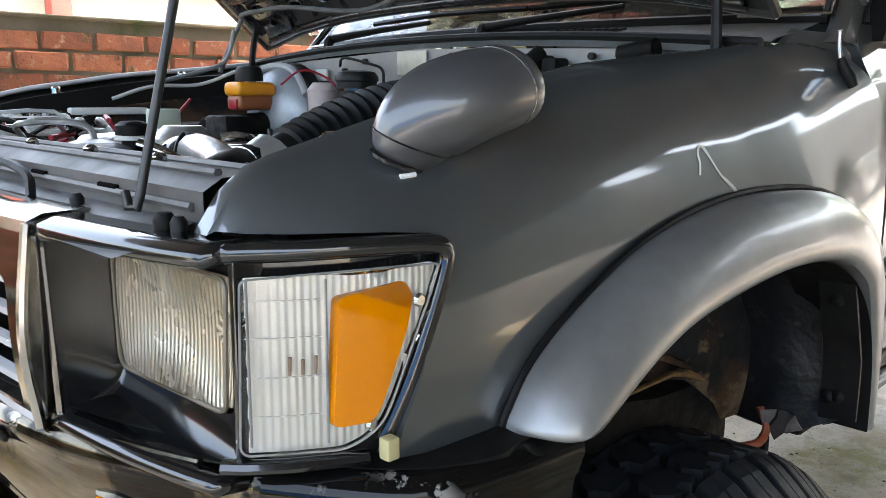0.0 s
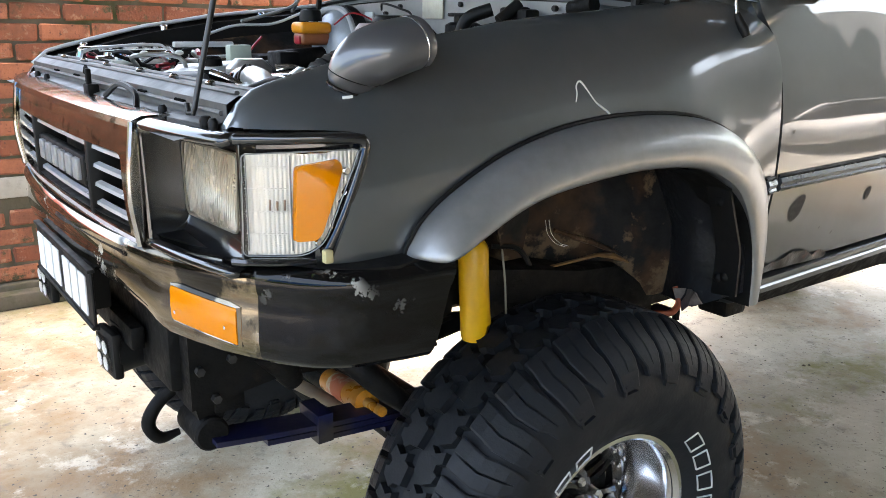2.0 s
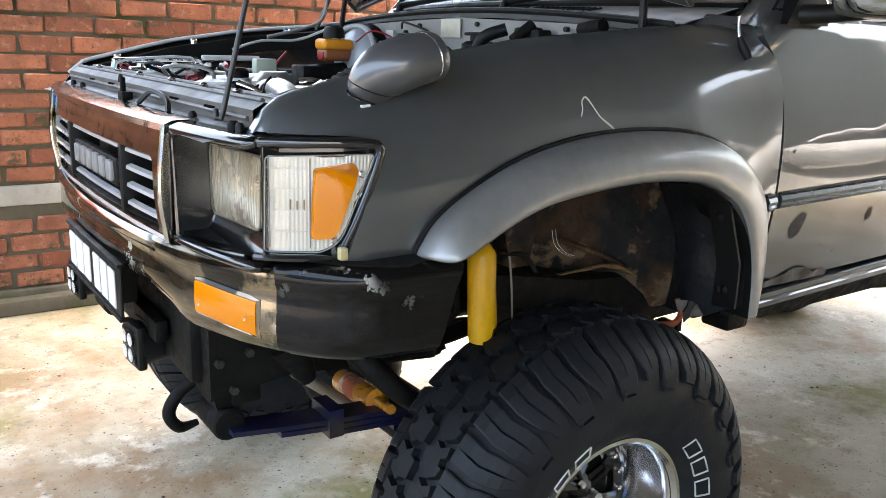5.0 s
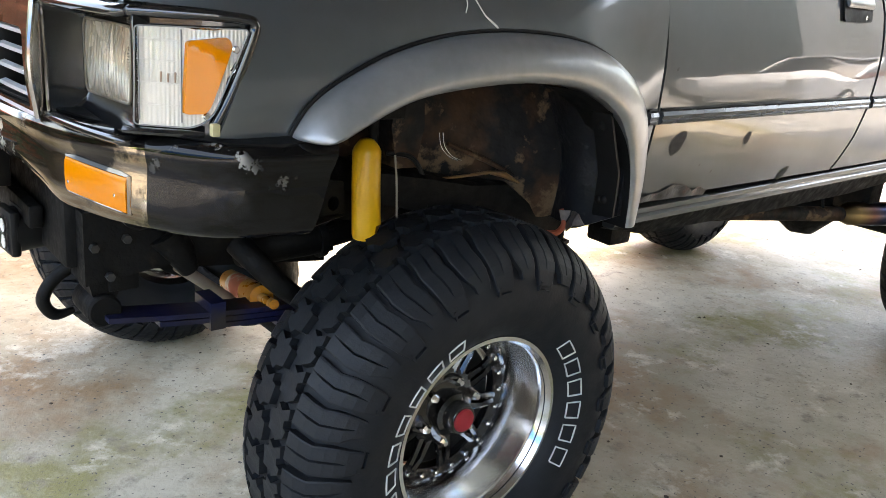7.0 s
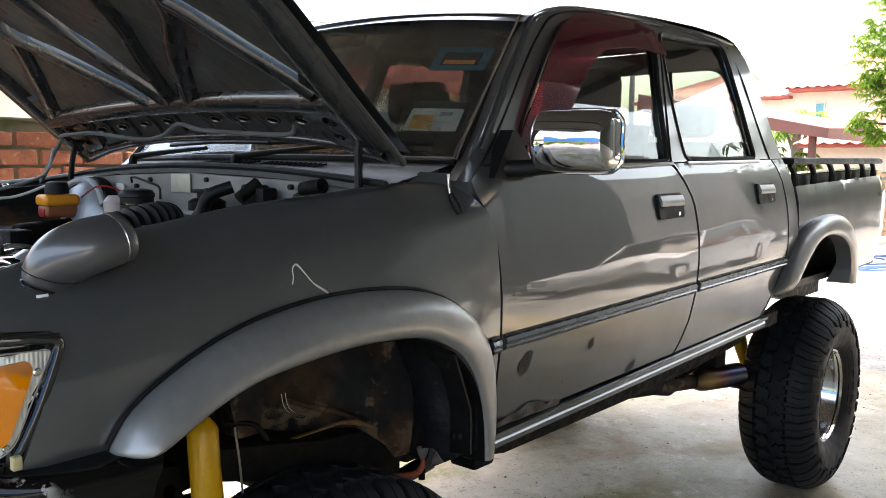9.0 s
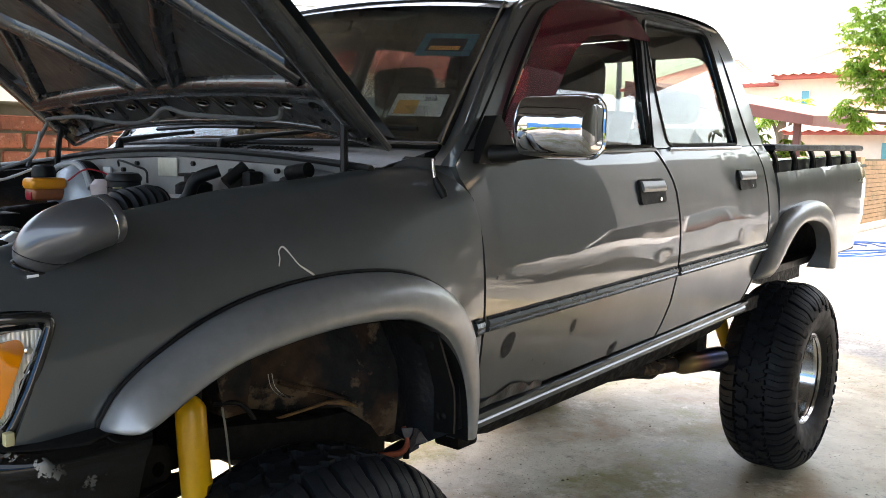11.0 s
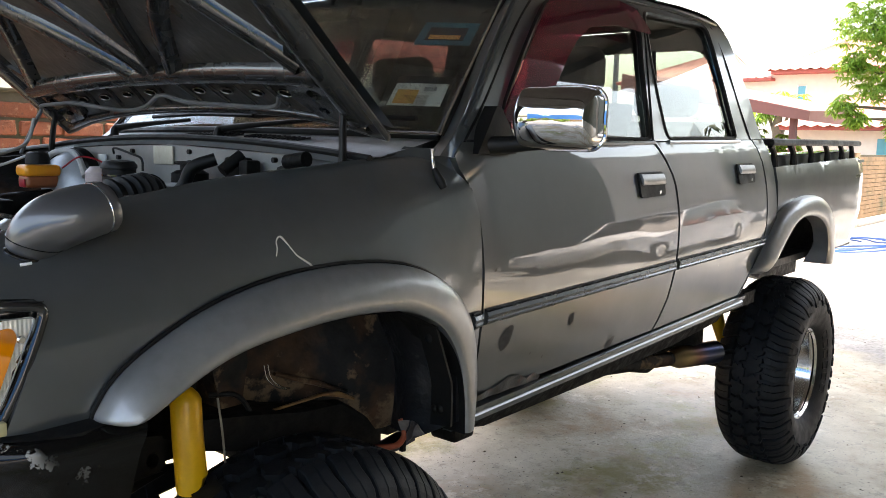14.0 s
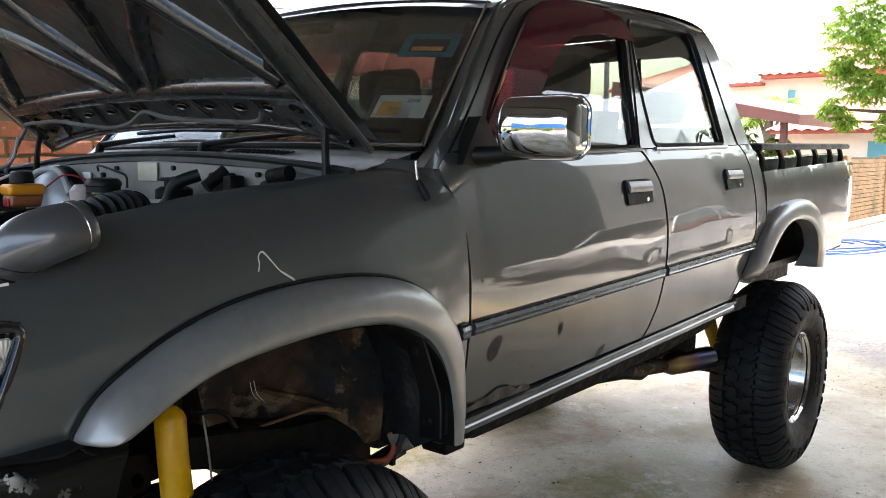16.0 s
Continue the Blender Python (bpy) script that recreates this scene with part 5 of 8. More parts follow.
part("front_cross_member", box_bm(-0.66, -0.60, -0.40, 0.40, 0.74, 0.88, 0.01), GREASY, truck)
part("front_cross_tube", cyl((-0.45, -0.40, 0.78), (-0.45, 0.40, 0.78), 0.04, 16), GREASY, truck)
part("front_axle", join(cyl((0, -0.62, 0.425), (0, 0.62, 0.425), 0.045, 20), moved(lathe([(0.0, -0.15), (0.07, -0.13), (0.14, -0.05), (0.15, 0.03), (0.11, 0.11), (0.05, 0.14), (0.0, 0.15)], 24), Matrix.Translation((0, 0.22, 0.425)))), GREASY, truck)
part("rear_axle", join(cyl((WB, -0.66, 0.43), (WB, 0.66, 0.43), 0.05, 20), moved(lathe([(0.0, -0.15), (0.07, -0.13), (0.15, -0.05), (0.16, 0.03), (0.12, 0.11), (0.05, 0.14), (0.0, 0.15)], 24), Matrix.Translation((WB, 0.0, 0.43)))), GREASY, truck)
part("track_bar", cyl((-0.435, -0.335, 0.695), (-0.24, -0.295, 0.535), 0.012, 12), surface("dusty_rod", (0.30, 0.25, 0.19), (0.20, 0.16, 0.12), rough=0.6, scale=20), truck)
GOLD = surface("golden_damper_paint", (0.50, 0.21, 0.022), (0.40, 0.15, 0.015), rough=0.25, coat=0.4, scale=8, dirt=(0.07, 0.03, 0.012), dirt_lo=0.6, dirt_hi=0.72)
part("steering_box", tube_rad([(-0.33, -0.37, 0.722), (-0.32, -0.37, 0.724), (-0.15, -0.39, 0.738), (-0.145, -0.39, 0.739), (-0.10, -0.395, 0.742), (-0.05, -0.40, 0.745)], [0.030, 0.038, 0.038, 0.030, 0.026, 0.02], 20), GREASY, truck, "greasy black steering box")
part("box_flange", tube_rad([(-0.160, -0.389, 0.737), (-0.145, -0.39, 0.739)], [0.046, 0.046], 16), GREASY, truck)
for a in range(5):
    part("flange_bolt", tube_rad([(-0.146, -0.39 + 0.037 * math.cos(a * 1.257), 0.739 + 0.037 * math.sin(a * 1.257)), (-0.132, -0.39 + 0.037 * math.cos(a * 1.257), 0.740 + 0.037 * math.sin(a * 1.257))], [0.007, 0.006], 6), GREASY, truck)
damper = part("steering_damper", join(tube_rad([(-0.272, -0.225, 0.602), (-0.2735, -0.235, 0.604), (-0.300, -0.43, 0.638)], [0.014, 0.025, 0.025], 20), cyl((-0.30, -0.43, 0.638), (-0.31, -0.50, 0.65), 0.010, 10)), GOLD, truck, "golden steering damper with worn label")
part("worn_label", tube_rad([(-0.279, -0.275, 0.6105), (-0.290, -0.355, 0.6245)], [0.0256, 0.0256], 20), surface("worn_label_paper", (0.55, 0.50, 0.42), (0.45, 0.12, 0.06), rough=0.6, scale=18, lo=0.45, hi=0.55), damper)
part("steering_arm", tube([(-0.36, -0.44, 0.765), (-0.34, -0.48, 0.735), (-0.30, -0.50, 0.690), (-0.26, -0.51, 0.655), (-0.20, -0.53, 0.60), (-0.06, -0.54, 0.54)], [0.026, 0.024, 0.022, 0.020, 0.020, 0.020], 12, smooth_n=4), GREASY, truck)
part("driveshaft", cyl((0.55, 0.02, 0.62), (2.70, 0.0, 0.46), 0.035, 16), GREASY, truck)
part("gearbox", join(box_bm(0.25, 0.95, -0.20, 0.20, 0.58, 0.82, 0.06, 3), box_bm(0.95, 1.35, -0.14, 0.16, 0.56, 0.76, 0.05, 3)), GREASY, truck)
part("oil_sump", box_bm(-0.45, 0.25, -0.18, 0.18, 0.66, 0.90, 0.05, 3), GREASY, truck)
part("fuel_tank", box_bm(1.55, 2.25, 0.02, 0.42, 0.58, 0.76, 0.04, 3), GREASY, truck)
BURNT, _nt, _p = nodes_of("burnt_exhaust_tip")
_tc = _nt.nodes.new("ShaderNodeTexCoord")
_sx = _nt.nodes.new("ShaderNodeSeparateXYZ")
_nt.links.new(_tc.outputs["Object"], _sx.inputs[0])
_rp = _nt.nodes.new("ShaderNodeValToRGB")
_mr = _nt.nodes.new("ShaderNodeMapRange")
_mr.inputs[1].default_value, _mr.inputs[2].default_value = 2.05, 2.36
_nt.links.new(_sx.outputs[0], _mr.inputs[0])
_nt.links.new(_mr.outputs[0], _rp.inputs[0])
_el = _rp.color_ramp.elements
_el[0].color, _el[1].color = (0.14, 0.10, 0.08, 1), (0.05, 0.06, 0.075, 1)
for _pos, _col in ((0.3, (0.32, 0.24, 0.12, 1)), (0.5, (0.16, 0.09, 0.08, 1)), (0.68, (0.05, 0.06, 0.12, 1))):
    _e = _el.new(_pos)
    _e.color = _col
_nt.links.new(_rp.outputs[0], _p.inputs["Base Color"])
_p.inputs["Metallic"].default_value, _p.inputs["Roughness"].default_value = 1.0, 0.32
exhaust = part("exhaust_pipe", tube([(1.45, -0.30, 0.60), (1.70, -0.36, 0.59), (2.05, -0.47, 0.58), (2.12, -0.49, 0.58)], 0.028, 14, smooth_n=4), RUSTY, truck, "rusty exhaust pipe with a blued steel tip")
part("tip", join(tube_rad([(2.10, -0.485, 0.58), (2.14, -0.50, 0.58), (2.36, -0.57, 0.575)], [0.03, 0.045, 0.047], 24)), BURNT, exhaust)
part("hanger", cyl((2.0, -0.46, 0.60), (2.0, -0.44, 0.72), 0.007, 8), GREASY, exhaust)
part("sump_guard", loft([[Vector((-0.60, y, 0.74)), Vector((-0.50, y, 0.70)), Vector((-0.30, y, 0.68)), Vector((-0.10, y, 0.66)), Vector((-0.10, y, 0.70)), Vector((-0.58, y, 0.80))] for y in (-0.34, 0.0, 0.34)], caps=True), GREASY, truck)
part("tie_rod", cyl((-0.16, -0.56, 0.47), (-0.16, 0.60, 0.47), 0.016, 12), GREASY, truck)

# ---- bonnet, engine bay ----
HOODBLACK = surface("bonnet_underside", (0.032, 0.031, 0.029), (0.050, 0.047, 0.041), rough=0.26, rough2=0.5, coat=0.35, scale=5, fine=0.3, dirt=(0.045, 0.040, 0.034), dirt_lo=0.66, dirt_hi=0.74, dirt_scale=60, bump_scale=40, bump_dist=0.003, spec=0.3)
_HD = [(0.0, 0.252, 1.424), (0.19, 0.107, 1.549), (0.27, 0.048, 1.603), (0.375, -0.030, 1.669), (0.41, -0.055, 1.691), (0.70, -0.288, 1.858), (0.92, -0.475, 1.965), (0.98, -0.535, 1.975)]


def hood_at(s, y, off=0.0):
    """A point of the open bonnet: s metres from its rear edge, y across, off towards its underside."""
    s += 0.042 * (1 - (abs(y) / 0.64) ** 4) * max(0.0, 1 - s / 0.16) if abs(y) < 0.64 else 0.0
    x = interp(s, [(a, b) for a, b, c in _HD])
    z = interp(s, [(a, c) for a, b, c in _HD])
    crown = (0.030 + 0.024 * max(0.0, 1 - s / 0.3)) * (1 - (y / 0.66) ** 2)
    return Vector((x - 0.68 * off + crown * 0.62, y, z - 0.73 * off + crown * 0.66))


RIBBLACK = surface("bonnet_rib_black", (0.012, 0.012, 0.0118), (0.020, 0.0195, 0.018), rough=0.16, rough2=0.34, coat=0.6, scale=7, fine=0.0, dirt=(0.05, 0.046, 0.042), dirt_lo=0.64, dirt_hi=0.78, dirt_scale=16, bump_scale=26, bump_dist=0.0015, spec=0.5)
# near-black solid faces carry the shade inside holes and slots
VOID = surface("hole_dark", (0.002, 0.002, 0.002), rough=0.9, spec=0.05, bump_dist=0)
hood = new("bonnet")
hood.parent = truck
hood["label"] = "open bonnet with pressed black underside"
_ss = [0.0, 0.02, 0.06, 0.12, 0.2, 0.3, 0.4, 0.5, 0.6, 0.7, 0.8, 0.88, 0.94, 0.98]
_ys = [(-0.66 + 1.32 * k / 28) for k in range(29)]
_top = [[hood_at(s, y, -0.028) for y in _ys] for s in _ss]
part("outer_skin", loft(_top, closed=False), PAINT, hood)
_bot = [[hood_at(s, y, 0.0) for y in _ys] for s in _ss]
part("inner_skin", loft(_bot, closed=False), HOODBLACK, hood)
_rim = [hood_at(s, -0.66) for s in _ss] + [hood_at(0.98, y) for y in _ys] + [hood_at(s, 0.66) for s in reversed(_ss)] + [hood_at(0.0, y) for y in reversed(_ys)]
part("folded_edge", tube(_rim + [_rim[0]], 0.007, 8, caps=False), HOODBLACK, hood)


def rib(pts, w, h=0.022):
    """A pressed rib on the underside, with sloped flanks."""
    P = [Vector((a, b, 0)) for a, b in pts]
    P = curve_pts(P, 5)
    rings = []
    for i, p in enumerate(P):
        d = (P[min(i + 1, len(P) - 1)] - P[max(i - 1, 0)]).normalized()
        n = Vector((-d.y, d.x, 0))
        rings.append([hood_at(*(p + n * o * w)[:2], q) for o, q in ((-1.0, -0.004), (-0.82, h * 0.35), (-0.55, h * 0.8), (-0.2, h), (0.2, h), (0.55, h * 0.8), (0.82, h * 0.35), (1.0, -0.004))])
    return loft(rings, closed=True, caps=True)


for pts, w in (([(0.172, -0.60), (0.172, 0.0), (0.172, 0.60)], 0.032), ([(0.05, -0.62), (0.5, -0.62), (0.95, -0.60)], 0.045), ([(0.05, 0.62), (0.5, 0.62), (0.95, 0.60)], 0.045), ([(0.90, -0.6), (0.91, 0.0), (0.90, 0.6)], 0.05)):
    part("frame_rib", rib(pts, w, 0.026), RIBBLACK, hood)
part("rear_flange", rib([(0.016, -0.62), (0.016, 0.0), (0.016, 0.62)], 0.014, 0.012), RIBBLACK, hood)
for s in (1, -1):
    part("diagonal_rib", rib([(0.175, s * -0.08), (0.33, s * -0.215), (0.47, s * -0.35), (0.62, s * -0.33), (0.90, s * -0.20)], 0.030), RIBBLACK, hood)
    part("diagonal_rib", rib([(0.195, s * -0.56), (0.34, s * -0.44), (0.46, s * -0.35)], 0.030), RIBBLACK, hood)
    part("diagonal_rib", rib([(0.175, s * -0.01), (0.34, s * -0.075), (0.50, s * -0.135), (0.90, s * -0.16)], 0.024), RIBBLACK, hood)
    # a plate over each hinge, pressed creases and holes along the rear edge
    part("hinge_plate", sheet([(0.03, s * 0.50), (0.03, s * 0.60), (0.20, s * 0.60), (0.27, s * 0.585), (0.16, s * 0.48), (0.10, s * 0.46)], lambda a, b: hood_at(a, b, 0.013), 0.03, holes=([(0.12 + 0.016 * math.cos(t), s * 0.545 + 0.022 * math.sin(t)) for t in np.linspace(0, 5.8, 12)], [(0.066 + 0.011 * math.cos(t), s * 0.535 + 0.016 * math.sin(t)) for t in np.linspace(0, 5.8, 12)]), depth=0.012, inward=(0.6, 0, 0.7)), RIBBLACK, hood)
    for b in (0.05, 0.16, 0.27, 0.38, 0.46):
        part("crease", rib([(0.045, s * (b + 0.02)), (0.085, s * (b + 0.01)), (0.135, s * b)], 0.006, 0.008), RIBBLACK, hood)
    for a, b in ((0.100, 0.43), (0.095, 0.325), (0.098, 0.215), (0.10, 0.105)):
        ring = [hood_at(a + 0.013 * math.cos(t), s * b + 0.022 * math.sin(t), 0.003) for t in np.linspace(0, 2 * math.pi, 17)]
        part("hole_rim", tube(ring, 0.0028, 6, caps=False), RIBBLACK, hood)
        part("pressed_hole", mesh_bm([p for p in ring[:-1]], [tuple(range(16))]), VOID, hood, smooth=0)
    # hinge arm
    part("hinge_arm", tube([(0.172, s * 0.612, 1.335), (0.172, s * 0.612, 1.37), (0.178, s * 0.605, 1.44), (0.182, s * 0.60, 1.475), (0.160, s * 0.595, 1.52)], [0.012, 0.012, 0.011, 0.012, 0.012], 8, smooth_n=4, flat=0.7), BLACK, hood)
part("washer_hose", tube([(0.08, 0.60, 1.36), (0.11, 0.605, 1.42), (0.14, 0.60, 1.48), hood_at(0.13, 0.585, 0.03), hood_at(0.13, 0.50, 0.035), hood_at(0.125, 0.40, 0.04), hood_at(0.075, 0.22, 0.045), hood_at(0.085, 0.10, 0.045), hood_at(0.125, 0.0, 0.035), hood_at(0.10, -0.08, 0.04), hood_at(0.085, -0.25, 0.04), hood_at(0.085, -0.40, 0.035), hood_at(0.11, -0.43, 0.02)], 0.0055, 8, smooth_n=6), surface("dusty_washer_hose", (0.10, 0.10, 0.10), (0.06, 0.06, 0.06), rough=0.45), truck)
part("wire_loop", tube([(-0.10, 0.55, 1.335), (0.05, 0.58, 1.37), (0.10, 0.595, 1.40), (0.12, 0.60, 1.46)], 0.005, 6, smooth_n=5), surface("grey_sleeve", (0.25, 0.25, 0.24), rough=0.6), truck)
part("prop_rod", tube([(-0.640, -0.515, 1.228), (-0.641, -0.522, 1.216), (-0.638, -0.532, 1.216), (-0.635, -0.532, 1.226), (-0.59, -0.521, 1.388), (-0.44, -0.490, 1.93)], 0.0042, 10), surface("prop_rod_steel", (0.05, 0.05, 0.05), rough=0.35, metal=0.7), truck)

# firewall, cowl and inner wings
# body colour lightened to carry the cowl's sky sheen, with random dust
COWLPAINT = surface("lightened_dusty_cowl_paint", (0.14, 0.14, 0.136), (0.11, 0.111, 0.11), rough=0.34, rough2=0.5, metal=0.15, coat=0.4, scale=6, fine=0.15, dirt=(0.22, 0.21, 0.19), dirt_lo=0.60, dirt_hi=0.80, dirt_scale=18, bump_dist=0)
part("firewall", sheet([(-0.42, 0.85), (-0.42, 1.12), (-0.58, 1.22), (-0.66, 1.24), (-0.66, 1.37), (-0.45, 1.383), (0.0, 1.398), (0.45, 1.383), (0.66, 1.37), (0.66, 1.24), (0.58, 1.22), (0.42, 1.12), (0.42, 0.85)], lambda y, z: Vector((0.175 + 0.02 * (y / 0.6) ** 2, y, z)), 0.06, depth=0.02, inward=(1, 0, 0)), BAYGREY, truck)
COWL = []
for k in range(27):
    y = -0.665 + 1.33 * k / 26
    g = 1 - (y / 0.665) ** 2
    COWL.append([Vector((0.178, y, 1.366 + 0.032 * g)), Vector((0.195, y, 1.378 + 0.034 * g)), Vector((0.21, y, 1.386 + 0.030 * g)), Vector((0.225, y, 1.385 + 0.030 * g)), Vector((0.245, y, 1.392 + 0.026 * g)), Vector((0.30 + 0.02 * (1 - g), y, 1.406 + 0.022 * g)), Vector((0.325 + 0.08 * (1 - g), y, 1.426 + 0.010 * g))])
part("cowl", loft(COWL, closed=False), COWLPAINT, truck)
part("cowl_seal", tube([c[1] + Vector((0, 0, 0.004)) for c in COWL], 0.008, 8), BLACK, truck)
for c in np.linspace(-0.375, 0.06, 26):
    if -0.17 < c < -0.145:
        continue
    y = c
    g = 1 - (y / 0.665) ** 2
    a, b = Vector((0.262, y + 0.006, 1.3995 + 0.024 * g)), Vector((0.292, y - 0.006, 1.4065 + 0.0225 * g))
    part("cowl_vent_slot", tube([a, b], 0.0035, 6, flat=0.6), BLACK, truck)
for s in (1, -1):
    fl = (lambda b: b) if s > 0 else mirrored
    part("wing_gutter", fl(loft([[Vector((x, -0.642, interp(x, FENDER_TOP) - 0.002)), Vector((x, -0.625, interp(x, FENDER_TOP) - 0.012)), Vector((x, -0.600, interp(x, FENDER_TOP) - 0.014)), Vector((x, -0.597, interp(x, FENDER_TOP) - 0.06))] for x in np.linspace(-0.585, 0.18, 18)], closed=False)), BAYGREY if s > 0 else BLACK, truck)
    part("bay_side", fl(loft([[Vector((x, -0.597, interp(x, FENDER_TOP) - 0.06)), Vector((x, -0.50, interp(x, FENDER_TOP) - 0.13)), Vector((x, -0.43, 0.98)), Vector((x, -0.42, 0.86))] for x in np.linspace(-0.54, 0.16, 18)], closed=False)), RUSTY, truck)
    for bx in (-0.292, -0.010, -0.5):
        part("wing_bolt", fl(tube_rad([(bx, -0.618, interp(bx, FENDER_TOP) - 0.014), (bx, -0.618, interp(bx, FENDER_TOP) - 0.004), (bx, -0.618, interp(bx, FENDER_TOP))], [0.011, 0.011, 0.006], 10)), BRIGHT, truck)
# radiator support
SUPPORT = surface("dusty_dark_support_paint", (0.10, 0.098, 0.094), (0.07, 0.068, 0.065), rough=0.4, rough2=0.6, scale=6, dirt=(0.16, 0.15, 0.13), dirt_lo=0.55, dirt_hi=0.75, dirt_scale=9)
part("radiator_support", loft([[Vector((-0.622, y, 1.19)), Vector((-0.622, y, 1.235)), Vector((-0.605, y, 1.245)), Vector((-0.555, y, 1.248)), Vector((-0.548, y, 1.235)), Vector((-0.545, y, 1.19))] for y in np.linspace(-0.615, 0.615, 16)], closed=False), SUPPORT, truck)
part("lower_shelf", loft([[Vector((-0.69, y, 1.19)), Vector((-0.66, y, 1.195)), Vector((-0.64, y, 1.205)), Vector((-0.622, y, 1.21))] for y in np.linspace(-0.60, 0.60, 16)], closed=False), SUPPORT, truck)
part("radiator", box_bm(-0.545, -0.49, -0.36, 0.36, 0.85, 1.23, 0.006), BLACK, truck)
part("bonnet_catch", join(box_bm(-0.652, -0.630, -0.018, 0.018, 1.195, 1.222, 0.004), box_bm(-0.650, -0.640, -0.006, 0.006, 1.20, 1.25, 0.003), tube([(-0.645, 0.0, 1.245), (-0.645, 0.012, 1.252), (-0.645, 0.02, 1.240)], 0.004, 6)), GREASY, truck)
part("catch_cable", tube([(-0.65, -0.13, 1.21), (-0.645, -0.20, 1.235), (-0.64, -0.27, 1.225), (-0.65, -0.31, 1.205)], 0.005, 6, smooth_n=5), BLACK, truck)
for yb in (-0.605, -0.40, 0.40, 0.50):
    part("bump_stop", tube_rad([(-0.638, yb, 1.195), (-0.638, yb, 1.212), (-0.638, yb, 1.217)], [0.006, 0.007, 0.004], 10), BLACK, truck)
part("lamp_bracket", tube_rad([(-0.640, -0.585, 1.20), (-0.640, -0.585, 1.212), (-0.640, -0.585, 1.218)], [0.008, 0.009, 0.006], 10), GREASY, truck)

# engine and its fittings
DULLALLOY = surface("dull_cast_alloy", (0.60, 0.60, 0.58), (0.42, 0.42, 0.40), rough=0.3, metal=0.8, scale=14, dirt=(0.06, 0.05, 0.04), dirt_lo=0.58, dirt_hi=0.7, bump_scale=70, bump_dist=0.002)
part("engine_block", box_bm(-0.42, 0.12, -0.16, 0.16, 0.85, 1.11, 0.03, 2), GREASY, truck)
part("rocker_cover", box_bm(-0.40, 0.05, -0.09, 0.10, 1.10, 1.19, 0.03, 3), DULLALLOY, truck)
part("fan_shroud", moved(lathe([(0.20, -0.03), (0.22, -0.03), (0.22, 0.03), (0.20, 0.03)], 32, "x"), Matrix.Translation((-0.46, 0.0, 1.02))), BLACK, truck)
part("air_filter_drum", join(tube_rad([(-0.42, 0.16, 1.15), (-0.41, 0.16, 1.15), (-0.25, 0.14, 1.16), (-0.24, 0.14, 1.16)], [0.085, 0.095, 0.095, 0.085], 28)), DULLALLOY, truck, "dull silver air filter drum")
part("alternator", tube_rad([(-0.36, -0.22, 1.12), (-0.35, -0.22, 1.12), (-0.24, -0.22, 1.12), (-0.22, -0.22, 1.12)], [0.05, 0.07, 0.07, 0.05], 20), DULLALLOY, truck)
part("coolant_neck", join(tube([(-0.32, -0.02, 1.20), (-0.36, -0.10, 1.23), (-0.38, -0.20, 1.225), (-0.40, -0.30, 1.20)], 0.024, 12, smooth_n=5), tube_rad([(-0.30, 0.05, 1.15), (-0.30, 0.05, 1.24), (-0.30, 0.05, 1.26)], [0.05, 0.05, 0.03], 18)), DULLALLOY, truck)
part("top_hose", tube([(-0.30, -0.10, 1.19), (-0.36, -0.22, 1.215), (-0.44, -0.30, 1.21), (-0.52, -0.33, 1.19)], 0.026, 12, smooth_n=6), BLACK, truck)
for a, b in (((-0.33, -0.17, 1.207), (-0.345, -0.19, 1.212)), ((-0.47, -0.315, 1.204), (-0.485, -0.32, 1.20))):
    part("hose_clamp", tube([a, b], 0.029, 14), BRIGHT, truck)
part("intake_cover", box_bm(-0.36, -0.20, -0.20, -0.08, 1.16, 1.24, 0.03, 3), GLOSSBLACK, truck)
# ribbed intake hose
_ax = curve_pts([(-0.262, -0.165, 1.212), (-0.20, -0.16, 1.240), (-0.12, -0.155, 1.268), (-0.03, -0.145, 1.289), (0.05, -0.105, 1.293), (0.09, -0.02, 1.277)], 16)
part("intake_hose", tube(_ax, [0.037 + (0.006 if (i // 2) % 2 else -0.004) * (1 if 6 < i < 62 else 0) for i in range(len(_ax))], 20), BLACK, truck, "ribbed black rubber intake hose")
part("hose_clip", tube([_ax[64], _ax[66]], 0.040, 20), GREASY, truck)
part("intake_elbow", tube([(-0.262, -0.16, 1.215), (-0.30, -0.165, 1.19), (-0.31, -0.16, 1.14)], [0.045, 0.045, 0.04], 14, smooth_n=5), DULLALLOY, truck)
# brake booster, master cylinder and clutch reservoir
part("brake_booster", moved(lathe([(0.0, -0.075), (0.05, -0.07), (0.10, -0.045), (0.115, -0.02), (0.12, 0.0), (0.115, 0.03), (0.0, 0.035)], 36, "x"), Matrix.Translation((0.135, 0.405, 1.255))), surface("booster_paint", (0.30, 0.32, 0.34), rough=0.35, metal=0.4), truck)
part("booster_rim", moved(lathe([(0.117, -0.012), (0.126, -0.008), (0.126, 0.02), (0.117, 0.024)], 36, "x"), Matrix.Translation((0.135, 0.405, 1.255))), BLACK, truck)
FLUID = surface("amber_reservoir_plastic", (0.85, 0.34, 0.02), (0.75, 0.26, 0.015), rough=0.35, scale=10, fine=0.1)
FLUIDLOW = surface("brown_fluid", (0.32, 0.10, 0.03), (0.24, 0.07, 0.03), rough=0.4, scale=10)
res = part("brake_reservoir", box_bm(-0.012, 0.074, 0.362, 0.418, 1.276, 1.310, 0.010, 3), FLUIDLOW, truck, "brake fluid reservoir with amber collar and black cap")
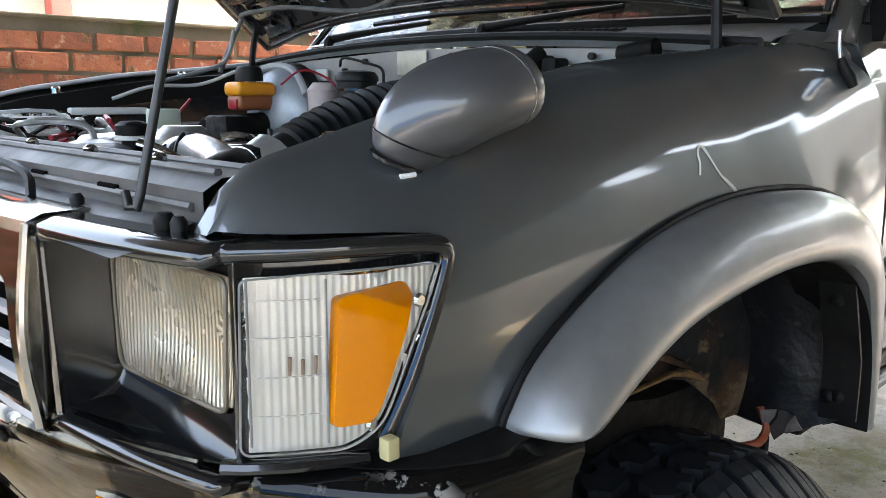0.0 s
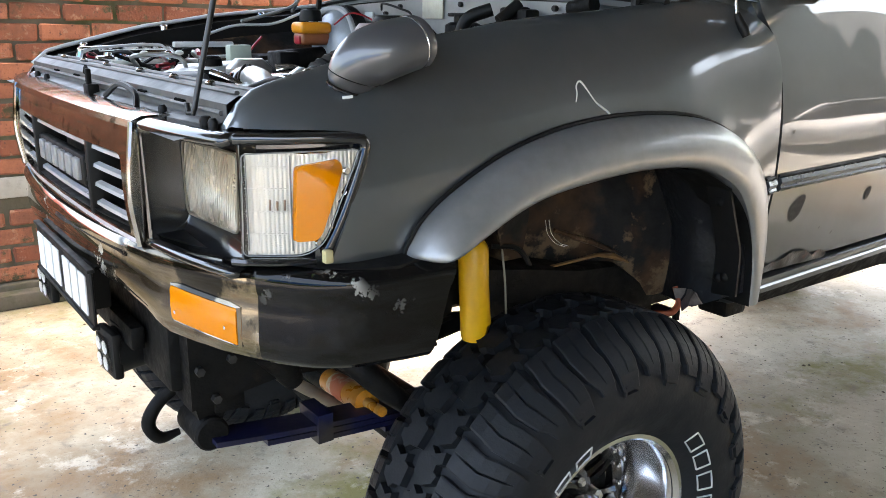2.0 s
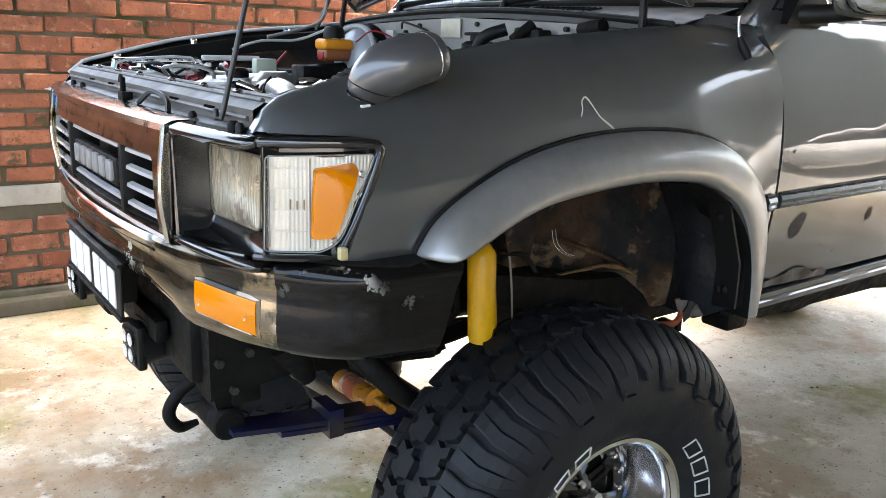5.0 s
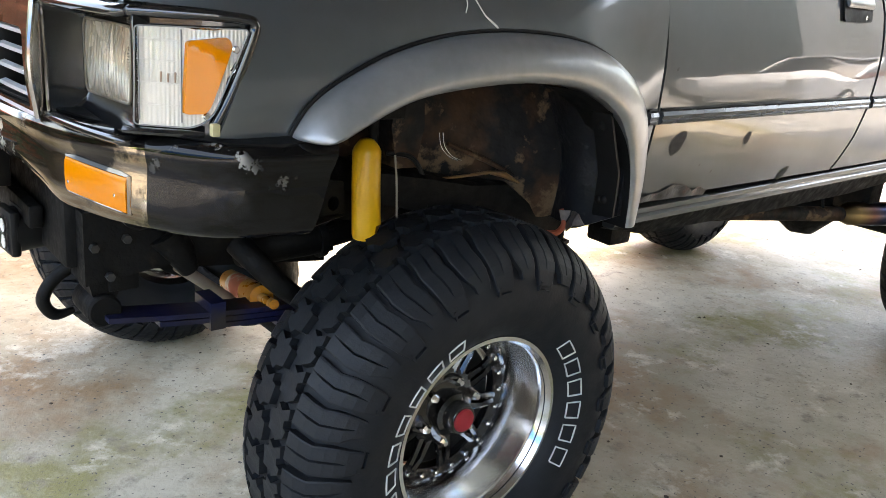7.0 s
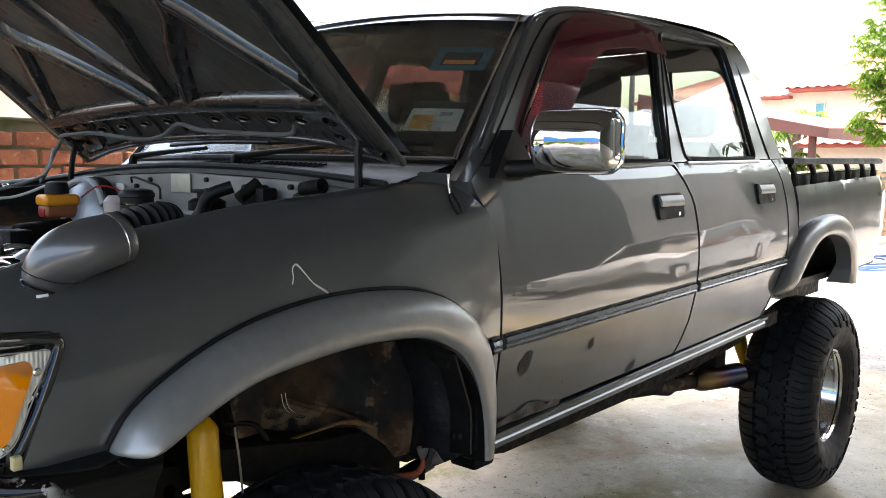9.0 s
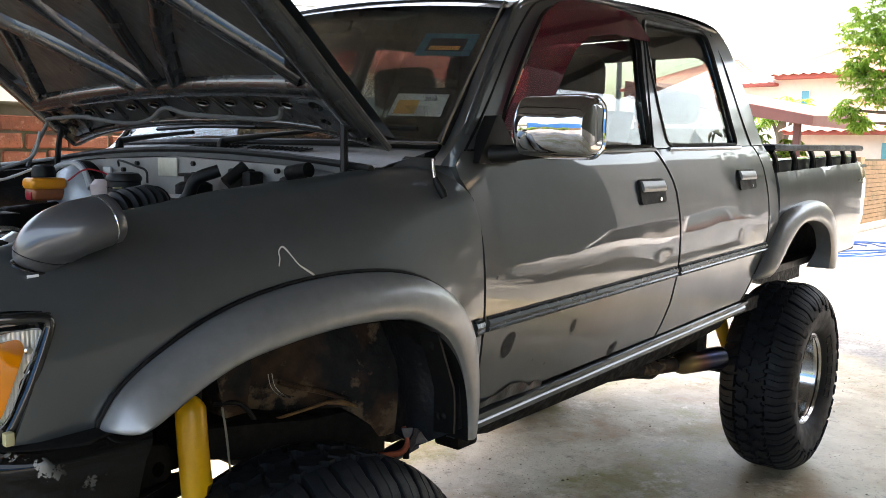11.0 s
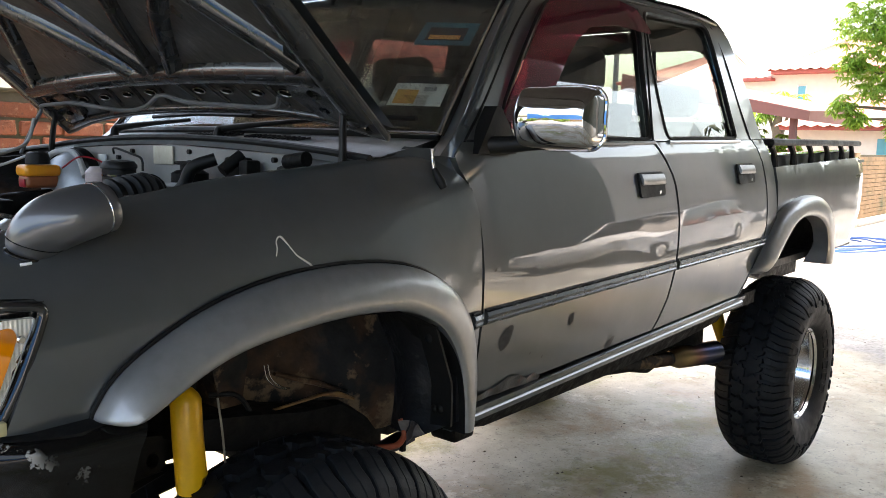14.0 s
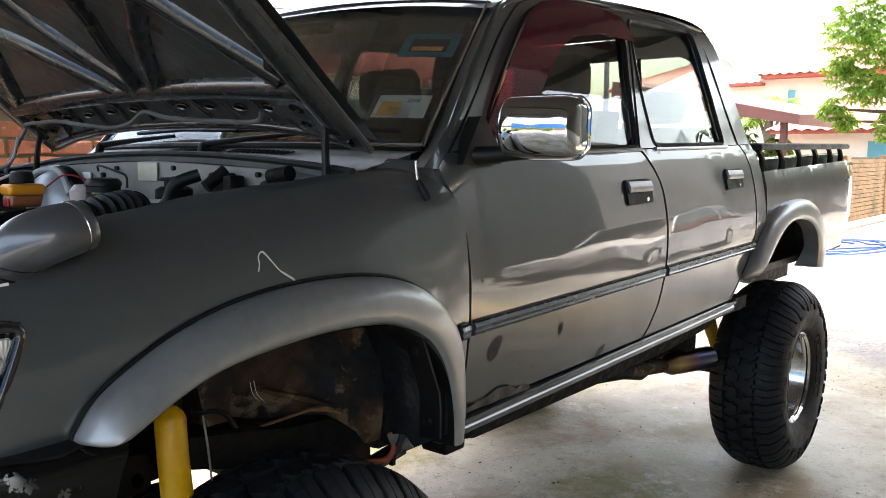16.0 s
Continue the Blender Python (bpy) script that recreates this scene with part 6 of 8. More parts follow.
part("collar", box_bm(-0.016, 0.078, 0.358, 0.422, 1.306, 1.336, 0.010, 3), FLUID, res)
part("cap", tube_rad([(0.03, 0.39, 1.338), (0.03, 0.39, 1.352), (0.03, 0.39, 1.366), (0.03, 0.39, 1.370)], [0.030, 0.030, 0.026, 0.018], 20), BLACK, res)
part("warning_label", box_bm(-0.016, -0.011, 0.37, 0.400, 1.279, 1.300, 0.002), RED, res)
part("master_cylinder", cyl((-0.08, 0.39, 1.235), (0.08, 0.395, 1.245), 0.028, 16, 0.004), GREASY, truck)
part("vacuum_hose", tube([(0.07, 0.47, 1.33), (0.10, 0.45, 1.365), (0.12, 0.40, 1.372), (0.11, 0.33, 1.355), (0.10, 0.28, 1.31)], 0.008, 8, smooth_n=6), surface("hose_grey", (0.3, 0.3, 0.3), rough=0.5), truck)
clutch = part("clutch_canister", tube_rad([(0.098, 0.105, 1.255), (0.098, 0.105, 1.335), (0.098, 0.105, 1.337), (0.098, 0.105, 1.345), (0.098, 0.105, 1.354), (0.098, 0.105, 1.357)], [0.040, 0.040, 0.043, 0.043, 0.036, 0.020], 24), BLACK, truck, "black plastic canister on the firewall")
part("band", tube_rad([(0.098, 0.105, 1.318), (0.098, 0.105, 1.322)], [0.0415, 0.0415], 24), GLOSSBLACK, clutch)
part("filter_bowl", tube_rad([(0.12, 0.25, 1.27), (0.12, 0.25, 1.32), (0.12, 0.25, 1.335)], [0.03, 0.032, 0.02], 16), surface("milky_plastic", (0.45, 0.36, 0.34), rough=0.4), truck)
part("pedal_pump", join(tube_rad([(0.12, -0.165, 1.315), (0.12, -0.165, 1.335), (0.12, -0.165, 1.342)], [0.042, 0.042, 0.03], 20), tube_rad([(0.12, -0.165, 1.342), (0.12, -0.165, 1.356)], [0.022, 0.022], 14), box_bm(0.10, 0.14, -0.20, -0.13, 1.354, 1.362, 0.003)), GREASY, truck)
part("solenoid", join(box_bm(0.15, 0.172, -0.33, -0.25, 1.325, 1.375, 0.006), cyl((0.155, -0.31, 1.38), (0.11, -0.30, 1.345), 0.014, 12), box_bm(0.13, 0.17, -0.36, -0.33, 1.30, 1.37, 0.006)), GREASY, truck)
part("solenoid_hose", tube([(0.13, -0.25, 1.37), (0.09, -0.22, 1.35), (0.08, -0.20, 1.31), (0.05, -0.18, 1.27)], 0.015, 10, smooth_n=5), BLACK, truck)
part("wiper_motor", join(box_bm(0.14, 0.172, -0.55, -0.44, 1.325, 1.362, 0.01, 2), cyl((0.15, -0.47, 1.37), (0.15, -0.53, 1.378), 0.016, 12)), GREASY, truck)
part("maker_plate", box_bm(0.168, 0.172, -0.020, 0.065, 1.349, 1.394, 0.001), surface("aged_plate", (0.42, 0.40, 0.33), (0.33, 0.31, 0.25), rough=0.45, metal=0.3, scale=30), truck)
part("small_plate", box_bm(0.168, 0.174, 0.30, 0.34, 1.340, 1.365, 0.001), surface("faded_label", (0.5, 0.5, 0.47), rough=0.6), truck)
for yb, zb in ((-0.085, 1.382), (-0.085, 1.356), (0.17, 1.378), (-0.40, 1.372), (0.24, 1.36)):
    part("grommet", cyl((0.178, yb, zb), (0.168, yb, zb), 0.006, 8), BLACK, truck)
part("loom", tube([(0.15, 0.30, 1.30), (0.155, 0.1, 1.285), (0.15, -0.10, 1.285), (0.15, -0.35, 1.29), (0.16, -0.58, 1.31)], 0.013, 8, smooth_n=6), BLACK, truck)
part("firewall_seam", tube([(0.166, 0.60, 1.29), (0.160, 0.2, 1.297), (0.160, -0.2, 1.297), (0.17, -0.6, 1.29)], 0.008, 6, smooth_n=5), BAYGREY, truck)
part("thin_wire", tube([(0.16, 0.24, 1.37), (0.14, 0.20, 1.385), (0.14, 0.12, 1.372), (0.15, 0.09, 1.36), (0.15, 0.085, 1.33)], 0.003, 6, smooth_n=6), BLACK, truck)
# battery and relay clutter by the far wing
bat = part("battery", box_bm(-0.55, -0.33, 0.36, 0.54, 1.08, 1.235, 0.008), BLACK, truck, "black battery with clamped terminals")
part("hold_down_bar", tube([(-0.56, 0.45, 1.20), (-0.55, 0.45, 1.262), (-0.53, 0.45, 1.268), (-0.36, 0.45, 1.272), (-0.33, 0.45, 1.262), (-0.32, 0.45, 1.22)], 0.007, 8, smooth_n=3), BRIGHT, bat)
for bx in (-0.50, -0.38):
    part("terminal", join(tube_rad([(bx, 0.40, 1.235), (bx, 0.40, 1.262)], [0.012, 0.010], 10), box_bm(bx - 0.03, bx + 0.012, 0.385, 0.415, 1.24, 1.255, 0.004)), BRIGHT, bat)
rng = random.Random(5)
for k in range(16):
    x0, y0 = rng.uniform(-0.52, -0.24), rng.uniform(0.22, 0.50)
    p = [(x0, y0, 1.21 + rng.uniform(0, 0.03))]
    for j in range(3):
        p.append((p[-1][0] + rng.uniform(-0.06, 0.10), p[-1][1] + rng.uniform(-0.10, 0.08), 1.22 + rng.uniform(-0.02, 0.045)))
    part("wire", tube(p, rng.choice((0.003, 0.004, 0.005)), 6, smooth_n=5), (BLACK, BLACK, DULLALLOY, RED)[k % 4], truck)
for k in range(9):
    x0, y0, z0 = rng.uniform(-0.50, -0.15), rng.uniform(0.15, 0.50), 1.20 + rng.uniform(0, 0.03)
    part("connector", box_bm(x0, x0 + rng.uniform(0.02, 0.05), y0, y0 + rng.uniform(0.02, 0.04), z0 - 0.03, z0 + rng.uniform(0.015, 0.035), 0.005), (DULLALLOY, BLACK, BRIGHT)[k % 3], truck)
for k in range(10):
    x0, y0 = rng.uniform(-0.22, 0.08), rng.uniform(-0.05, 0.34)
    p = [(x0, y0, 1.17)]
    for j in range(3):
        p.append((p[-1][0] + rng.uniform(-0.08, 0.08), p[-1][1] + rng.uniform(-0.09, 0.09), 1.19 + rng.uniform(-0.02, 0.05)))
    part("pipe", tube(p, rng.choice((0.006, 0.009, 0.012)), 8, smooth_n=5), (BLACK, DULLALLOY, GREASY)[k % 3], truck)
part("relay_box", box_bm(-0.10, 0.0, 0.44, 0.56, 1.16, 1.25, 0.01), BLACK, truck)
# white bar painted in place of a glint on the far inner wing
part("light_strip", box_bm(-0.285, -0.12, 0.560, 0.585, 1.266, 1.281, 0.004), WHITE, truck)
part("black_box_bracket", box_bm(-0.24, -0.19, 0.02, 0.09, 1.16, 1.275, 0.006), GREASY, truck)
for k in range(5):
    part("bracket_nut", cyl((-0.21 + k * 0.05, 0.13 + 0.03 * (k % 2), 1.20), (-0.21 + k * 0.05, 0.13 + 0.03 * (k % 2), 1.215), 0.010, 6), BRIGHT, truck, smooth=0)
# pale strip paints the far wing lip's highlight; more fittings round the engine
EDGEGREY = surface("pale_highlight_and_strap_grey", (0.50, 0.50, 0.49), (0.40, 0.40, 0.39), rough=0.35, scale=10)
part("wing_lip", tube([(x, 0.640, interp(x, FENDER_TOP) + 0.002) for x in np.linspace(-0.62, 0.20, 24)], 0.0055, 8), EDGEGREY, truck)
for k in range(26):
    x0, y0 = rng.uniform(-0.50, 0.02), rng.uniform(-0.36, 0.52)
    z0 = 1.175 + rng.uniform(0, 0.035)
    kind = k % 4
    if kind == 0:
        part("fitting", tube_rad([(x0, y0, z0 - 0.03), (x0, y0, z0 + 0.015), (x0, y0, z0 + 0.022)], [0.014, 0.014, 0.008], 10), BRIGHT, truck)
    elif kind == 1:
        part("fitting", box_bm(x0, x0 + 0.03, y0, y0 + 0.022, z0 - 0.03, z0 + 0.02, 0.004), BLACK, truck)
    elif kind == 2:
        a = rng.uniform(0, 6.28)
        p = [(x0, y0, z0 - 0.02), (x0 + 0.03 * math.cos(a), y0 + 0.03 * math.sin(a), z0 + 0.03), (x0 + 0.08 * math.cos(a), y0 + 0.08 * math.sin(a), z0 + 0.025), (x0 + 0.12 * math.cos(a), y0 + 0.12 * math.sin(a), z0 - 0.02)]
        part("hose", tube(p, rng.choice((0.006, 0.009, 0.013)), 8, smooth_n=5), (BLACK, DULLALLOY)[k % 8 // 4], truck)
    else:
        part("hose_band", tube([(x0, y0, z0), (x0 + 0.012, y0 + 0.004, z0)], 0.016, 12), BRIGHT, truck)
# silver plenum beside the filter drum
CREAMCAST = surface("pale_cast_cover", (0.70, 0.69, 0.65), (0.58, 0.57, 0.53), rough=0.4, metal=0.1, scale=12, dirt=(0.20, 0.18, 0.15), dirt_lo=0.62, dirt_hi=0.74)
RUSTPIPE = surface("rusty_brown_pipe", (0.17, 0.085, 0.05), (0.09, 0.05, 0.035), rough=0.6, scale=30)


def dome(c, r, cut=0.0, n=28, m=10):
    """Upper part of a squashed ball with a flanged foot."""
    rings = [[Vector((c[0] + r[0] * 1.06 * math.cos(t), c[1] + r[1] * 1.06 * math.sin(t), c[2] + dz)) for t in (2 * math.pi * k / n for k in range(n))] for dz in (-0.02, 0.004)]
    for i in range(m):
        a = math.pi / 2 * i / (m - 1) * (1 - cut)
        rings.append([Vector((c[0] + r[0] * math.cos(a) * math.cos(t), c[1] + r[1] * math.cos(a) * math.sin(t), c[2] + 0.004 + r[2] * math.sin(a))) for t in (2 * math.pi * k / n for k in range(n))])
    return loft(rings, caps=True)


part("air_cleaner_cover", dome((-0.425, 0.10, 1.185), (0.075, 0.10, 0.052)), CREAMCAST, truck, "pale domed air cleaner cover")
part("ignition_cover", dome((-0.352, -0.06, 1.195), (0.048, 0.062, 0.052)), GLOSSBLACK, truck, "black domed plastic cover")
for t in (-0.6, 0.0, 0.6):
    part("cover_rib", tube([(-0.352 + 0.050 * math.cos(a) * math.cos(t - 1.9), -0.06 + 0.064 * math.cos(a) * math.sin(t - 1.9), 1.199 + 0.054 * math.sin(a)) for a in np.linspace(0.05, 1.45, 8)], 0.003, 6), BLACK, truck)
part("filler_cap", join(tube_rad([(-0.405, 0.0, 1.215), (-0.405, 0.0, 1.246), (-0.405, 0.0, 1.252)], [0.016, 0.016, 0.014], 18), tube_rad([(-0.405, 0.0, 1.250), (-0.405, 0.0, 1.264), (-0.405, 0.0, 1.270)], [0.024, 0.024, 0.016], 20)), GREASY, truck)
part("cap_collar", tube_rad([(-0.405, 0.0, 1.243), (-0.405, 0.0, 1.249)], [0.0255, 0.0255], 20), CREAMCAST, truck)
part("bypass_pipe", tube([(-0.455, -0.13, 1.243), (-0.435, -0.15, 1.234), (-0.415, -0.155, 1.222), (-0.395, -0.155, 1.216)], 0.0095, 12, smooth_n=5), BRIGHT, truck)
part("bypass_hose", tube([(-0.395, -0.155, 1.216), (-0.37, -0.155, 1.212), (-0.34, -0.15, 1.205), (-0.31, -0.14, 1.19)], 0.0105, 12, smooth_n=5), BLACK, truck)
for f in ((-0.397, -0.155, 1.2165), (-0.372, -0.155, 1.2125)):
    part("hose_clamp", join(tube([f, (f[0] + 0.008, f[1], f[2] - 0.002)], 0.0125, 14), box_bm(f[0], f[0] + 0.008, f[1] - 0.018, f[1] - 0.010, f[2] - 0.004, f[2] + 0.006, 0.001)), BRIGHT, truck)
part("relay_bracket", join(box_bm(-0.232, -0.190, 0.090, 0.096, 1.19, 1.252, 0.004), box_bm(-0.232, -0.190, 0.096, 0.125, 1.246, 1.252, 0.002), box_bm(-0.232, -0.226, 0.06, 0.09, 1.19, 1.245, 0.002)), BLACK, truck)
part("water_elbow", tube([(-0.255, 0.01, 1.236), (-0.232, 0.0, 1.240), (-0.205, 0.0, 1.232), (-0.185, 0.0, 1.212), (-0.18, 0.0, 1.19)], [0.014, 0.0115, 0.0115, 0.0115, 0.013], 14, smooth_n=5), BRIGHT, truck)
part("fuel_pipe", tube([(-0.28, -0.03, 1.212), (-0.23, -0.025, 1.205), (-0.18, -0.02, 1.203), (-0.15, 0.0, 1.19)], 0.010, 10, smooth_n=4), RUSTPIPE, truck)
part("relay", join(box_bm(-0.282, -0.228, 0.195, 0.225, 1.245, 1.284, 0.004), box_bm(-0.275, -0.235, 0.205, 0.215, 1.22, 1.246, 0.002)), surface("pale_green_relay", (0.40, 0.44, 0.36), (0.33, 0.37, 0.30), rough=0.5), truck)
part("battery_lid", box_bm(-0.50, -0.29, 0.37, 0.53, 1.232, 1.246, 0.006), CREAMCAST, bat)
part("battery_strap", loft([[Vector((x, y, z)), Vector((x, y + 0.02, z)), Vector((x, y + 0.02, z + 0.006)), Vector((x, y, z + 0.006))] for x, y, z in ((-0.56, 0.44, 1.20), (-0.545, 0.44, 1.258), (-0.52, 0.44, 1.268), (-0.40, 0.44, 1.276), (-0.36, 0.44, 1.274), (-0.32, 0.44, 1.250), (-0.28, 0.44, 1.20))], caps=True), EDGEGREY, bat)
for k, (x, y) in enumerate(((-0.47, 0.39), (-0.42, 0.385), (-0.36, 0.39), (-0.33, 0.40))):
    part("cable_clamp", join(tube_rad([(x, y, 1.245), (x, y, 1.262), (x, y, 1.266)], [0.011, 0.010, 0.005], 10), box_bm(x - 0.012, x + 0.022, y - 0.010, y + 0.010, 1.248, 1.256, 0.002)), (BRIGHT, CREAMCAST)[k % 2], bat)
for k, p in enumerate((((-0.15, 0.31, 1.30), (-0.19, 0.30, 1.26), (-0.20, 0.27, 1.22)), ((0.02, 0.42, 1.36), (-0.06, 0.44, 1.33), (-0.16, 0.45, 1.325), (-0.24, 0.46, 1.30)), ((0.05, 0.30, 1.33), (0.09, 0.28, 1.36), (0.14, 0.26, 1.345), (0.15, 0.22, 1.31)))):
    part("thin_wire", tube(p, (0.003, 0.004, 0.0025)[k], 6, smooth_n=6), (RED, EDGEGREY, RED)[k], truck)
for y0 in (-0.33, -0.27):
    part("radiator_bar", box_bm(-0.545, -0.50, y0, y0 + 0.30, 1.228, 1.236, 0.003), GREASY, truck)
for zz, xx in ((1.2475, -0.600), (1.2485, -0.565), (1.222, -0.6235)):
    part("pressed_line", tube([(xx, y, zz) for y in (-0.60, -0.2, 0.2, 0.60)], 0.004, 6), SUPPORT, truck)
for yb in (-0.46, -0.30, -0.12, 0.10, 0.28, 0.46):
    part("support_bolt", tube_rad([(-0.583, yb, 1.246), (-0.583, yb, 1.253), (-0.583, yb, 1.256)], [0.008, 0.008, 0.004], 8), BRIGHT, truck)
for yb in (-0.44, -0.26, 0.18, 0.36):
    part("support_slot", tube([(-0.6235, yb - 0.02, 1.226), (-0.6235, yb + 0.02, 1.226)], 0.0028, 10), VOID, truck)
# painted corner between wing, cowl and screen pillar
for s in (1, -1):
    fl = (lambda b: b) if s > 0 else mirrored
    part("cowl_corner", fl(loft([[Vector(a), Vector(b)] for a, b in (((0.27, -0.650, 1.384), (0.30, -0.660, 1.408)), ((0.33, -0.685, 1.384), (0.36, -0.690, 1.404)), ((0.385, -0.712, 1.366), (0.425, -0.708, 1.396)), ((0.408, -0.730, 1.322), (0.448, -0.728, 1.322)), ((0.422, -0.742, 1.26), (0.456, -0.742, 1.26)))], closed=False)), PAINT, truck)

# ---- fittings on the body ----
# teardrop indicator pod on the wing
SLATE = surface("slate_silver_paint", (0.10, 0.10, 0.105), (0.085, 0.085, 0.09), rough=0.34, metal=0.5, coat=0.7, scale=3, fine=0.1, bump_dist=0)
pod = new("wing_pod")
pod.parent = truck
pod["label"] = "teardrop-shaped grey mirror pod on a short foot"
# its body rises out of the foot and bends back, widening to the rear rim
_axis = curve_pts([(-0.466, -0.680, 1.2555), (-0.467, -0.682, 1.268), (-0.462, -0.687, 1.282), (-0.450, -0.693, 1.2945), (-0.433, -0.698, 1.303), (-0.412, -0.702, 1.3095), (-0.390, -0.703, 1.3145)], 4)
_up, _fore = Vector((0.24, -0.42, 1.0)).normalized(), Vector((1.0, 0.0, 0.30)).normalized()
_rings = []
for i, p in enumerate(_axis):
    f = i / (len(_axis) - 1)
    d = (_axis[min(i + 1, len(_axis) - 1)] - _axis[max(i - 1, 0)]).normalized()
    d = (_up * max(0.0, 1 - f * 2.6) + d * min(1.0, f * 2.6)).normalized()
    v = Vector((0, 1, 0))
    v = (v - d * v.dot(d)).normalized()
    u = v.cross(d).normalized()
    wv = 0.0205 + 0.030 * math.sin(min(1.0, f * 1.12) * math.pi / 2) ** 1.2
    wu = 0.0355 + 0.0035 * math.sin(f * math.pi) + 0.0015 * f
    _rings.append([p + u * (wu * math.cos(t)) + v * (wv * math.sin(t)) for t in (2 * math.pi * k / 36 for k in range(36))])
part("foot", loft(_rings[:6], caps=True), SLATE, pod)
part("shell", loft(_rings[5:], caps=True), SLATE, pod)
part("seam", tube(_rings[5] + [_rings[5][0]], 0.0009, 5, caps=False), GLOSSBLACK, pod)
_c = _axis[-1]
_r2 = [[_c + Vector((o, 0, 0.0012 * k)) + (p - _c) * sc for p in _rings[-1]] for k, (o, sc) in enumerate(((0.0, 1.0), (0.002, 1.012), (0.011, 0.995), (0.015, 0.93), (0.011, 0.84)))]
part("rear_rim", loft(_r2, caps=True), SLATE, pod)
part("rim_seam", tube(_rings[-1] + [_rings[-1][0]], 0.0010, 5, caps=False), ALLOY, pod)
_g = [_axis[0] + (p - _axis[0]) * 1.06 - _up * 0.002 for p in _rings[0]]
part("foot_gasket", tube(_g + [_g[0]], 0.0030, 6, caps=False), GLOSSBLACK, pod)
part("sealant", tube([(-0.494, -0.699, 1.2450), (-0.488, -0.7005, 1.2455), (-0.480, -0.702, 1.2463)], 0.0022, 6), WHITE, pod)

# antenna stub
ant = part("antenna_base", tube_rad([(0.332, -0.742, 1.325), (0.328, -0.737, 1.338), (0.322, -0.730, 1.354), (0.318, -0.727, 1.366)], [0.008, 0.010, 0.008, 0.005], 12), BLACK, truck)
part("stub", tube_rad([(0.318, -0.727, 1.360), (0.315, -0.725, 1.380), (0.314, -0.724, 1.396), (0.313, -0.724, 1.404)], [0.0035, 0.0035, 0.0028, 0.004], 10), ALLOY, ant)

# door mirror, chrome shell on a black foot
mir = new("door_mirror")
mir.parent = truck
mir["label"] = "large chrome door mirror on a black foot"
MIRRORCHROME = surface("door_mirror_chrome", (0.56, 0.56, 0.57), (0.50, 0.50, 0.51), rough=0.03, rough2=0.06, metal=1.0, fine=0, bump_dist=0)
_rings = []
for sc, xx in ((0.03, 0), (0.2, 0), (0.4, 0), (0.58, 0), (0.72, 0), (0.82, 0), (0.88, 0), (0.92, 0), (0.95, 0), (0.975, 0), (0.99, 0), (1.0, 0), (1.0, 0.03), (1.0, 0.05)):
    ring = []
    for k in range(48):
        t = 2 * math.pi * k / 48
        c, s_ = math.cos(t), math.sin(t)
        u, v = sc * math.copysign(abs(c) ** 0.42, c), sc * math.copysign(abs(s_) ** 0.42, s_)
        # flat across, gently bowed from top to bottom, with rounded corners
        x = 0.525 + 0.030 * v * v + 0.020 * max(abs(u), abs(v)) ** 18 + 0.012 * u * u - 0.033 * u
        ring.append(Vector((x + xx, -0.857 + 0.079 * u * (1 - (0.10 * max(0, v) if u > 0 else 0)), 1.476 + 0.068 * v)))
    _rings.append(ring)
part("shell", loft(_rings, caps=True), MIRRORCHROME, mir)
part("shell_rim", tube(_rings[-1] + [_rings[-1][0]], 0.005, 6, caps=False), MIRRORCHROME, mir)
part("mirror_glass", mesh_bm([p + Vector((-0.004, 0, 0)) for p in _rings[-1]], [tuple(range(48))]), BRIGHT, mir, smooth=0)
part("foot", join(tube([(0.50, -0.715, 1.415), (0.52, -0.745, 1.415), (0.55, -0.79, 1.420), (0.57, -0.83, 1.425)], [0.022, 0.020, 0.018, 0.018], 12, smooth_n=4), loft([[Vector((x, y, z)) for x, z in ((0.455, 1.395), (0.60, 1.395), (0.60, 1.425), (0.535, 1.50), (0.52, 1.50))] for y in (-0.735, -0.70)], caps=True)), BLACK, mir)
mir2 = copy_thing(mir, Matrix.Identity(4))
for o in mir2.children:
    o.data = o.data.copy()
    o.data.transform(Matrix.Scale(-1, 4, (0, 1, 0)))
    o.data.flip_normals()

# red tinted visor over the front door glass
VISOR, _nt, _p = nodes_of("red_tinted_acrylic")
_p.inputs["Base Color"].default_value = (0.36, 0.03, 0.08, 1)
_p.inputs["Transmission Weight"].default_value = 0.88
_p.inputs["Roughness"].default_value = 0.05
_vis = [(0.575, 1.470), (0.635, 1.545), (0.69, 1.612), (0.76, 1.69), (0.85, 1.775), (0.93, 1.815), (1.05, 1.840), (1.25, 1.852), (1.38, 1.835), (1.43, 1.78), (1.43, 1.762), (1.36, 1.762), (1.22, 1.764), (1.05, 1.738), (0.96, 1.692), (0.89, 1.635), (0.83, 1.575), (0.74, 1.47)]
for s in (1, -1):
    _bm = sheet(_vis, lambda x, z: upper_surface(x, z) + Vector((0, -0.016 - 0.012 * max(0, 1 - ((z - rake(x) - 1.72) / 0.2) ** 2), 0)), 0.03)
    bmesh.ops.solidify(_bm, geom=_bm.faces, thickness=0.003)
    part("wind_visor", _bm if s > 0 else mirrored(_bm), VISOR, truck, "red tinted wind visor over the door glass")

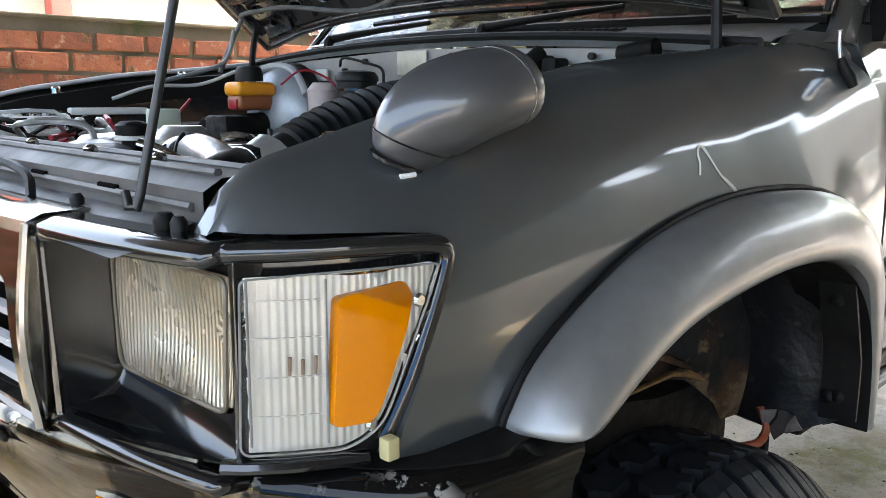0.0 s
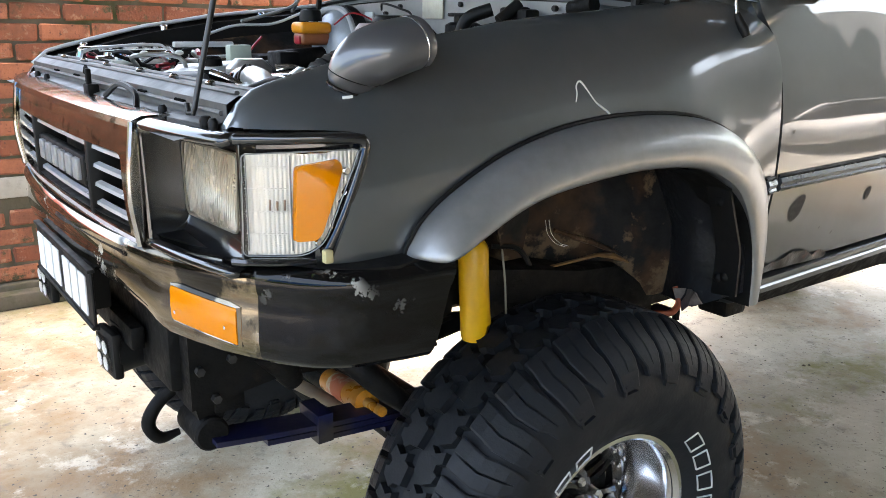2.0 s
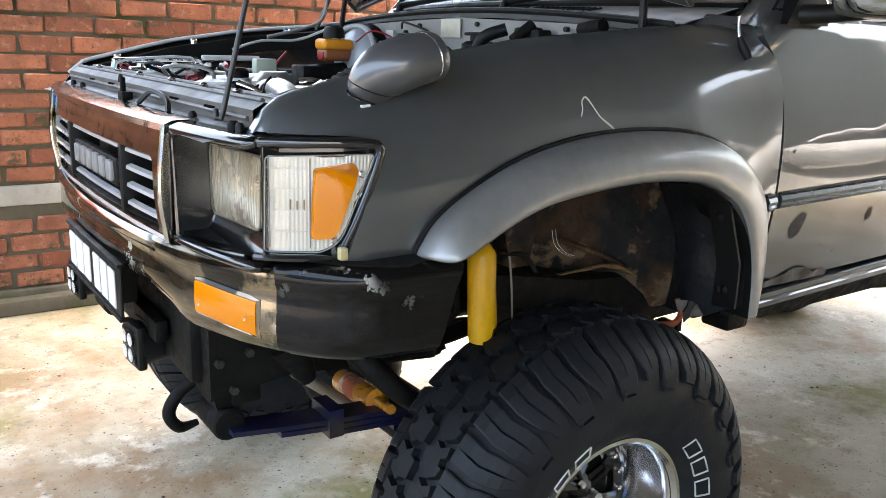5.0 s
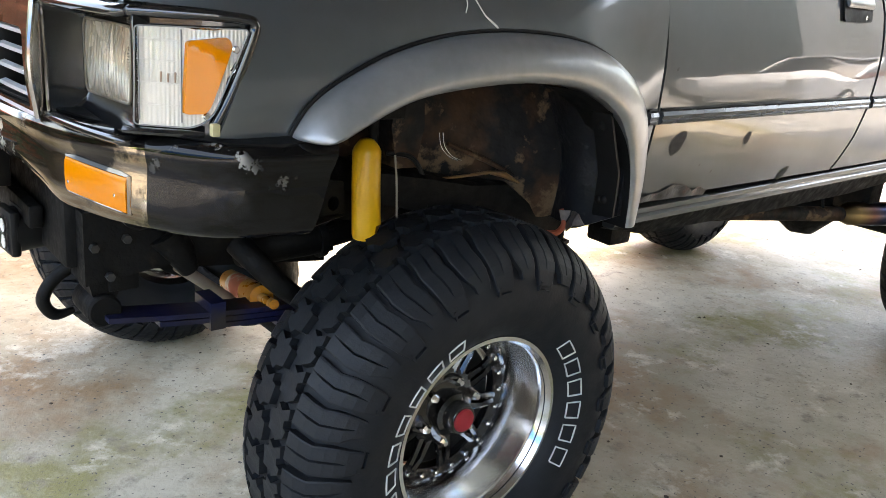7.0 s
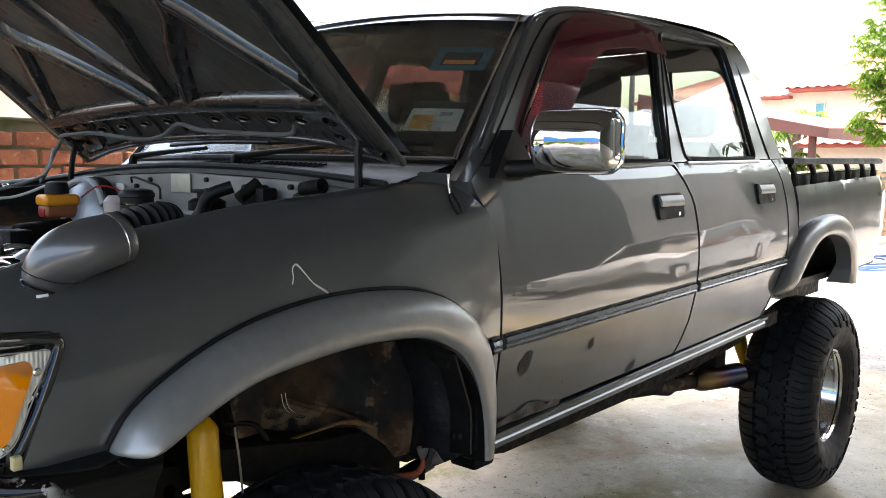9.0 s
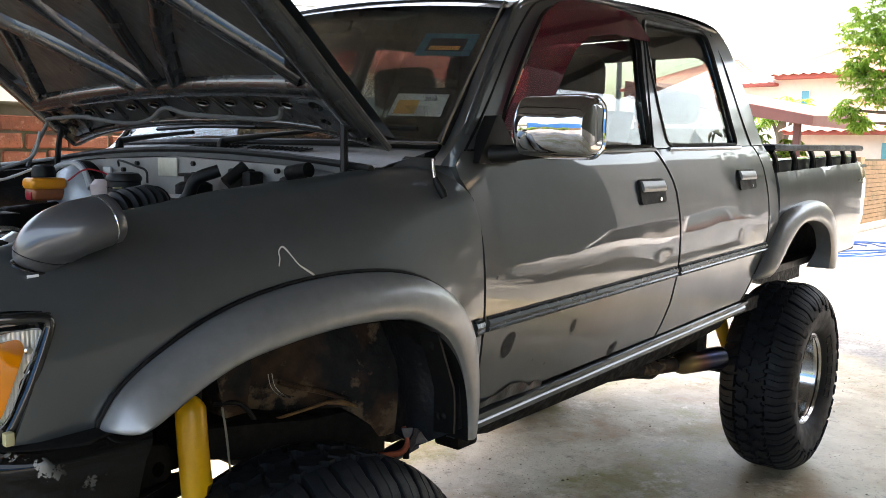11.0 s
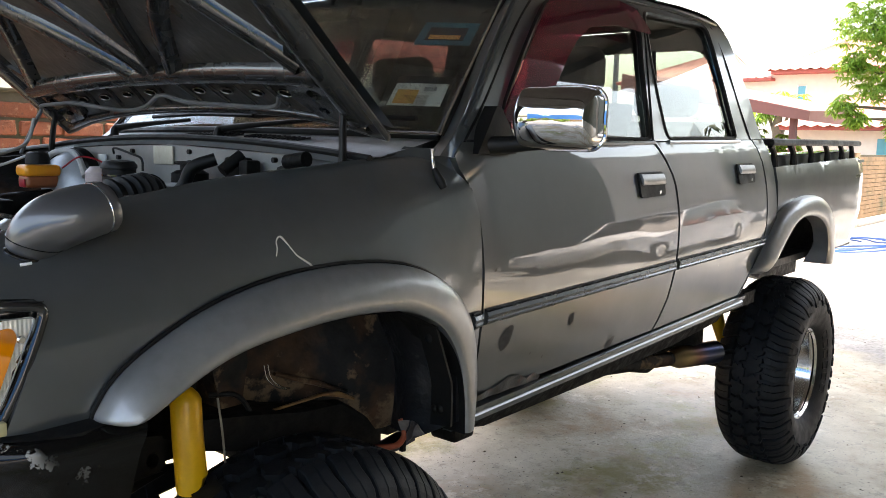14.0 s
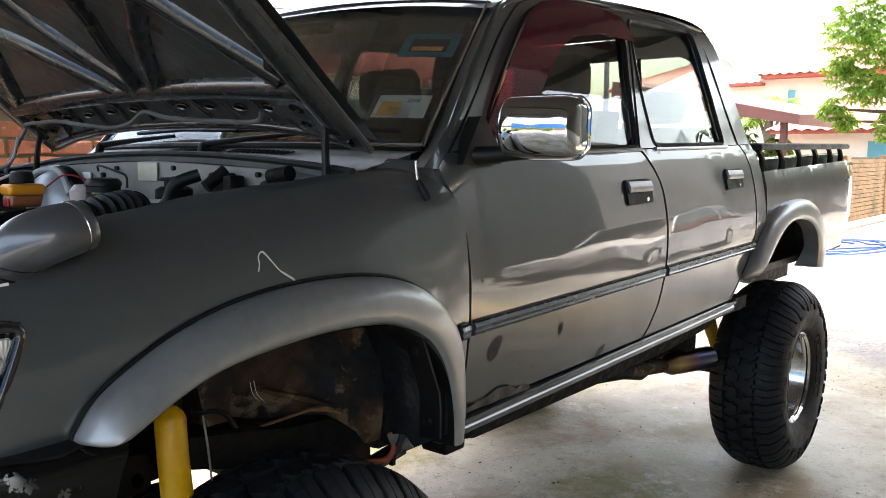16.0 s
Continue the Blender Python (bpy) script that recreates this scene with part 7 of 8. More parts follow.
# door handles
for xh, zh in ((1.205, 1.306), (1.985, 1.327)):
    for s in (1, -1):
        fl = (lambda b: b) if s > 0 else mirrored
        h = part("door_handle", fl(sheet(rounded([(xh - 0.002, zh - 0.034), (xh - 0.003, zh + 0.038), (xh + 0.158, zh + 0.041), (xh + 0.160, zh - 0.030)], 0.014), lambda x, z: door_surface(x, z) + Vector((0, -0.007, 0)), 0.02, depth=0.012)), BLACK, truck, "chrome pull handle in a black recess")
        part("grip", fl(loft([[door_surface(x, zh + 0.034) + Vector((0, -0.006, 0)), door_surface(x, zh + 0.034) + Vector((0, -0.013, 0)), door_surface(x, zh + 0.018) + Vector((0, -0.017, 0)), door_surface(x, zh + 0.008) + Vector((0, -0.016, 0)), door_surface(x, zh + 0.003) + Vector((0, -0.012, 0)), door_surface(x, zh + 0.006) + Vector((0, -0.009, 0))] for x in np.linspace(xh + 0.006, xh + 0.152, 8)], caps=True)), FLARE, h)
        part("lock", fl(cyl(door_surface(xh + 0.122, zh - 0.020) + Vector((0, -0.006, 0)), door_surface(xh + 0.122, zh - 0.020) + Vector((0, -0.0085, 0)), 0.006, 14)), ALLOY, h)

# wipers
def ws_at(y, g):
    """A point just outside the windscreen at y, a share g up from its lower edge."""
    f = max(-0.99, min(0.99, y / 0.672))
    b = Vector((0.40 - 0.085 * (1 - f * f), f * 0.672, 1.430 + 0.006 * (1 - f * f)))
    t = Vector((0.752 - 0.075 * (1 - f * f), f * 0.585, 1.788 + 0.030 * (1 - f * f)))
    return b + (t - b) * g + Vector((-0.022, 0, 0.014))


for y0, y1 in ((0.42, -0.12), (-0.07, -0.60)):
    w = part("wiper_arm", tube([(0.262, y0, 1.404), (0.266, y0, 1.432), (0.275, y0 - 0.012, 1.440), (0.298, y0 + (y1 - y0) * 0.25, 1.452), (0.312, y0 + (y1 - y0) * 0.55, 1.462)], [0.015, 0.015, 0.012, 0.008, 0.006], 10, smooth_n=4, flat=0.75), BLACK, truck)
    part("blade", tube([ws_at(y0 + (y1 - y0) * f, 0.075 - 0.03 * abs(f - 0.6)) for f in np.linspace(0.15, 1.04, 9)], 0.006, 6), BLACK, w)
    part("pivot_cap", tube_rad([(0.262, y0, 1.40), (0.262, y0, 1.415), (0.262, y0, 1.42)], [0.02, 0.018, 0.012], 14), BLACK, w)

# scratch, bare patches and marks
SCAR = surface("bare_scratch", (0.62, 0.60, 0.55), (0.5, 0.48, 0.42), rough=0.5, scale=40)
_sc = [(-0.109, 1.2264), (-0.104, 1.2387), (-0.103, 1.2494), (-0.095, 1.2567), (-0.089, 1.2543), (-0.080, 1.2420), (-0.068, 1.2256), (-0.057, 1.2174), (-0.042, 1.2075), (-0.036, 1.2018), (-0.026, 1.2034)]
part("scratch", tube([fender_at(x, z) + Vector((0, -0.0008, 0)) for x, z in _sc], [0.001, 0.0011, 0.0011, 0.0016, 0.0018, 0.0011, 0.0012, 0.0018, 0.002, 0.0017, 0.001], 5, smooth_n=3), SCAR, truck, "pale scratch through the paint")
PRIMER = surface("dark_bare_patch", (0.008, 0.008, 0.008), (0.014, 0.014, 0.014), rough=0.6, scale=30)
def _patch(xc, zc, w, h):
    return [(xc + w * math.cos(t) * (1 + 0.15 * math.sin(3 * t)), zc + h * math.sin(t) * (1 + 0.1 * math.cos(2 * t)) + w * 0.5 * math.cos(t)) for t in (2 * math.pi * k / 18 for k in range(18))]


for xc, zc, w, h in ((0.545, 0.978, 0.026, 0.027), (0.836, 0.978, 0.012, 0.016), (1.085, 0.868, 0.022, 0.016)):
    part("bare_patch", sheet(_patch(xc, zc, w, h), lambda x, z: door_surface(x, z) + Vector((0, -0.0012, 0)), 0.02), PRIMER, truck)
for xc, zc, w in ((0.49, 1.142, 0.004), (0.66, 0.92, 0.003), (0.72, 0.90, 0.004)):
    part("paint_chip", sheet(_patch(xc, zc, w, w), lambda x, z: door_surface(x, z) + Vector((0, -0.0012, 0)), 0.01), PRIMER, truck)
# crumpled lower edge of the front door
RUSTEDGE = surface("crumpled_rusty_edge", (0.07, 0.068, 0.065), (0.03, 0.022, 0.016), rough=0.4, scale=18, dirt=(0.12, 0.05, 0.03), dirt_lo=0.52, dirt_hi=0.6, bump_scale=40, bump_dist=0.006)
part("crumpled_edge", sheet([(0.455, 0.842), (0.458, 0.858), (0.53, 0.862), (0.58, 0.878), (0.63, 0.872), (0.66, 0.855), (0.70, 0.862), (0.725, 0.85), (0.725, 0.838), (0.58, 0.842)], lambda x, z: door_surface(x, z) + Vector((0, -0.004 - 0.004 * math.sin(x * 70) * math.sin(z * 90), 0)), 0.01), RUSTEDGE, truck, smooth=1)
# dull badge bar on the bed side
part("bed_badge", sheet([(3.66, 1.285), (3.66, 1.302), (3.84, 1.306), (3.84, 1.289)], lambda x, z: bed_surface(x, z) + Vector((0, -0.002, 0)), 0.05), ALLOY, truck)

# windscreen stickers, on the inside of the glass
def ws_point(f, g, off=0.006):
    k = (f + 1) * 10
    i = max(0, min(19, int(k)))
    a, b = WS[i], WS[i + 1]
    r = k - i
    bb, tt = a[0] + (b[0] - a[0]) * r, a[1] + (b[1] - a[1]) * r
    return bb + (tt - bb) * g + Vector((off - 0.012 * math.sin(math.pi * g), 0, 0))


STK_W = surface("sticker_white", (0.75, 0.73, 0.68), rough=0.5, scale=20)
STK_O = surface("sticker_orange", (0.70, 0.20, 0.07), (0.72, 0.42, 0.10), rough=0.5, scale=14)
STK_B = surface("sticker_teal", (0.04, 0.16, 0.20), (0.03, 0.12, 0.18), rough=0.4, scale=14)
STK_K = surface("sticker_black", (0.015, 0.015, 0.015), rough=0.5)
INK = surface("ink", (0.02, 0.02, 0.03), rough=0.6)


def sticker(f0, f1, g0, g1, mat, off, parent, nm, label=""):
    return part(nm, loft([[ws_point(f0 + (f1 - f0) * a / 4 + sk, g0 + (g1 - g0) * b / 2, off) for b in range(3) for sk in (0.0,)] for a in range(5)], closed=False), mat, parent, label)


stk = sticker(-0.735, -0.965, 0.165, 0.37, STK_K, 0.010, truck, "lower_sticker", "white and orange permit sticker inside the windscreen")
sticker(-0.745, -0.952, 0.18, 0.325, STK_W, 0.006, stk, "paper")
sticker(-0.765, -0.85, 0.195, 0.285, STK_O, 0.003, stk, "orange_band")
stk2 = sticker(-0.715, -0.955, 0.59, 0.755, STK_B, 0.008, truck, "upper_sticker", "teal road tax sticker inside the windscreen")
sticker(-0.755, -0.92, 0.625, 0.72, INK, 0.005, stk2, "pale_panel")
sticker(-0.77, -0.905, 0.635, 0.665, STK_O, 0.003, stk2, "orange_band")


def lettering(text, size, m, mat, parent, nm="lettering"):
    cu = bpy.data.curves.new("txt", "FONT")
    cu.body, cu.size, cu.extrude, cu.align_x, cu.align_y = text, size, 0.0004, "CENTER", "CENTER"
    tmp = bpy.data.objects.new("txt", cu)
    me = bpy.data.meshes.new_from_object(tmp)
    bpy.data.objects.remove(tmp)
    me.transform(m)
    return part(nm, me, mat, parent, smooth=0)


_o = ws_point(-0.895, 0.292, -0.001)
_ex = (ws_point(-0.85, 0.285) - ws_point(-0.75, 0.285)).normalized()
_ey = (ws_point(-0.8, 0.40) - ws_point(-0.8, 0.2)).normalized()
_ez = _ex.cross(_ey)
lettering("2018", 0.017, Matrix.Translation(_o) @ Matrix((_ex, _ey, _ez)).transposed().to_4x4(), INK, stk)

# plain raised bars where the tyre's outlined maker's lettering stands
LETTERWHITE = surface("tyre_white_line", (0.62, 0.62, 0.60), (0.45, 0.45, 0.43), rough=0.7, scale=40)
for w in [o for o in truck.children if o.name.split(".")[0] == "wheel" and o.location.y < 0]:
    front = w.location.x < 1
    # seven and six outlined blocks in a ring on the sidewall
    for a0, cnt in ((radians(38), 6), (radians(196), 7)):
        for k in range(cnt):
            a = a0 - k * radians(13.0)
            ring = []
            for u, v in ((-1, -1), (-0.3, -1), (0.3, -1), (1, -1), (1, 0), (1, 1), (0.3, 1), (-0.3, 1), (-1, 1), (-1, 0), (-1, -1)):
                rr, aa = 0.243 + 0.014 * v, a + radians(4.4) * u
                yy = -interp(rr, [(0.214, 0.126), (0.232, 0.139), (0.262, 0.151), (0.300, 0.155)])
                ring.append((rr * math.cos(aa), yy - 0.001, rr * math.sin(aa)))
            part("sidewall_bar", tube(ring, 0.0019, 5, caps=False), LETTERWHITE if front else RUBBER, w)

# ---- inside the cab ----
SEAT = surface("grey_seat_cloth", (0.035, 0.036, 0.04), (0.05, 0.05, 0.055), rough=0.9, scale=20)
TRIM = surface("dark_trim", (0.03, 0.028, 0.026), (0.04, 0.037, 0.034), rough=0.7, scale=10)
LINING = surface("roof_lining", (0.16, 0.15, 0.13), (0.13, 0.12, 0.10), rough=0.9, scale=6)
part("dashboard", loft([[Vector((0.36, y, 1.10)), Vector((0.34, y, 1.38)), Vector((0.42, y, 1.405)), Vector((0.58, y, 1.39)), Vector((0.66, y, 1.33)), Vector((0.64, y, 1.10))] for y in np.linspace(-0.66, 0.66, 9)], caps=True), TRIM, truck)
part("steering_wheel", moved(lathe([(0.175, -0.014), (0.189, 0.0), (0.175, 0.014), (0.161, 0.0)], 32, "x"), Matrix.Translation((0.78, 0.36, 1.36)) @ Matrix.Rotation(radians(-25), 4, "Y")), TRIM, truck)
part("roof_lining", loft([[Vector((x, y, interp(x, ROOF_EDGE) - 0.03 + 0.02 * (1 - (y / 0.56) ** 2))) for y in np.linspace(-0.56, 0.56, 9)] for x in np.linspace(0.85, 2.1, 8)], closed=False), LINING, truck)
for y in (-0.36, 0.36):
    part("front_seat", join(box_bm(0.85, 1.30, y - 0.24, y + 0.24, 1.0, 1.14, 0.04, 3), loft([[Vector((x, y + dy, z)) for dy, x, z in ((-0.23, 1.24 + k * 0.20, 1.10 + k * 0.45), (-0.21, 1.16 + k * 0.20, 1.10 + k * 0.45), (0.21, 1.16 + k * 0.20, 1.10 + k * 0.45), (0.23, 1.24 + k * 0.20, 1.10 + k * 0.45), (0.21, 1.30 + k * 0.20, 1.10 + k * 0.45), (-0.21, 1.30 + k * 0.20, 1.10 + k * 0.45))] for k in (0.0, 0.3, 0.7, 0.95, 1.0)], caps=True)), SEAT, truck)
    part("headrest", join(box_bm(1.36, 1.46, y - 0.14, y + 0.14, 1.575, 1.735, 0.045, 3), cyl((1.41, y - 0.05, 1.50), (1.41, y - 0.05, 1.60), 0.007, 8), cyl((1.41, y + 0.05, 1.50), (1.41, y + 0.05, 1.60), 0.007, 8)), SEAT, truck)
part("rear_seat", join(box_bm(1.72, 2.12, -0.64, 0.64, 0.98, 1.14, 0.05, 3), box_bm(2.10, 2.26, -0.64, 0.64, 1.05, 1.52, 0.05, 3)), SEAT, truck)
for y in (-0.38, 0.38):
    part("headrest", box_bm(2.10, 2.20, y - 0.13, y + 0.13, 1.535, 1.66, 0.04, 3), SEAT, truck)
part("rear_view_mirror", box_bm(0.70, 0.72, -0.11, 0.11, 1.70, 1.755, 0.008), BLACK, truck)
for s in (-1, 1):
    part("sun_visor", box_bm(0.80, 0.98, s * 0.33 - 0.2, s * 0.33 + 0.2, 1.800, 1.812, 0.004), LINING, truck)
    part("door_card", box_bm(0.50, 2.20, s * 0.685 - 0.01, s * 0.685 + 0.01, 0.88, 1.41), TRIM, truck, smooth=0)
    part("seat_belt", tube([(1.52, s * 0.62, 1.72), (1.53, s * 0.63, 1.45), (1.52, s * 0.64, 1.10)], 0.022, 6, flat=0.15), TRIM, truck)

# ---- setting ----
CONCRETE, _nt, _p = nodes_of("concrete_yard")
_c = mix(_nt, noise_fac(_nt, 1.1, 10, 0.40, 0.60, 0.68), (0.58, 0.525, 0.40), (0.38, 0.33, 0.225))
_c = mix(_nt, noise_fac(_nt, 1.5, 9, 0.48, 0.64, 0.68, seed=11.0), _c, (0.34, 0.225, 0.12))
_c = mix(_nt, noise_fac(_nt, 0.9, 10, 0.52, 0.62, 0.72, seed=23.0), _c, (0.25, 0.225, 0.075))
_c = mix(_nt, noise_fac(_nt, 5.0, 9, 0.56, 0.66, 0.72, seed=41.0), _c, (0.66, 0.60, 0.47))
_c = mix(_nt, noise_fac(_nt, 14, 6, 0.55, 0.72, 0.7, seed=4.0), _c, (0.24, 0.20, 0.145))
_c = mix(_nt, noise_fac(_nt, 70, 3, 0.64, 0.69, 0.5, seed=9.0), _c, (0.10, 0.085, 0.07))
# past the end of the carport slab the yard is coarse grey aggregate
_tc = _nt.nodes.new("ShaderNodeTexCoord")
_sx = _nt.nodes.new("ShaderNodeSeparateXYZ")
_nt.links.new(_tc.outputs["Object"], _sx.inputs[0])
_ad = _nt.nodes.new("ShaderNodeMath")
_ad.operation = "ADD"
_nt.links.new(_sx.outputs[0], _ad.inputs[0])
_nt.links.new(noise_fac(_nt, 0.7, 5, 0.3, 0.7, 0.6, seed=51.0), _ad.inputs[1])
_ed = _nt.nodes.new("ShaderNodeMapRange")
_ed.inputs[1].default_value, _ed.inputs[2].default_value = 5.3, 5.75
_nt.links.new(_ad.outputs[0], _ed.inputs[0])
_y = mix(_nt, noise_fac(_nt, 0.55, 9, 0.44, 0.58, 0.66, seed=61.0), (0.22, 0.213, 0.20), (0.36, 0.35, 0.325))
_y = mix(_nt, noise_fac(_nt, 30, 5, 0.45, 0.65, 0.7, seed=63.0), _y, (0.12, 0.115, 0.105))
_y = mix(_nt, noise_fac(_nt, 1.6, 8, 0.60, 0.66, 0.6, seed=66.0), _y, (0.52, 0.50, 0.46))
# the unseen front yard takes this darker tone too, to dim its reflection
_fr = _nt.nodes.new("ShaderNodeMapRange")
_fr.inputs[1].default_value, _fr.inputs[2].default_value = -1.9, -2.3
_nt.links.new(_ad.outputs[0], _fr.inputs[0])
_mx = _nt.nodes.new("ShaderNodeMath")
_mx.operation = "MAXIMUM"
_nt.links.new(_ed.outputs[0], _mx.inputs[0])
_nt.links.new(_fr.outputs[0], _mx.inputs[1])
_c = mix(_nt, _mx.outputs[0], _c, _y)
_nt.links.new(_c, _p.inputs["Base Color"])
_mr = _nt.nodes.new("ShaderNodeMapRange")
_mr.inputs[3].default_value, _mr.inputs[4].default_value = 0.30, 0.75
_nt.links.new(noise_fac(_nt, 0.8, 7, 0.38, 0.6, 0.6, seed=31.0), _mr.inputs[0])
_nt.links.new(_mr.outputs[0], _p.inputs["Roughness"])
bump(_nt, _p, noise_fac(_nt, 22, 8, 0.2, 0.8, 0.7, seed=2.2), 0.5, 0.006)
_bm = bmesh.new()
bmesh.ops.create_grid(_bm, x_segments=4, y_segments=4, size=400)
tagged(part("ground", _bm, CONCRETE, smooth=0), "worn pale concrete yard with rusty and mossy stains", "ground", kind="structure")
# leaf bits and grit on the floor
GRIT = surface("dry_grit", (0.12, 0.09, 0.06), (0.06, 0.045, 0.03), rough=0.9, scale=30)
rng = random.Random(3)
_bm = bmesh.new()
for k in range(420):
    x, y = rng.uniform(-1.6, 7), rng.uniform(-1.6, 2.2)
    r = rng.uniform(0.002, 0.008)
    a = rng.uniform(0, 6.28)
    vs = [_bm.verts.new((x + r * rng.uniform(0.6, 1.4) * math.cos(a + t), y + r * rng.uniform(0.6, 1.4) * math.sin(a + t), 0.0015)) for t in (0, 1.57, 3.14, 4.71)]
    top = _bm.verts.new((x, y, 0.002 + r * 0.6))
    for i in range(4):
        _bm.faces.new((vs[i], vs[(i + 1) % 4], top))
tagged(part("grit", _bm, GRIT, smooth=0), "dark grit and leaf bits on concrete", "grit", kind="stuff")
part_twig = part("twig", tube([(0.42, -0.92, 0.006), (0.50, -0.95, 0.010), (0.60, -1.02, 0.005)], 0.004, 5), GRIT)
tagged(part_twig, "thin dry twig lying on concrete", "twig")

# boundary wall: bricks, a concrete band and a kerb
MORTAR = surface("mossy_mortar", (0.13, 0.11, 0.08), (0.060, 0.055, 0.030), rough=0.95, scale=3, dirt=(0.05, 0.06, 0.02), dirt_lo=0.5, dirt_hi=0.65, dirt_scale=4, bump_scale=60, bump_dist=0.004)
BRICK, _nt, _p = nodes_of("red_clay_brick")
_oi = _nt.nodes.new("ShaderNodeObjectInfo")
_geo = _nt.nodes.new("ShaderNodeNewGeometry")
_add = _nt.nodes.new("ShaderNodeMath")
_add.operation = "ADD"
_nt.links.new(_oi.outputs["Random"], _add.inputs[0])
_nt.links.new(_geo.outputs["Random Per Island"], _add.inputs[1])
_fr = _nt.nodes.new("ShaderNodeMath")
_fr.operation = "FRACT"
_nt.links.new(_add.outputs[0], _fr.inputs[0])
_c = mix(_nt, _fr.outputs[0], (0.21, 0.062, 0.030), (0.38, 0.135, 0.070))
_c = mix(_nt, noise_fac(_nt, 6, 6, 0.42, 0.72, 0.65, coord="World", seed=1.0), _c, (0.15, 0.055, 0.032))
_c = mix(_nt, noise_fac(_nt, 22, 5, 0.58, 0.70, 0.6, coord="World", seed=12.0), _c, (0.34, 0.19, 0.12))
_c = mix(_nt, noise_fac(_nt, 5.0, 9, 0.57, 0.64, 0.72, coord="World", seed=8.0), _c, (0.055, 0.05, 0.022))
_c = mix(_nt, noise_fac(_nt, 60, 3, 0.60, 0.72, coord="World", seed=5.0), _c, (0.13, 0.05, 0.035))
_nt.links.new(_c, _p.inputs["Base Color"])
_p.inputs["Roughness"].default_value = 0.85
bump(_nt, _p, noise_fac(_nt, 40, 8, 0.2, 0.8, 0.7, coord="World", seed=3.0), 0.7, 0.006)
CEMENT = surface("cement_band", (0.42, 0.40, 0.36), (0.32, 0.30, 0.26), rough=0.85, scale=4, dirt=(0.14, 0.13, 0.08), dirt_lo=0.58, dirt_hi=0.75, dirt_scale=5, bump_scale=50, bump_dist=0.002)
WALL_Y, SLANT = 2.555, -0.024
WROT = Matrix.Translation((0, WALL_Y, 0)) @ Matrix.Rotation(SLANT, 4, "Z")
wall = tagged(part("wall_boundary", box_bm(-7.0, 7.0, 0.012, 0.12, 0.0, 1.625), MORTAR, smooth=0), "weathered red brick boundary wall with mossy joints", "wall", kind="structure")
wall.matrix_world = WROT
part("cement_band", box_bm(-7.0, 7.0, -0.004, 0.03, 0.515, 0.612, 0.006), CEMENT, wall)
part("coping", box_bm(-7.0, 7.0, -0.004, 0.13, 1.622, 1.640, 0.006), MORTAR, wall)
part("kerb", box_bm(-7.0, 7.0, -0.105, 0.02, 0.0, 0.075, 0.012), MORTAR, wall)
part("base_course", box_bm(-7.0, 7.0, -0.03, 0.02, 0.0, 0.105, 0.01), MORTAR, wall)
_me = []
for k in range(5):
    b = box_bm(-0.1065, 0.1065, 0.0, 0.05, -0.0365, 0.0365, 0.007, 1)
    for v in b.verts:
        v.co += Vector((rng.uniform(-0.006, 0.006), rng.uniform(-0.003, 0.003), rng.uniform(-0.005, 0.005)))
    me = bpy.data.meshes.new("brick")
    b.to_mesh(me)
    b.free()
    me.materials.append(BRICK)
    _me.append(me)
ROWS_Z = [0.152 + 0.087 * i for i in range(5) if 0.152 + 0.087 * i < 0.50] + [0.66 + 0.087 * i for i in range(12) if 0.66 + 0.087 * i < 1.60]
near_bricks, far_bm = [], bmesh.new()
for i, z in enumerate(ROWS_Z):
    for j in range(-30, 31):
        x = j * 0.228 + (0.114 if i % 2 else 0.0)
        m = Matrix.Translation((x + rng.uniform(-0.007, 0.007), rng.uniform(-0.005, 0.006), z + rng.uniform(-0.004, 0.004))) @ Matrix.Rotation(rng.uniform(-0.01, 0.01), 4, "Y")
        if -1.45 < x < 2.35 and len(near_bricks) < 300:
            near_bricks.append(m)
        else:
            me = _me[rng.randrange(5)]
            n0 = len(far_bm.verts)
            far_bm.from_mesh(me)
            far_bm.verts.ensure_lookup_table()
            bmesh.ops.transform(far_bm, matrix=m, verts=far_bm.verts[n0:])
ob = part("brickwork", far_bm, BRICK, wall, smooth=0)
ob["kind"] = "stuff"
# the wall runs on, lower, behind the truck
wall2 = tagged(part("wall_rear", box_bm(7.0, 26.0, 0.02, 0.12, 0.0, 1.36), MORTAR, smooth=0), "low brown boundary wall at the end of the yard", "wall", kind="structure")
wall2.matrix_world = WROT
part("wall_kerb", box_bm(7.0, 26.0, -0.25, 0.02, 0.0, 0.09, 0.02), CEMENT, wall2)
_b2 = bmesh.new()
for i in range(15):
    for j in range(64):
        x = 7.2 + j * 0.29 + (0.145 if i % 2 else 0)
        n0 = len(_b2.verts)
        bmesh.ops.create_cube(_b2, size=1.0)
        _b2.verts.ensure_lookup_table()
        bmesh.ops.transform(_b2, matrix=Matrix.Translation((x, 0.02, 0.05 + i * 0.088)) @ Matrix.Diagonal((0.278, 0.05, 0.078, 1)), verts=_b2.verts[n0:])
BROWNBRICK = surface("brown_brick", (0.30, 0.19, 0.10), (0.22, 0.14, 0.075), rough=0.9, scale=2, dirt=(0.09, 0.09, 0.045), dirt_lo=0.52, dirt_hi=0.68, dirt_scale=1.3)
ob = part("brickwork", _b2, BROWNBRICK, wall2, smooth=0)
ob["kind"] = "stuff"
for px in (9.0, 13.4, 16.4, 19.6, 23.0):
    part("wall_pier", box_bm(px - 0.14, px + 0.14, -0.03, 0.14, 0, 1.40, 0.01), BROWNBRICK, wall2)

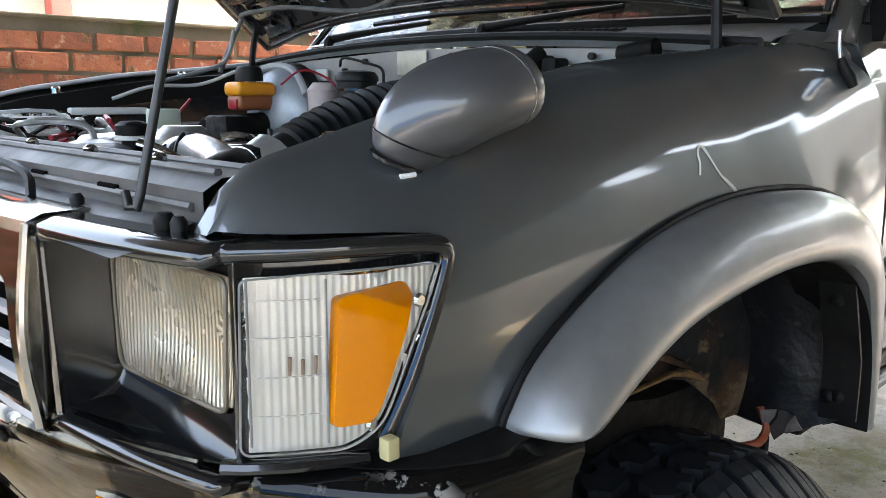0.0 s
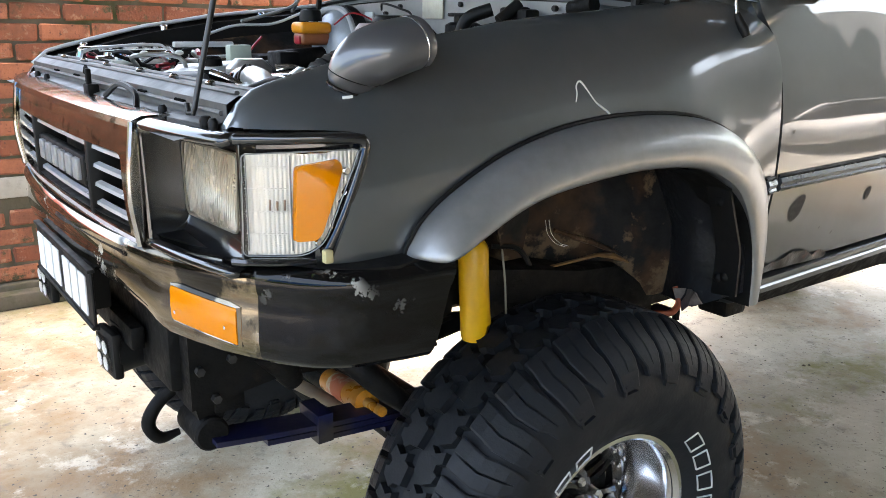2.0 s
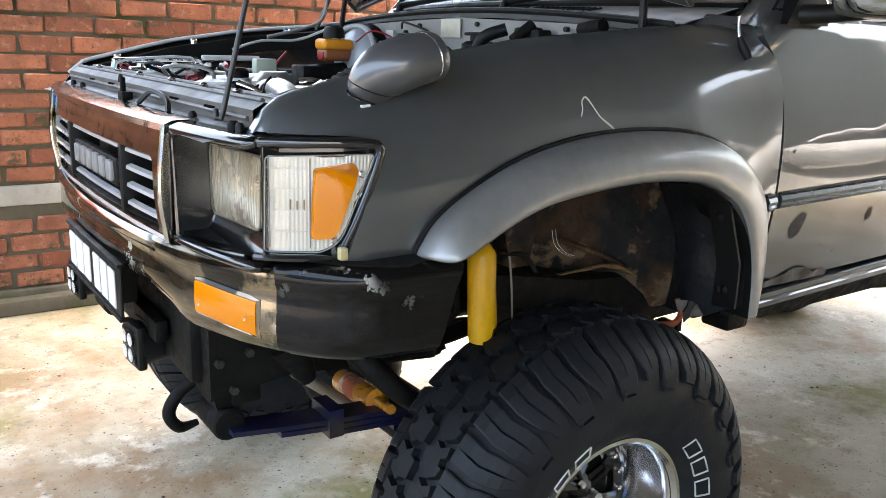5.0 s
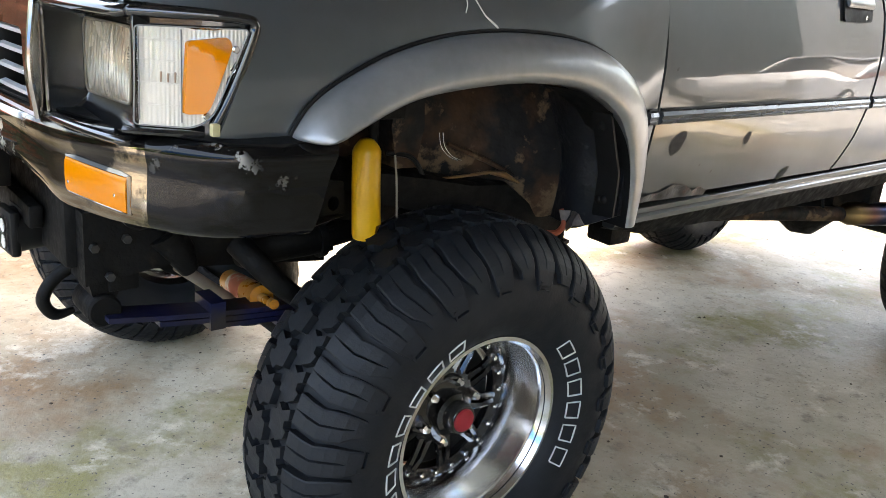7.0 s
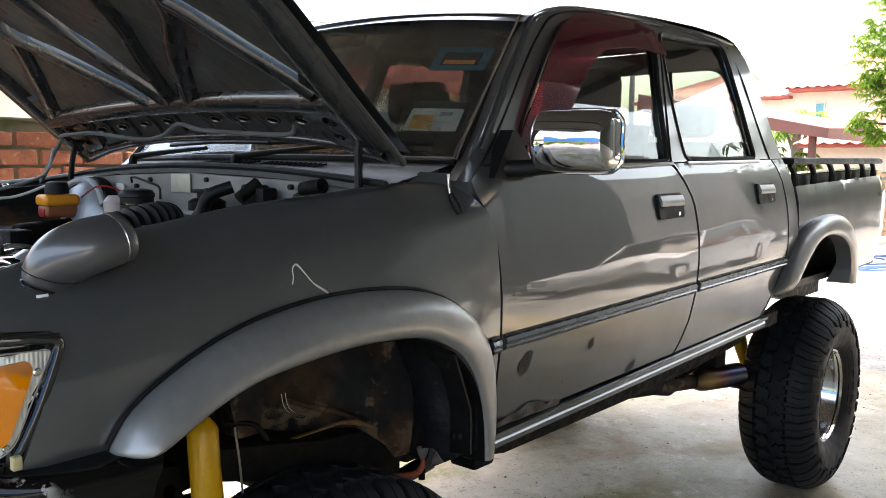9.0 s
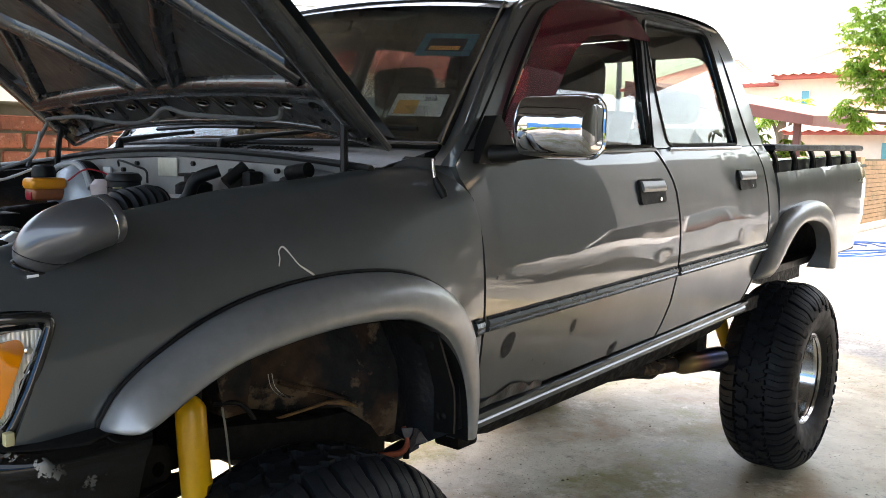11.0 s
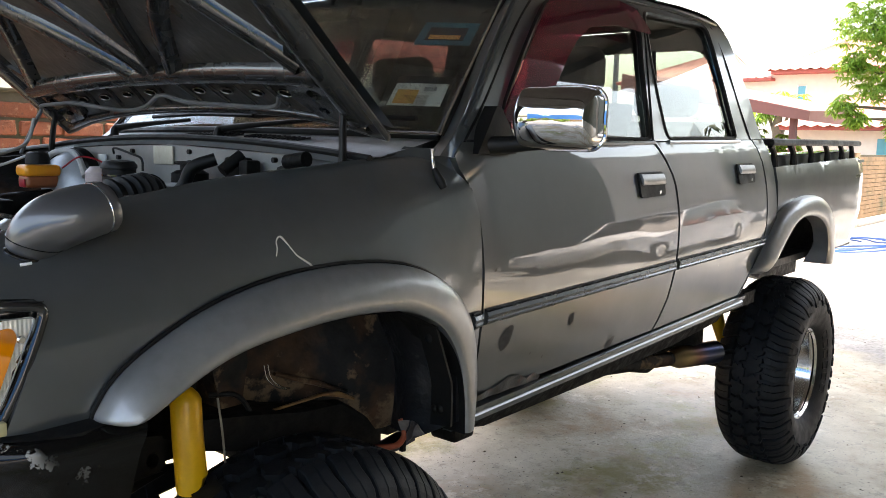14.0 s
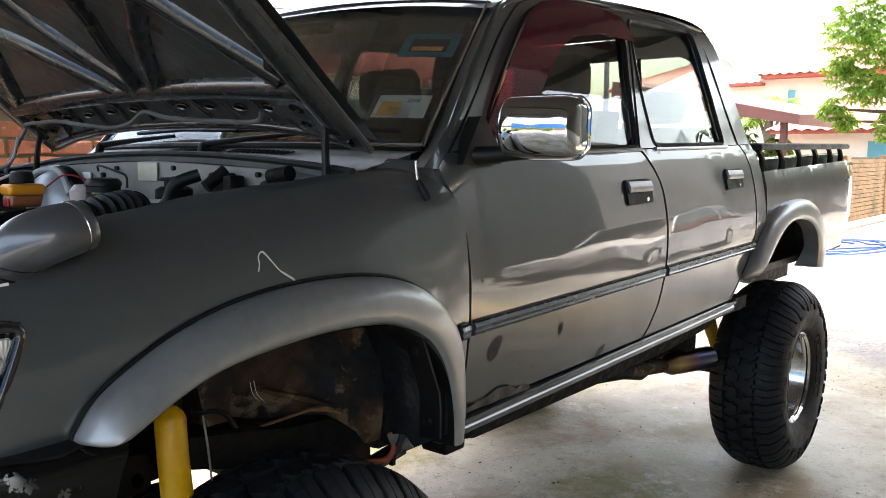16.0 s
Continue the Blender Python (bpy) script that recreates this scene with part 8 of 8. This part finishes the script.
# carport roof over the truck
ROOFMAT = surface("carport_underside", (0.10, 0.095, 0.09), (0.08, 0.075, 0.07), rough=0.7, scale=1)
ceiling_bm = [box_bm(-3.0, 1.4, -6.0, 2.40, 3.30, 3.35), box_bm(1.402, 4.2, -6.0, 0.50, 3.30, 3.35), box_bm(4.202, 7.0, -3.0, 0.50, 3.30, 3.35)]
for k in range(8):
    bx = -2.1 + k * 1.2
    ceiling_bm.append(box_bm(bx, bx + 0.08, -5.95 if bx < 4.1 else -2.95, 2.35 if bx < 1.3 else 0.45, 3.20, 3.298))
tagged(part("ceiling", join(*ceiling_bm), ROOFMAT, smooth=0), "dark carport roof on timber beams over the truck", "ceiling", kind="structure")

# unseen walls added past the carport, so the truck's panels reflect dark and pale
PLASTER = surface("dark_green_unseen_render", (0.085, 0.095, 0.080), (0.065, 0.072, 0.060), rough=0.85, scale=0.8, dirt=(0.12, 0.115, 0.10), dirt_lo=0.55, dirt_hi=0.75, dirt_scale=0.9)
PALEWALL = surface("pale_unseen_render", (0.42, 0.40, 0.36), (0.33, 0.31, 0.28), rough=0.85, scale=0.8, dirt=(0.20, 0.19, 0.16), dirt_lo=0.55, dirt_hi=0.75, dirt_scale=0.9)
tagged(part("wall_neighbour", join(box_bm(11.6, 30.0, -6.5, -6.3, 0.0, 4.6), box_bm(6.0, 11.6, -8.2, -8.0, 0.0, 5.4), box_bm(11.6, 11.8, -8.0, -6.502, 0.0, 4.6)), PALEWALL, smooth=0), "long pale rendered wall, unseen, added for reflections", "wall", kind="structure")
hw = tagged(part("wall_house", join(box_bm(-2.0, 7.3, -6.3, -6.1, 0.0, 5.6), box_bm(8.5, 11.2, -6.3, -6.1, 0.0, 5.6)), PLASTER, smooth=0), "tall dark green rendered wall along the yard, unseen, added for reflections", "wall", kind="structure")
# paler band added to lift what the wing's lower half reflects
part("dado", box_bm(-2.0, 7.3, -6.1, -6.088, 0.125, 1.25, 0.003), CEMENT, hw)
part("skirting", box_bm(-2.0, 7.3, -6.1, -6.08, 0.0, 0.12, 0.004), CEMENT, hw)

# neighbour's building beyond the boundary wall
PALE = surface("pale_green_render", (0.58, 0.63, 0.56), (0.52, 0.57, 0.50), rough=0.85, scale=0.6)
CREAM = surface("cream_render", (0.78, 0.70, 0.60), (0.72, 0.64, 0.54), rough=0.85, scale=0.5)
REDTRIM = surface("red_fascia", (0.42, 0.10, 0.075), (0.36, 0.085, 0.065), rough=0.6, scale=0.8)
PINKTILE = surface("sunlit_red_tiles", (0.50, 0.24, 0.19), (0.44, 0.20, 0.16), rough=0.7, scale=3)


def tiled_roof(x0, x1, y0, y1, z0, z1, parent, ridge=0.35, step=0.30):
    """A hipped roof with ribbed tile courses."""
    xm0, xm1 = x0 + (x1 - x0) * ridge, x1 - (x1 - x0) * ridge
    ym0, ym1 = y0 + (y1 - y0) * 0.42, y1 - (y1 - y0) * 0.42
    base = [Vector((x0, y0, z0)), Vector((x1, y0, z0)), Vector((x1, y1, z0)), Vector((x0, y1, z0))]
    top = [Vector((xm0, ym0, z1)), Vector((xm1, ym0, z1)), Vector((xm1, ym1, z1)), Vector((xm0, ym1, z1))]
    bm = bmesh.new()
    for i in range(4):
        a, b, c, d = base[i], base[(i + 1) % 4], top[(i + 1) % 4], top[i]
        n = max(4, int((b - a).length / step) * 2)
        nrm = (b - a).cross(d - a).normalized()
        lo, hi = [], []
        for k in range(n + 1):
            o = nrm * (0.03 if k % 2 else -0.03)
            lo.append(bm.verts.new(a + (b - a) * (k / n) + o))
            hi.append(bm.verts.new(d + (c - d) * (k / n) + o))
        for k in range(n):
            bm.faces.new((lo[k], lo[k + 1], hi[k + 1], hi[k]))
    bm.faces.new([bm.verts.new(p) for p in top])
    return part("roof", bm, PINKTILE, parent, smooth=0)


nb = thing("neighbour_house", "pale green rendered house with red fascia boards beyond the brick wall", "house")
part("wall", box_bm(-7, 3.4, 6.0, 9.0, 0, 2.35), PALE, nb, smooth=0)
part("fascia", box_bm(-7.2, 3.6, 5.7, 6.0, 2.32, 2.62, 0.01), REDTRIM, nb)
part("post", box_bm(1.52, 1.68, 5.72, 5.88, 0, 2.32, 0.01), REDTRIM, nb)
part("wall", box_bm(3.4, 14.0, 7.0, 10.0, 0, 3.0), CREAM, nb, smooth=0)
part("fascia", box_bm(3.2, 14.2, 6.7, 7.0, 2.55, 2.95, 0.01), REDTRIM, nb)
for wx in (4.6, 7.2, 9.8, 12.2):
    w = part("window", box_bm(wx, wx + 1.2, 6.975, 7.02, 1.1, 2.2, 0.01), GLOSSBLACK, nb)
    part("frame", box_bm(wx - 0.06, wx + 1.26, 6.965, 6.99, 1.04, 1.1, 0.005), WHITE, w)
# ---- distance, seen past the tailgate ----
house = thing("two_storey_house", "cream two-storey house with red hipped tile roofs in sunlight", "house")
part("wall", box_bm(28.0, 36.0, 4.2, 13.0, 0, 3.95), CREAM, house, smooth=0)
part("fascia", box_bm(27.5, 36.5, 3.7, 7.55, 3.92, 4.05, 0.01), REDTRIM, house)
tiled_roof(27.4, 36.6, 3.6, 7.7, 4.05, 5.3, house)
part("fascia", box_bm(27.6, 36.4, 7.55, 13.3, 3.72, 3.82, 0.01), REDTRIM, house)
tiled_roof(27.6, 36.6, 7.6, 13.3, 3.82, 5.0, house)
WINBLUE = surface("sky_blue_window", (0.12, 0.38, 0.45), (0.10, 0.33, 0.40), rough=0.15, scale=4)
w = part("window", box_bm(27.95, 28.02, 6.53, 6.77, 2.97, 3.53, 0.01), WINBLUE, house)
part("frame", box_bm(27.93, 28.0, 6.50, 6.53, 2.94, 3.56, 0.004), WHITE, w)
part("frame", box_bm(27.93, 28.0, 6.77, 6.80, 2.94, 3.56, 0.004), WHITE, w)
low = thing("low_house", "single-storey cream house with a red tiled roof", "house")
part("wall", box_bm(22.0, 27.0, 2.4, 5.1, 0, 2.0), CREAM, low, smooth=0)
part("fascia", box_bm(21.6, 27.2, 2.1, 5.3, 1.95, 2.05, 0.01), REDTRIM, low)
tiled_roof(21.5, 27.3, 2.0, 5.4, 2.05, 2.95, low)
w = part("window", box_bm(21.97, 22.02, 2.55, 3.0, 1.2, 1.75, 0.01), WINBLUE, low)
SHEDRED = surface("brown_red_shed_paint", (0.17, 0.06, 0.045), (0.13, 0.048, 0.036), rough=0.6, scale=0.8)
shed = thing("open_shed", "open shed with a red-brown fascia and posts", "shed")
part("roof", loft([[Vector((15.0, y, 2.14 + (y - 2.7) * 0.21)), Vector((14.95, y, 1.955 + (y - 2.7) * 0.165)), Vector((19.0, y, 1.955 + (y - 2.7) * 0.165)), Vector((19.0, y, 2.30 + (y - 2.7) * 0.21))] for y in (2.69, 4.5, 6.5)], caps=True), SHEDRED, shed)
for py in (2.95, 6.2):
    part("post", box_bm(15.1, 15.22, py, py + 0.12, 0, 2.08, 0.01), SHEDRED, shed)
part("rear_panel", box_bm(18.8, 18.9, 3.4, 6.4, 0, 1.2), BROWNBRICK, shed, smooth=0)
# power pole with wires
DARKPOLE = surface("grey_pole", (0.10, 0.10, 0.10), rough=0.8)
pole = part("power_pole", tube_rad([(30.0, 14.6, 0), (30.0, 14.6, 7.0)], [0.14, 0.09], 10), DARKPOLE)
tagged(pole, "slender grey power pole with cross arms and wires", "power pole")
for zz in (6.6, 6.1):
    part("cross_arm", box_bm(29.9, 30.1, 13.7, 15.5, zz, zz + 0.12), DARKPOLE, pole, smooth=0)
for k in range(4):
    part("wire", tube([(30.0, 13.8 + 0.5 * k, 6.7), (18, 20, 6.2), (0, 30, 6.7)], 0.02, 4, smooth_n=6), DARKPOLE, pole)
# distant trees and ground line
LEAF, _nt, _p = nodes_of("mango_leaves")
_geo = _nt.nodes.new("ShaderNodeNewGeometry")
_c = mix(_nt, _geo.outputs["Random Per Island"], (0.09, 0.19, 0.03), (0.22, 0.34, 0.06))
_nt.links.new(_c, _p.inputs["Base Color"])
_p.inputs["Roughness"].default_value = 0.45
_tr = _nt.nodes.new("ShaderNodeBsdfTranslucent")
_nt.links.new(mix(_nt, _geo.outputs["Random Per Island"], (0.22, 0.42, 0.03), (0.42, 0.58, 0.07)), _tr.inputs[0])
_mx = _nt.nodes.new("ShaderNodeMixShader")
_mx.inputs[0].default_value = 0.45
_nt.links.new(_p.outputs[0], _mx.inputs[1])
_nt.links.new(_tr.outputs[0], _mx.inputs[2])
_nt.links.new(_mx.outputs[0], _nt.nodes["Material Output"].inputs[0])
BARK = surface("bark", (0.16, 0.12, 0.08), (0.10, 0.08, 0.06), rough=0.9, scale=6, bump_scale=20, bump_dist=0.01)


DARKLEAF = surface("dark_garden_leaves", (0.040, 0.060, 0.020), (0.055, 0.075, 0.028), rough=0.55, scale=1.0, bump_dist=0)


def leaf_cloud(clumps, n, size, seed, leaf):
    """Drooping leaf blades in whorls round twig ends, in uneven clumps."""
    r = random.Random(seed)
    verts, faces = [], []
    for cx, cy, cz, rad in clumps:
        for _ in range(int(n * rad)):
            v = Vector((r.gauss(0, 1), r.gauss(0, 1), r.gauss(0, 0.8)))
            v = v.normalized() * rad * r.random() ** 0.45
            c = Vector((cx, cy, cz)) + v
            k = r.randint(4, 7)
            for j in range(k):
                a = 2 * math.pi * (j + r.random() * 0.6) / k
                d = Vector((math.cos(a), math.sin(a), -0.35 + r.uniform(-0.5, 0.3))).normalized()
                s = d.cross(Vector((0, 0, 1))).normalized()
                l, w = size * r.uniform(0.6, 1.2), size * 0.15
                i = len(verts)
                verts += [c, c + d * l * 0.45 + s * w + Vector((0, 0, 0.01)), c + d * l + Vector((0, 0, -0.25 * l)), c + d * l * 0.45 - s * w]
                faces.append((i, i + 1, i + 2, i + 3))
    me = bpy.data.meshes.new("crown")
    me.from_pydata([tuple(v) for v in verts], [], faces)
    me.materials.append(leaf)
    return me


def tree(name, at, clumps, label, n=120, size=0.22, seed=1, h=3.0, leaf=LEAF):
    t = thing(name, label, "tree")
    x, y = at
    part("trunk", tube([(x, y, 0), (x + 0.1, y - 0.05, h * 0.4), (x - 0.05, y + 0.05, h * 0.8), (x, y, h)], [0.22, 0.18, 0.14, 0.08], 10, smooth_n=4), BARK, t)
    for i, (cx, cy, cz, rad) in enumerate(clumps):
        part("limb", tube([(x, y, h * 0.55 + 0.03 * i), (x + (cx - x) * 0.5, y + (cy - y) * 0.5, h * 0.55 + (cz - h * 0.55) * 0.65), (cx, cy, cz)], [0.07, 0.045, 0.015], 6, smooth_n=4), BARK, t)
    part("crown", leaf_cloud(clumps, n, size, seed, leaf), None, t, smooth=0)
    return t


tree("mango_tree", (13.9, -0.3), [(13.4, 1.45, 3.35, 0.50), (13.6, 0.9, 3.9, 0.9), (13.3, 1.62, 2.75, 0.26), (13.4, 1.75, 2.15, 0.20), (13.4, 1.25, 2.45, 0.34), (13.3, 1.0, 2.95, 0.5), (13.5, 1.55, 1.95, 0.16), (13.6, 0.3, 3.0, 0.8), (13.9, -0.6, 3.8, 1.1), (13.8, 0.4, 4.8, 1.2), (13.4, 1.35, 4.25, 0.5), (13.4, 0.85, 1.85, 0.28), (13.5, 0.35, 1.6, 0.4)], "leafy mango tree overhanging the yard in sunlight", 330, 0.125, 4, 3.4)
tree("shrub", (17.5, 4.4), [(17.4, 4.5, 1.6, 0.5), (17.3, 5.2, 1.5, 0.6), (17.5, 3.9, 1.5, 0.4), (17.3, 6.0, 1.6, 0.6)], "green shrub under the open shed", 90, 0.2, 8, 1.4)
tree("far_tree", (24.5, 6.2), [(24.4, 6.2, 2.9, 0.5), (24.4, 5.8, 2.8, 0.4), (24.4, 6.7, 2.7, 0.5)], "small green tree behind the shed", 60, 0.3, 9, 2.6)
# coil of blue hose on the yard
BLUEHOSE = surface("blue_hose", (0.03, 0.13, 0.45), (0.03, 0.11, 0.38), rough=0.35)
hs = []
for k in range(90):
    a = k * 0.42
    hs.append((12.3 + (0.85 + 0.25 * math.sin(k * 0.9)) * math.cos(a) + 0.01 * k, 1.25 + (0.55 + 0.12 * math.sin(k * 0.7)) * math.sin(a), 0.02 + 0.012 * (k % 7) * 0.5))
tagged(part("garden_hose", tube(hs[:60], 0.011, 6, smooth_n=3), BLUEHOSE), "bright blue garden hose coiled loosely on the yard", "hose")
# house across the yard on the open side
across = thing("gabled_house", "white house with a ribbed grey roof across the yard", "house")
part("wall", box_bm(15, 25, -15, -9, 0, 3.0), CREAM, across, smooth=0)
_b = bmesh.new()
for k in range(33):
    f0, f1 = k / 33, (k + 1) / 33
    for sgn in (1, -1):
        e0, e1 = Vector((14.2, -12 + sgn * 4.0, 2.9)), Vector((25.8, -12 + sgn * 4.0, 2.9))
        r0, r1 = Vector((14.2, -12, 5.2)), Vector((25.8, -12, 5.2))
        q = [e0 + (e1 - e0) * f0, e0 + (e1 - e0) * f1, r0 + (r1 - r0) * f1, r0 + (r1 - r0) * f0]
        o = Vector((0, 0, 0.0))
        _b.faces.new([_b.verts.new(p + o) for p in q])
part("roof", _b, surface("ribbed_grey_roof", (0.55, 0.56, 0.57), (0.45, 0.46, 0.47), rough=0.5, scale=1), across, smooth=0)
part("fascia", box_bm(14.2, 25.8, -8.1, -7.95, 2.75, 2.95), WHITE, across, smooth=0)
for wx in (16.5, 19.5, 22.5):
    part("window", box_bm(wx, wx + 1.4, -9.02, -8.97, 1.0, 2.2, 0.01), GLOSSBLACK, across)

# blue sheet fence that closes the yard in front of the truck, and a hedge along its foot
BLUESHEET = surface("blue_sheet_fence_paint", (0.03, 0.17, 0.45), (0.025, 0.14, 0.40), rough=0.45, scale=1.5)
fence = (thing("sheet_fence", "blue painted corrugated sheet fence along the front of the yard", "fence"))
for k in range(12):
    y0 = -18.0 + k * 1.5
    part("sheet", loft([[Vector((-9.6 - 0.02 * (i % 2), y0 + 1.49 * i / 14, z)) for i in range(15)] for z in (0.9, 3.1)], closed=False), BLUESHEET, fence, smooth=0)
    part("post", box_bm(-9.72, -9.64, y0 - 0.04, y0 + 0.04, 0.0, 3.1, 0.005), BROWNBRICK, fence)
    part("plinth", box_bm(-9.72, -9.58, y0 + 0.04, y0 + 1.46, 0.0, 0.898, 0.01), BROWNBRICK, fence)
for hy in (-5.5, -3.2, -0.9, 1.4):
    tree("hedge_shrub", (-8.5, hy), [(-8.4, hy + dy, z, 0.45) for dy, z in ((-0.7, 0.5), (0.0, 0.8), (0.7, 0.5), (0.3, 0.3), (-0.4, 0.9))], "dense green shrub along the front of the yard", 60, 0.26, int(hy * 10) + 90, 1.2)

# pale car parked on the open side of the yard, which shows in the truck's doors
CARPAINT = surface("white_car_paint", (0.72, 0.72, 0.71), (0.66, 0.66, 0.65), rough=0.25, coat=0.8, scale=2, fine=0.05, bump_dist=0)
car = thing("parked_car", "white hatchback parked across the yard", "car", at=(7.3, -4.6, 0.0))
_prof = [(0.0, 0.45), (0.02, 0.62), (0.10, 0.72), (0.85, 0.86), (0.95, 0.90), (2.0, 0.93), (3.3, 0.95), (3.62, 0.92), (3.70, 0.75), (3.70, 0.40), (3.55, 0.28), (3.1, 0.26), (0.6, 0.26), (0.1, 0.30)]
part("body", loft([[Vector((x + (0.08 if abs(y) > 0.75 else 0.0) * (1 if x < 1 else -1), y, z - (0.04 if abs(y) > 0.75 else 0.0))) for x, z in _prof] for y in (-0.80, -0.76, -0.4, 0.4, 0.76, 0.80)], caps=True), CARPAINT, car)
_cab = [(0.95, 0.88), (1.55, 1.36), (1.75, 1.42), (2.9, 1.42), (3.25, 1.34), (3.62, 0.92)]
part("cabin", loft([[Vector((x + (0.1 if abs(y) > 0.6 else 0.0) * (1 if x < 2 else -1), y * (1 if z < 1.0 else 0.84), z)) for x, z in _cab] for y in (-0.74, -0.70, 0.0, 0.70, 0.74)], caps=True), GLOSSBLACK, car)
part("roof", box_bm(1.65, 3.2, -0.58, 0.58, 1.40, 1.455, 0.02), CARPAINT, car)
for px0, px1 in ((1.08, 1.70), (2.30, 2.36), (3.50, 3.12)):
    for sy in (-1, 1):
        part("pillar", tube([(px0, sy * 0.735, 0.92), (px1, sy * 0.605, 1.42)], 0.035, 8), CARPAINT, car)
for wx in (0.70, 2.95):
    for sy in (-1, 1):
        cw = part("wheel", moved(lathe([(0.20, -0.09), (0.27, -0.09), (0.295, -0.06), (0.295, 0.06), (0.27, 0.09), (0.20, 0.09)], 32), Matrix.Translation((wx, sy * 0.74, 0.295))), RUBBER, car)
        part("rim", moved(lathe([(0.0, -0.06), (0.05, -0.07), (0.19, -0.08), (0.205, -0.085), (0.205, 0.085), (0.0, 0.06)], 24), Matrix.Translation((wx, sy * 0.74, 0.295))), ALLOY, cw)
for sy in (-1, 1):
    part("lamp", box_bm(0.03, 0.14, sy * 0.58 - 0.14, sy * 0.58 + 0.14, 0.60, 0.70, 0.02), REFLECTOR, car)
for hx, hy in ((-3.1, 2.0), (-4.4, 1.9)):
    tree("hedge_shrub", (hx, hy), [(hx + dx, hy, z, 0.45) for dx, z in ((-0.5, 0.5), (0.0, 0.8), (0.5, 0.6), (0.2, 1.3), (-0.3, 1.5))], "dense dark green shrub against the brick wall", 70, 0.22, int(hx * 10) + 170, 1.3, DARKLEAF)
# trees behind the parked car, which show in the truck's rear panels
for tx, ty, sd in ((19.5, -5.0, 32), (21.0, -7.2, 33), (23.5, -4.2, 34)):
    tree("garden_tree", (tx, ty), [(tx + dx, ty + dy, z, r) for dx, dy, z, r in ((0, 0, 4.4, 1.3), (0.8, 0.3, 3.3, 1.1), (-0.7, -0.6, 3.2, 1.1), (0.2, -0.9, 2.2, 1.0), (-0.2, 1.0, 2.1, 1.0), (0.0, 0.1, 1.2, 0.9))], "dark leafy garden tree beside the yard", 70, 0.36, sd, 3.4, DARKLEAF)

# single bricks of the boundary wall, where it stands nearest
for m in near_bricks:
    o = bpy.data.objects.new("brick", _me[rng.randrange(5)])
    scene.collection.objects.link(o)
    o.parent = wall
    o.matrix_local = m
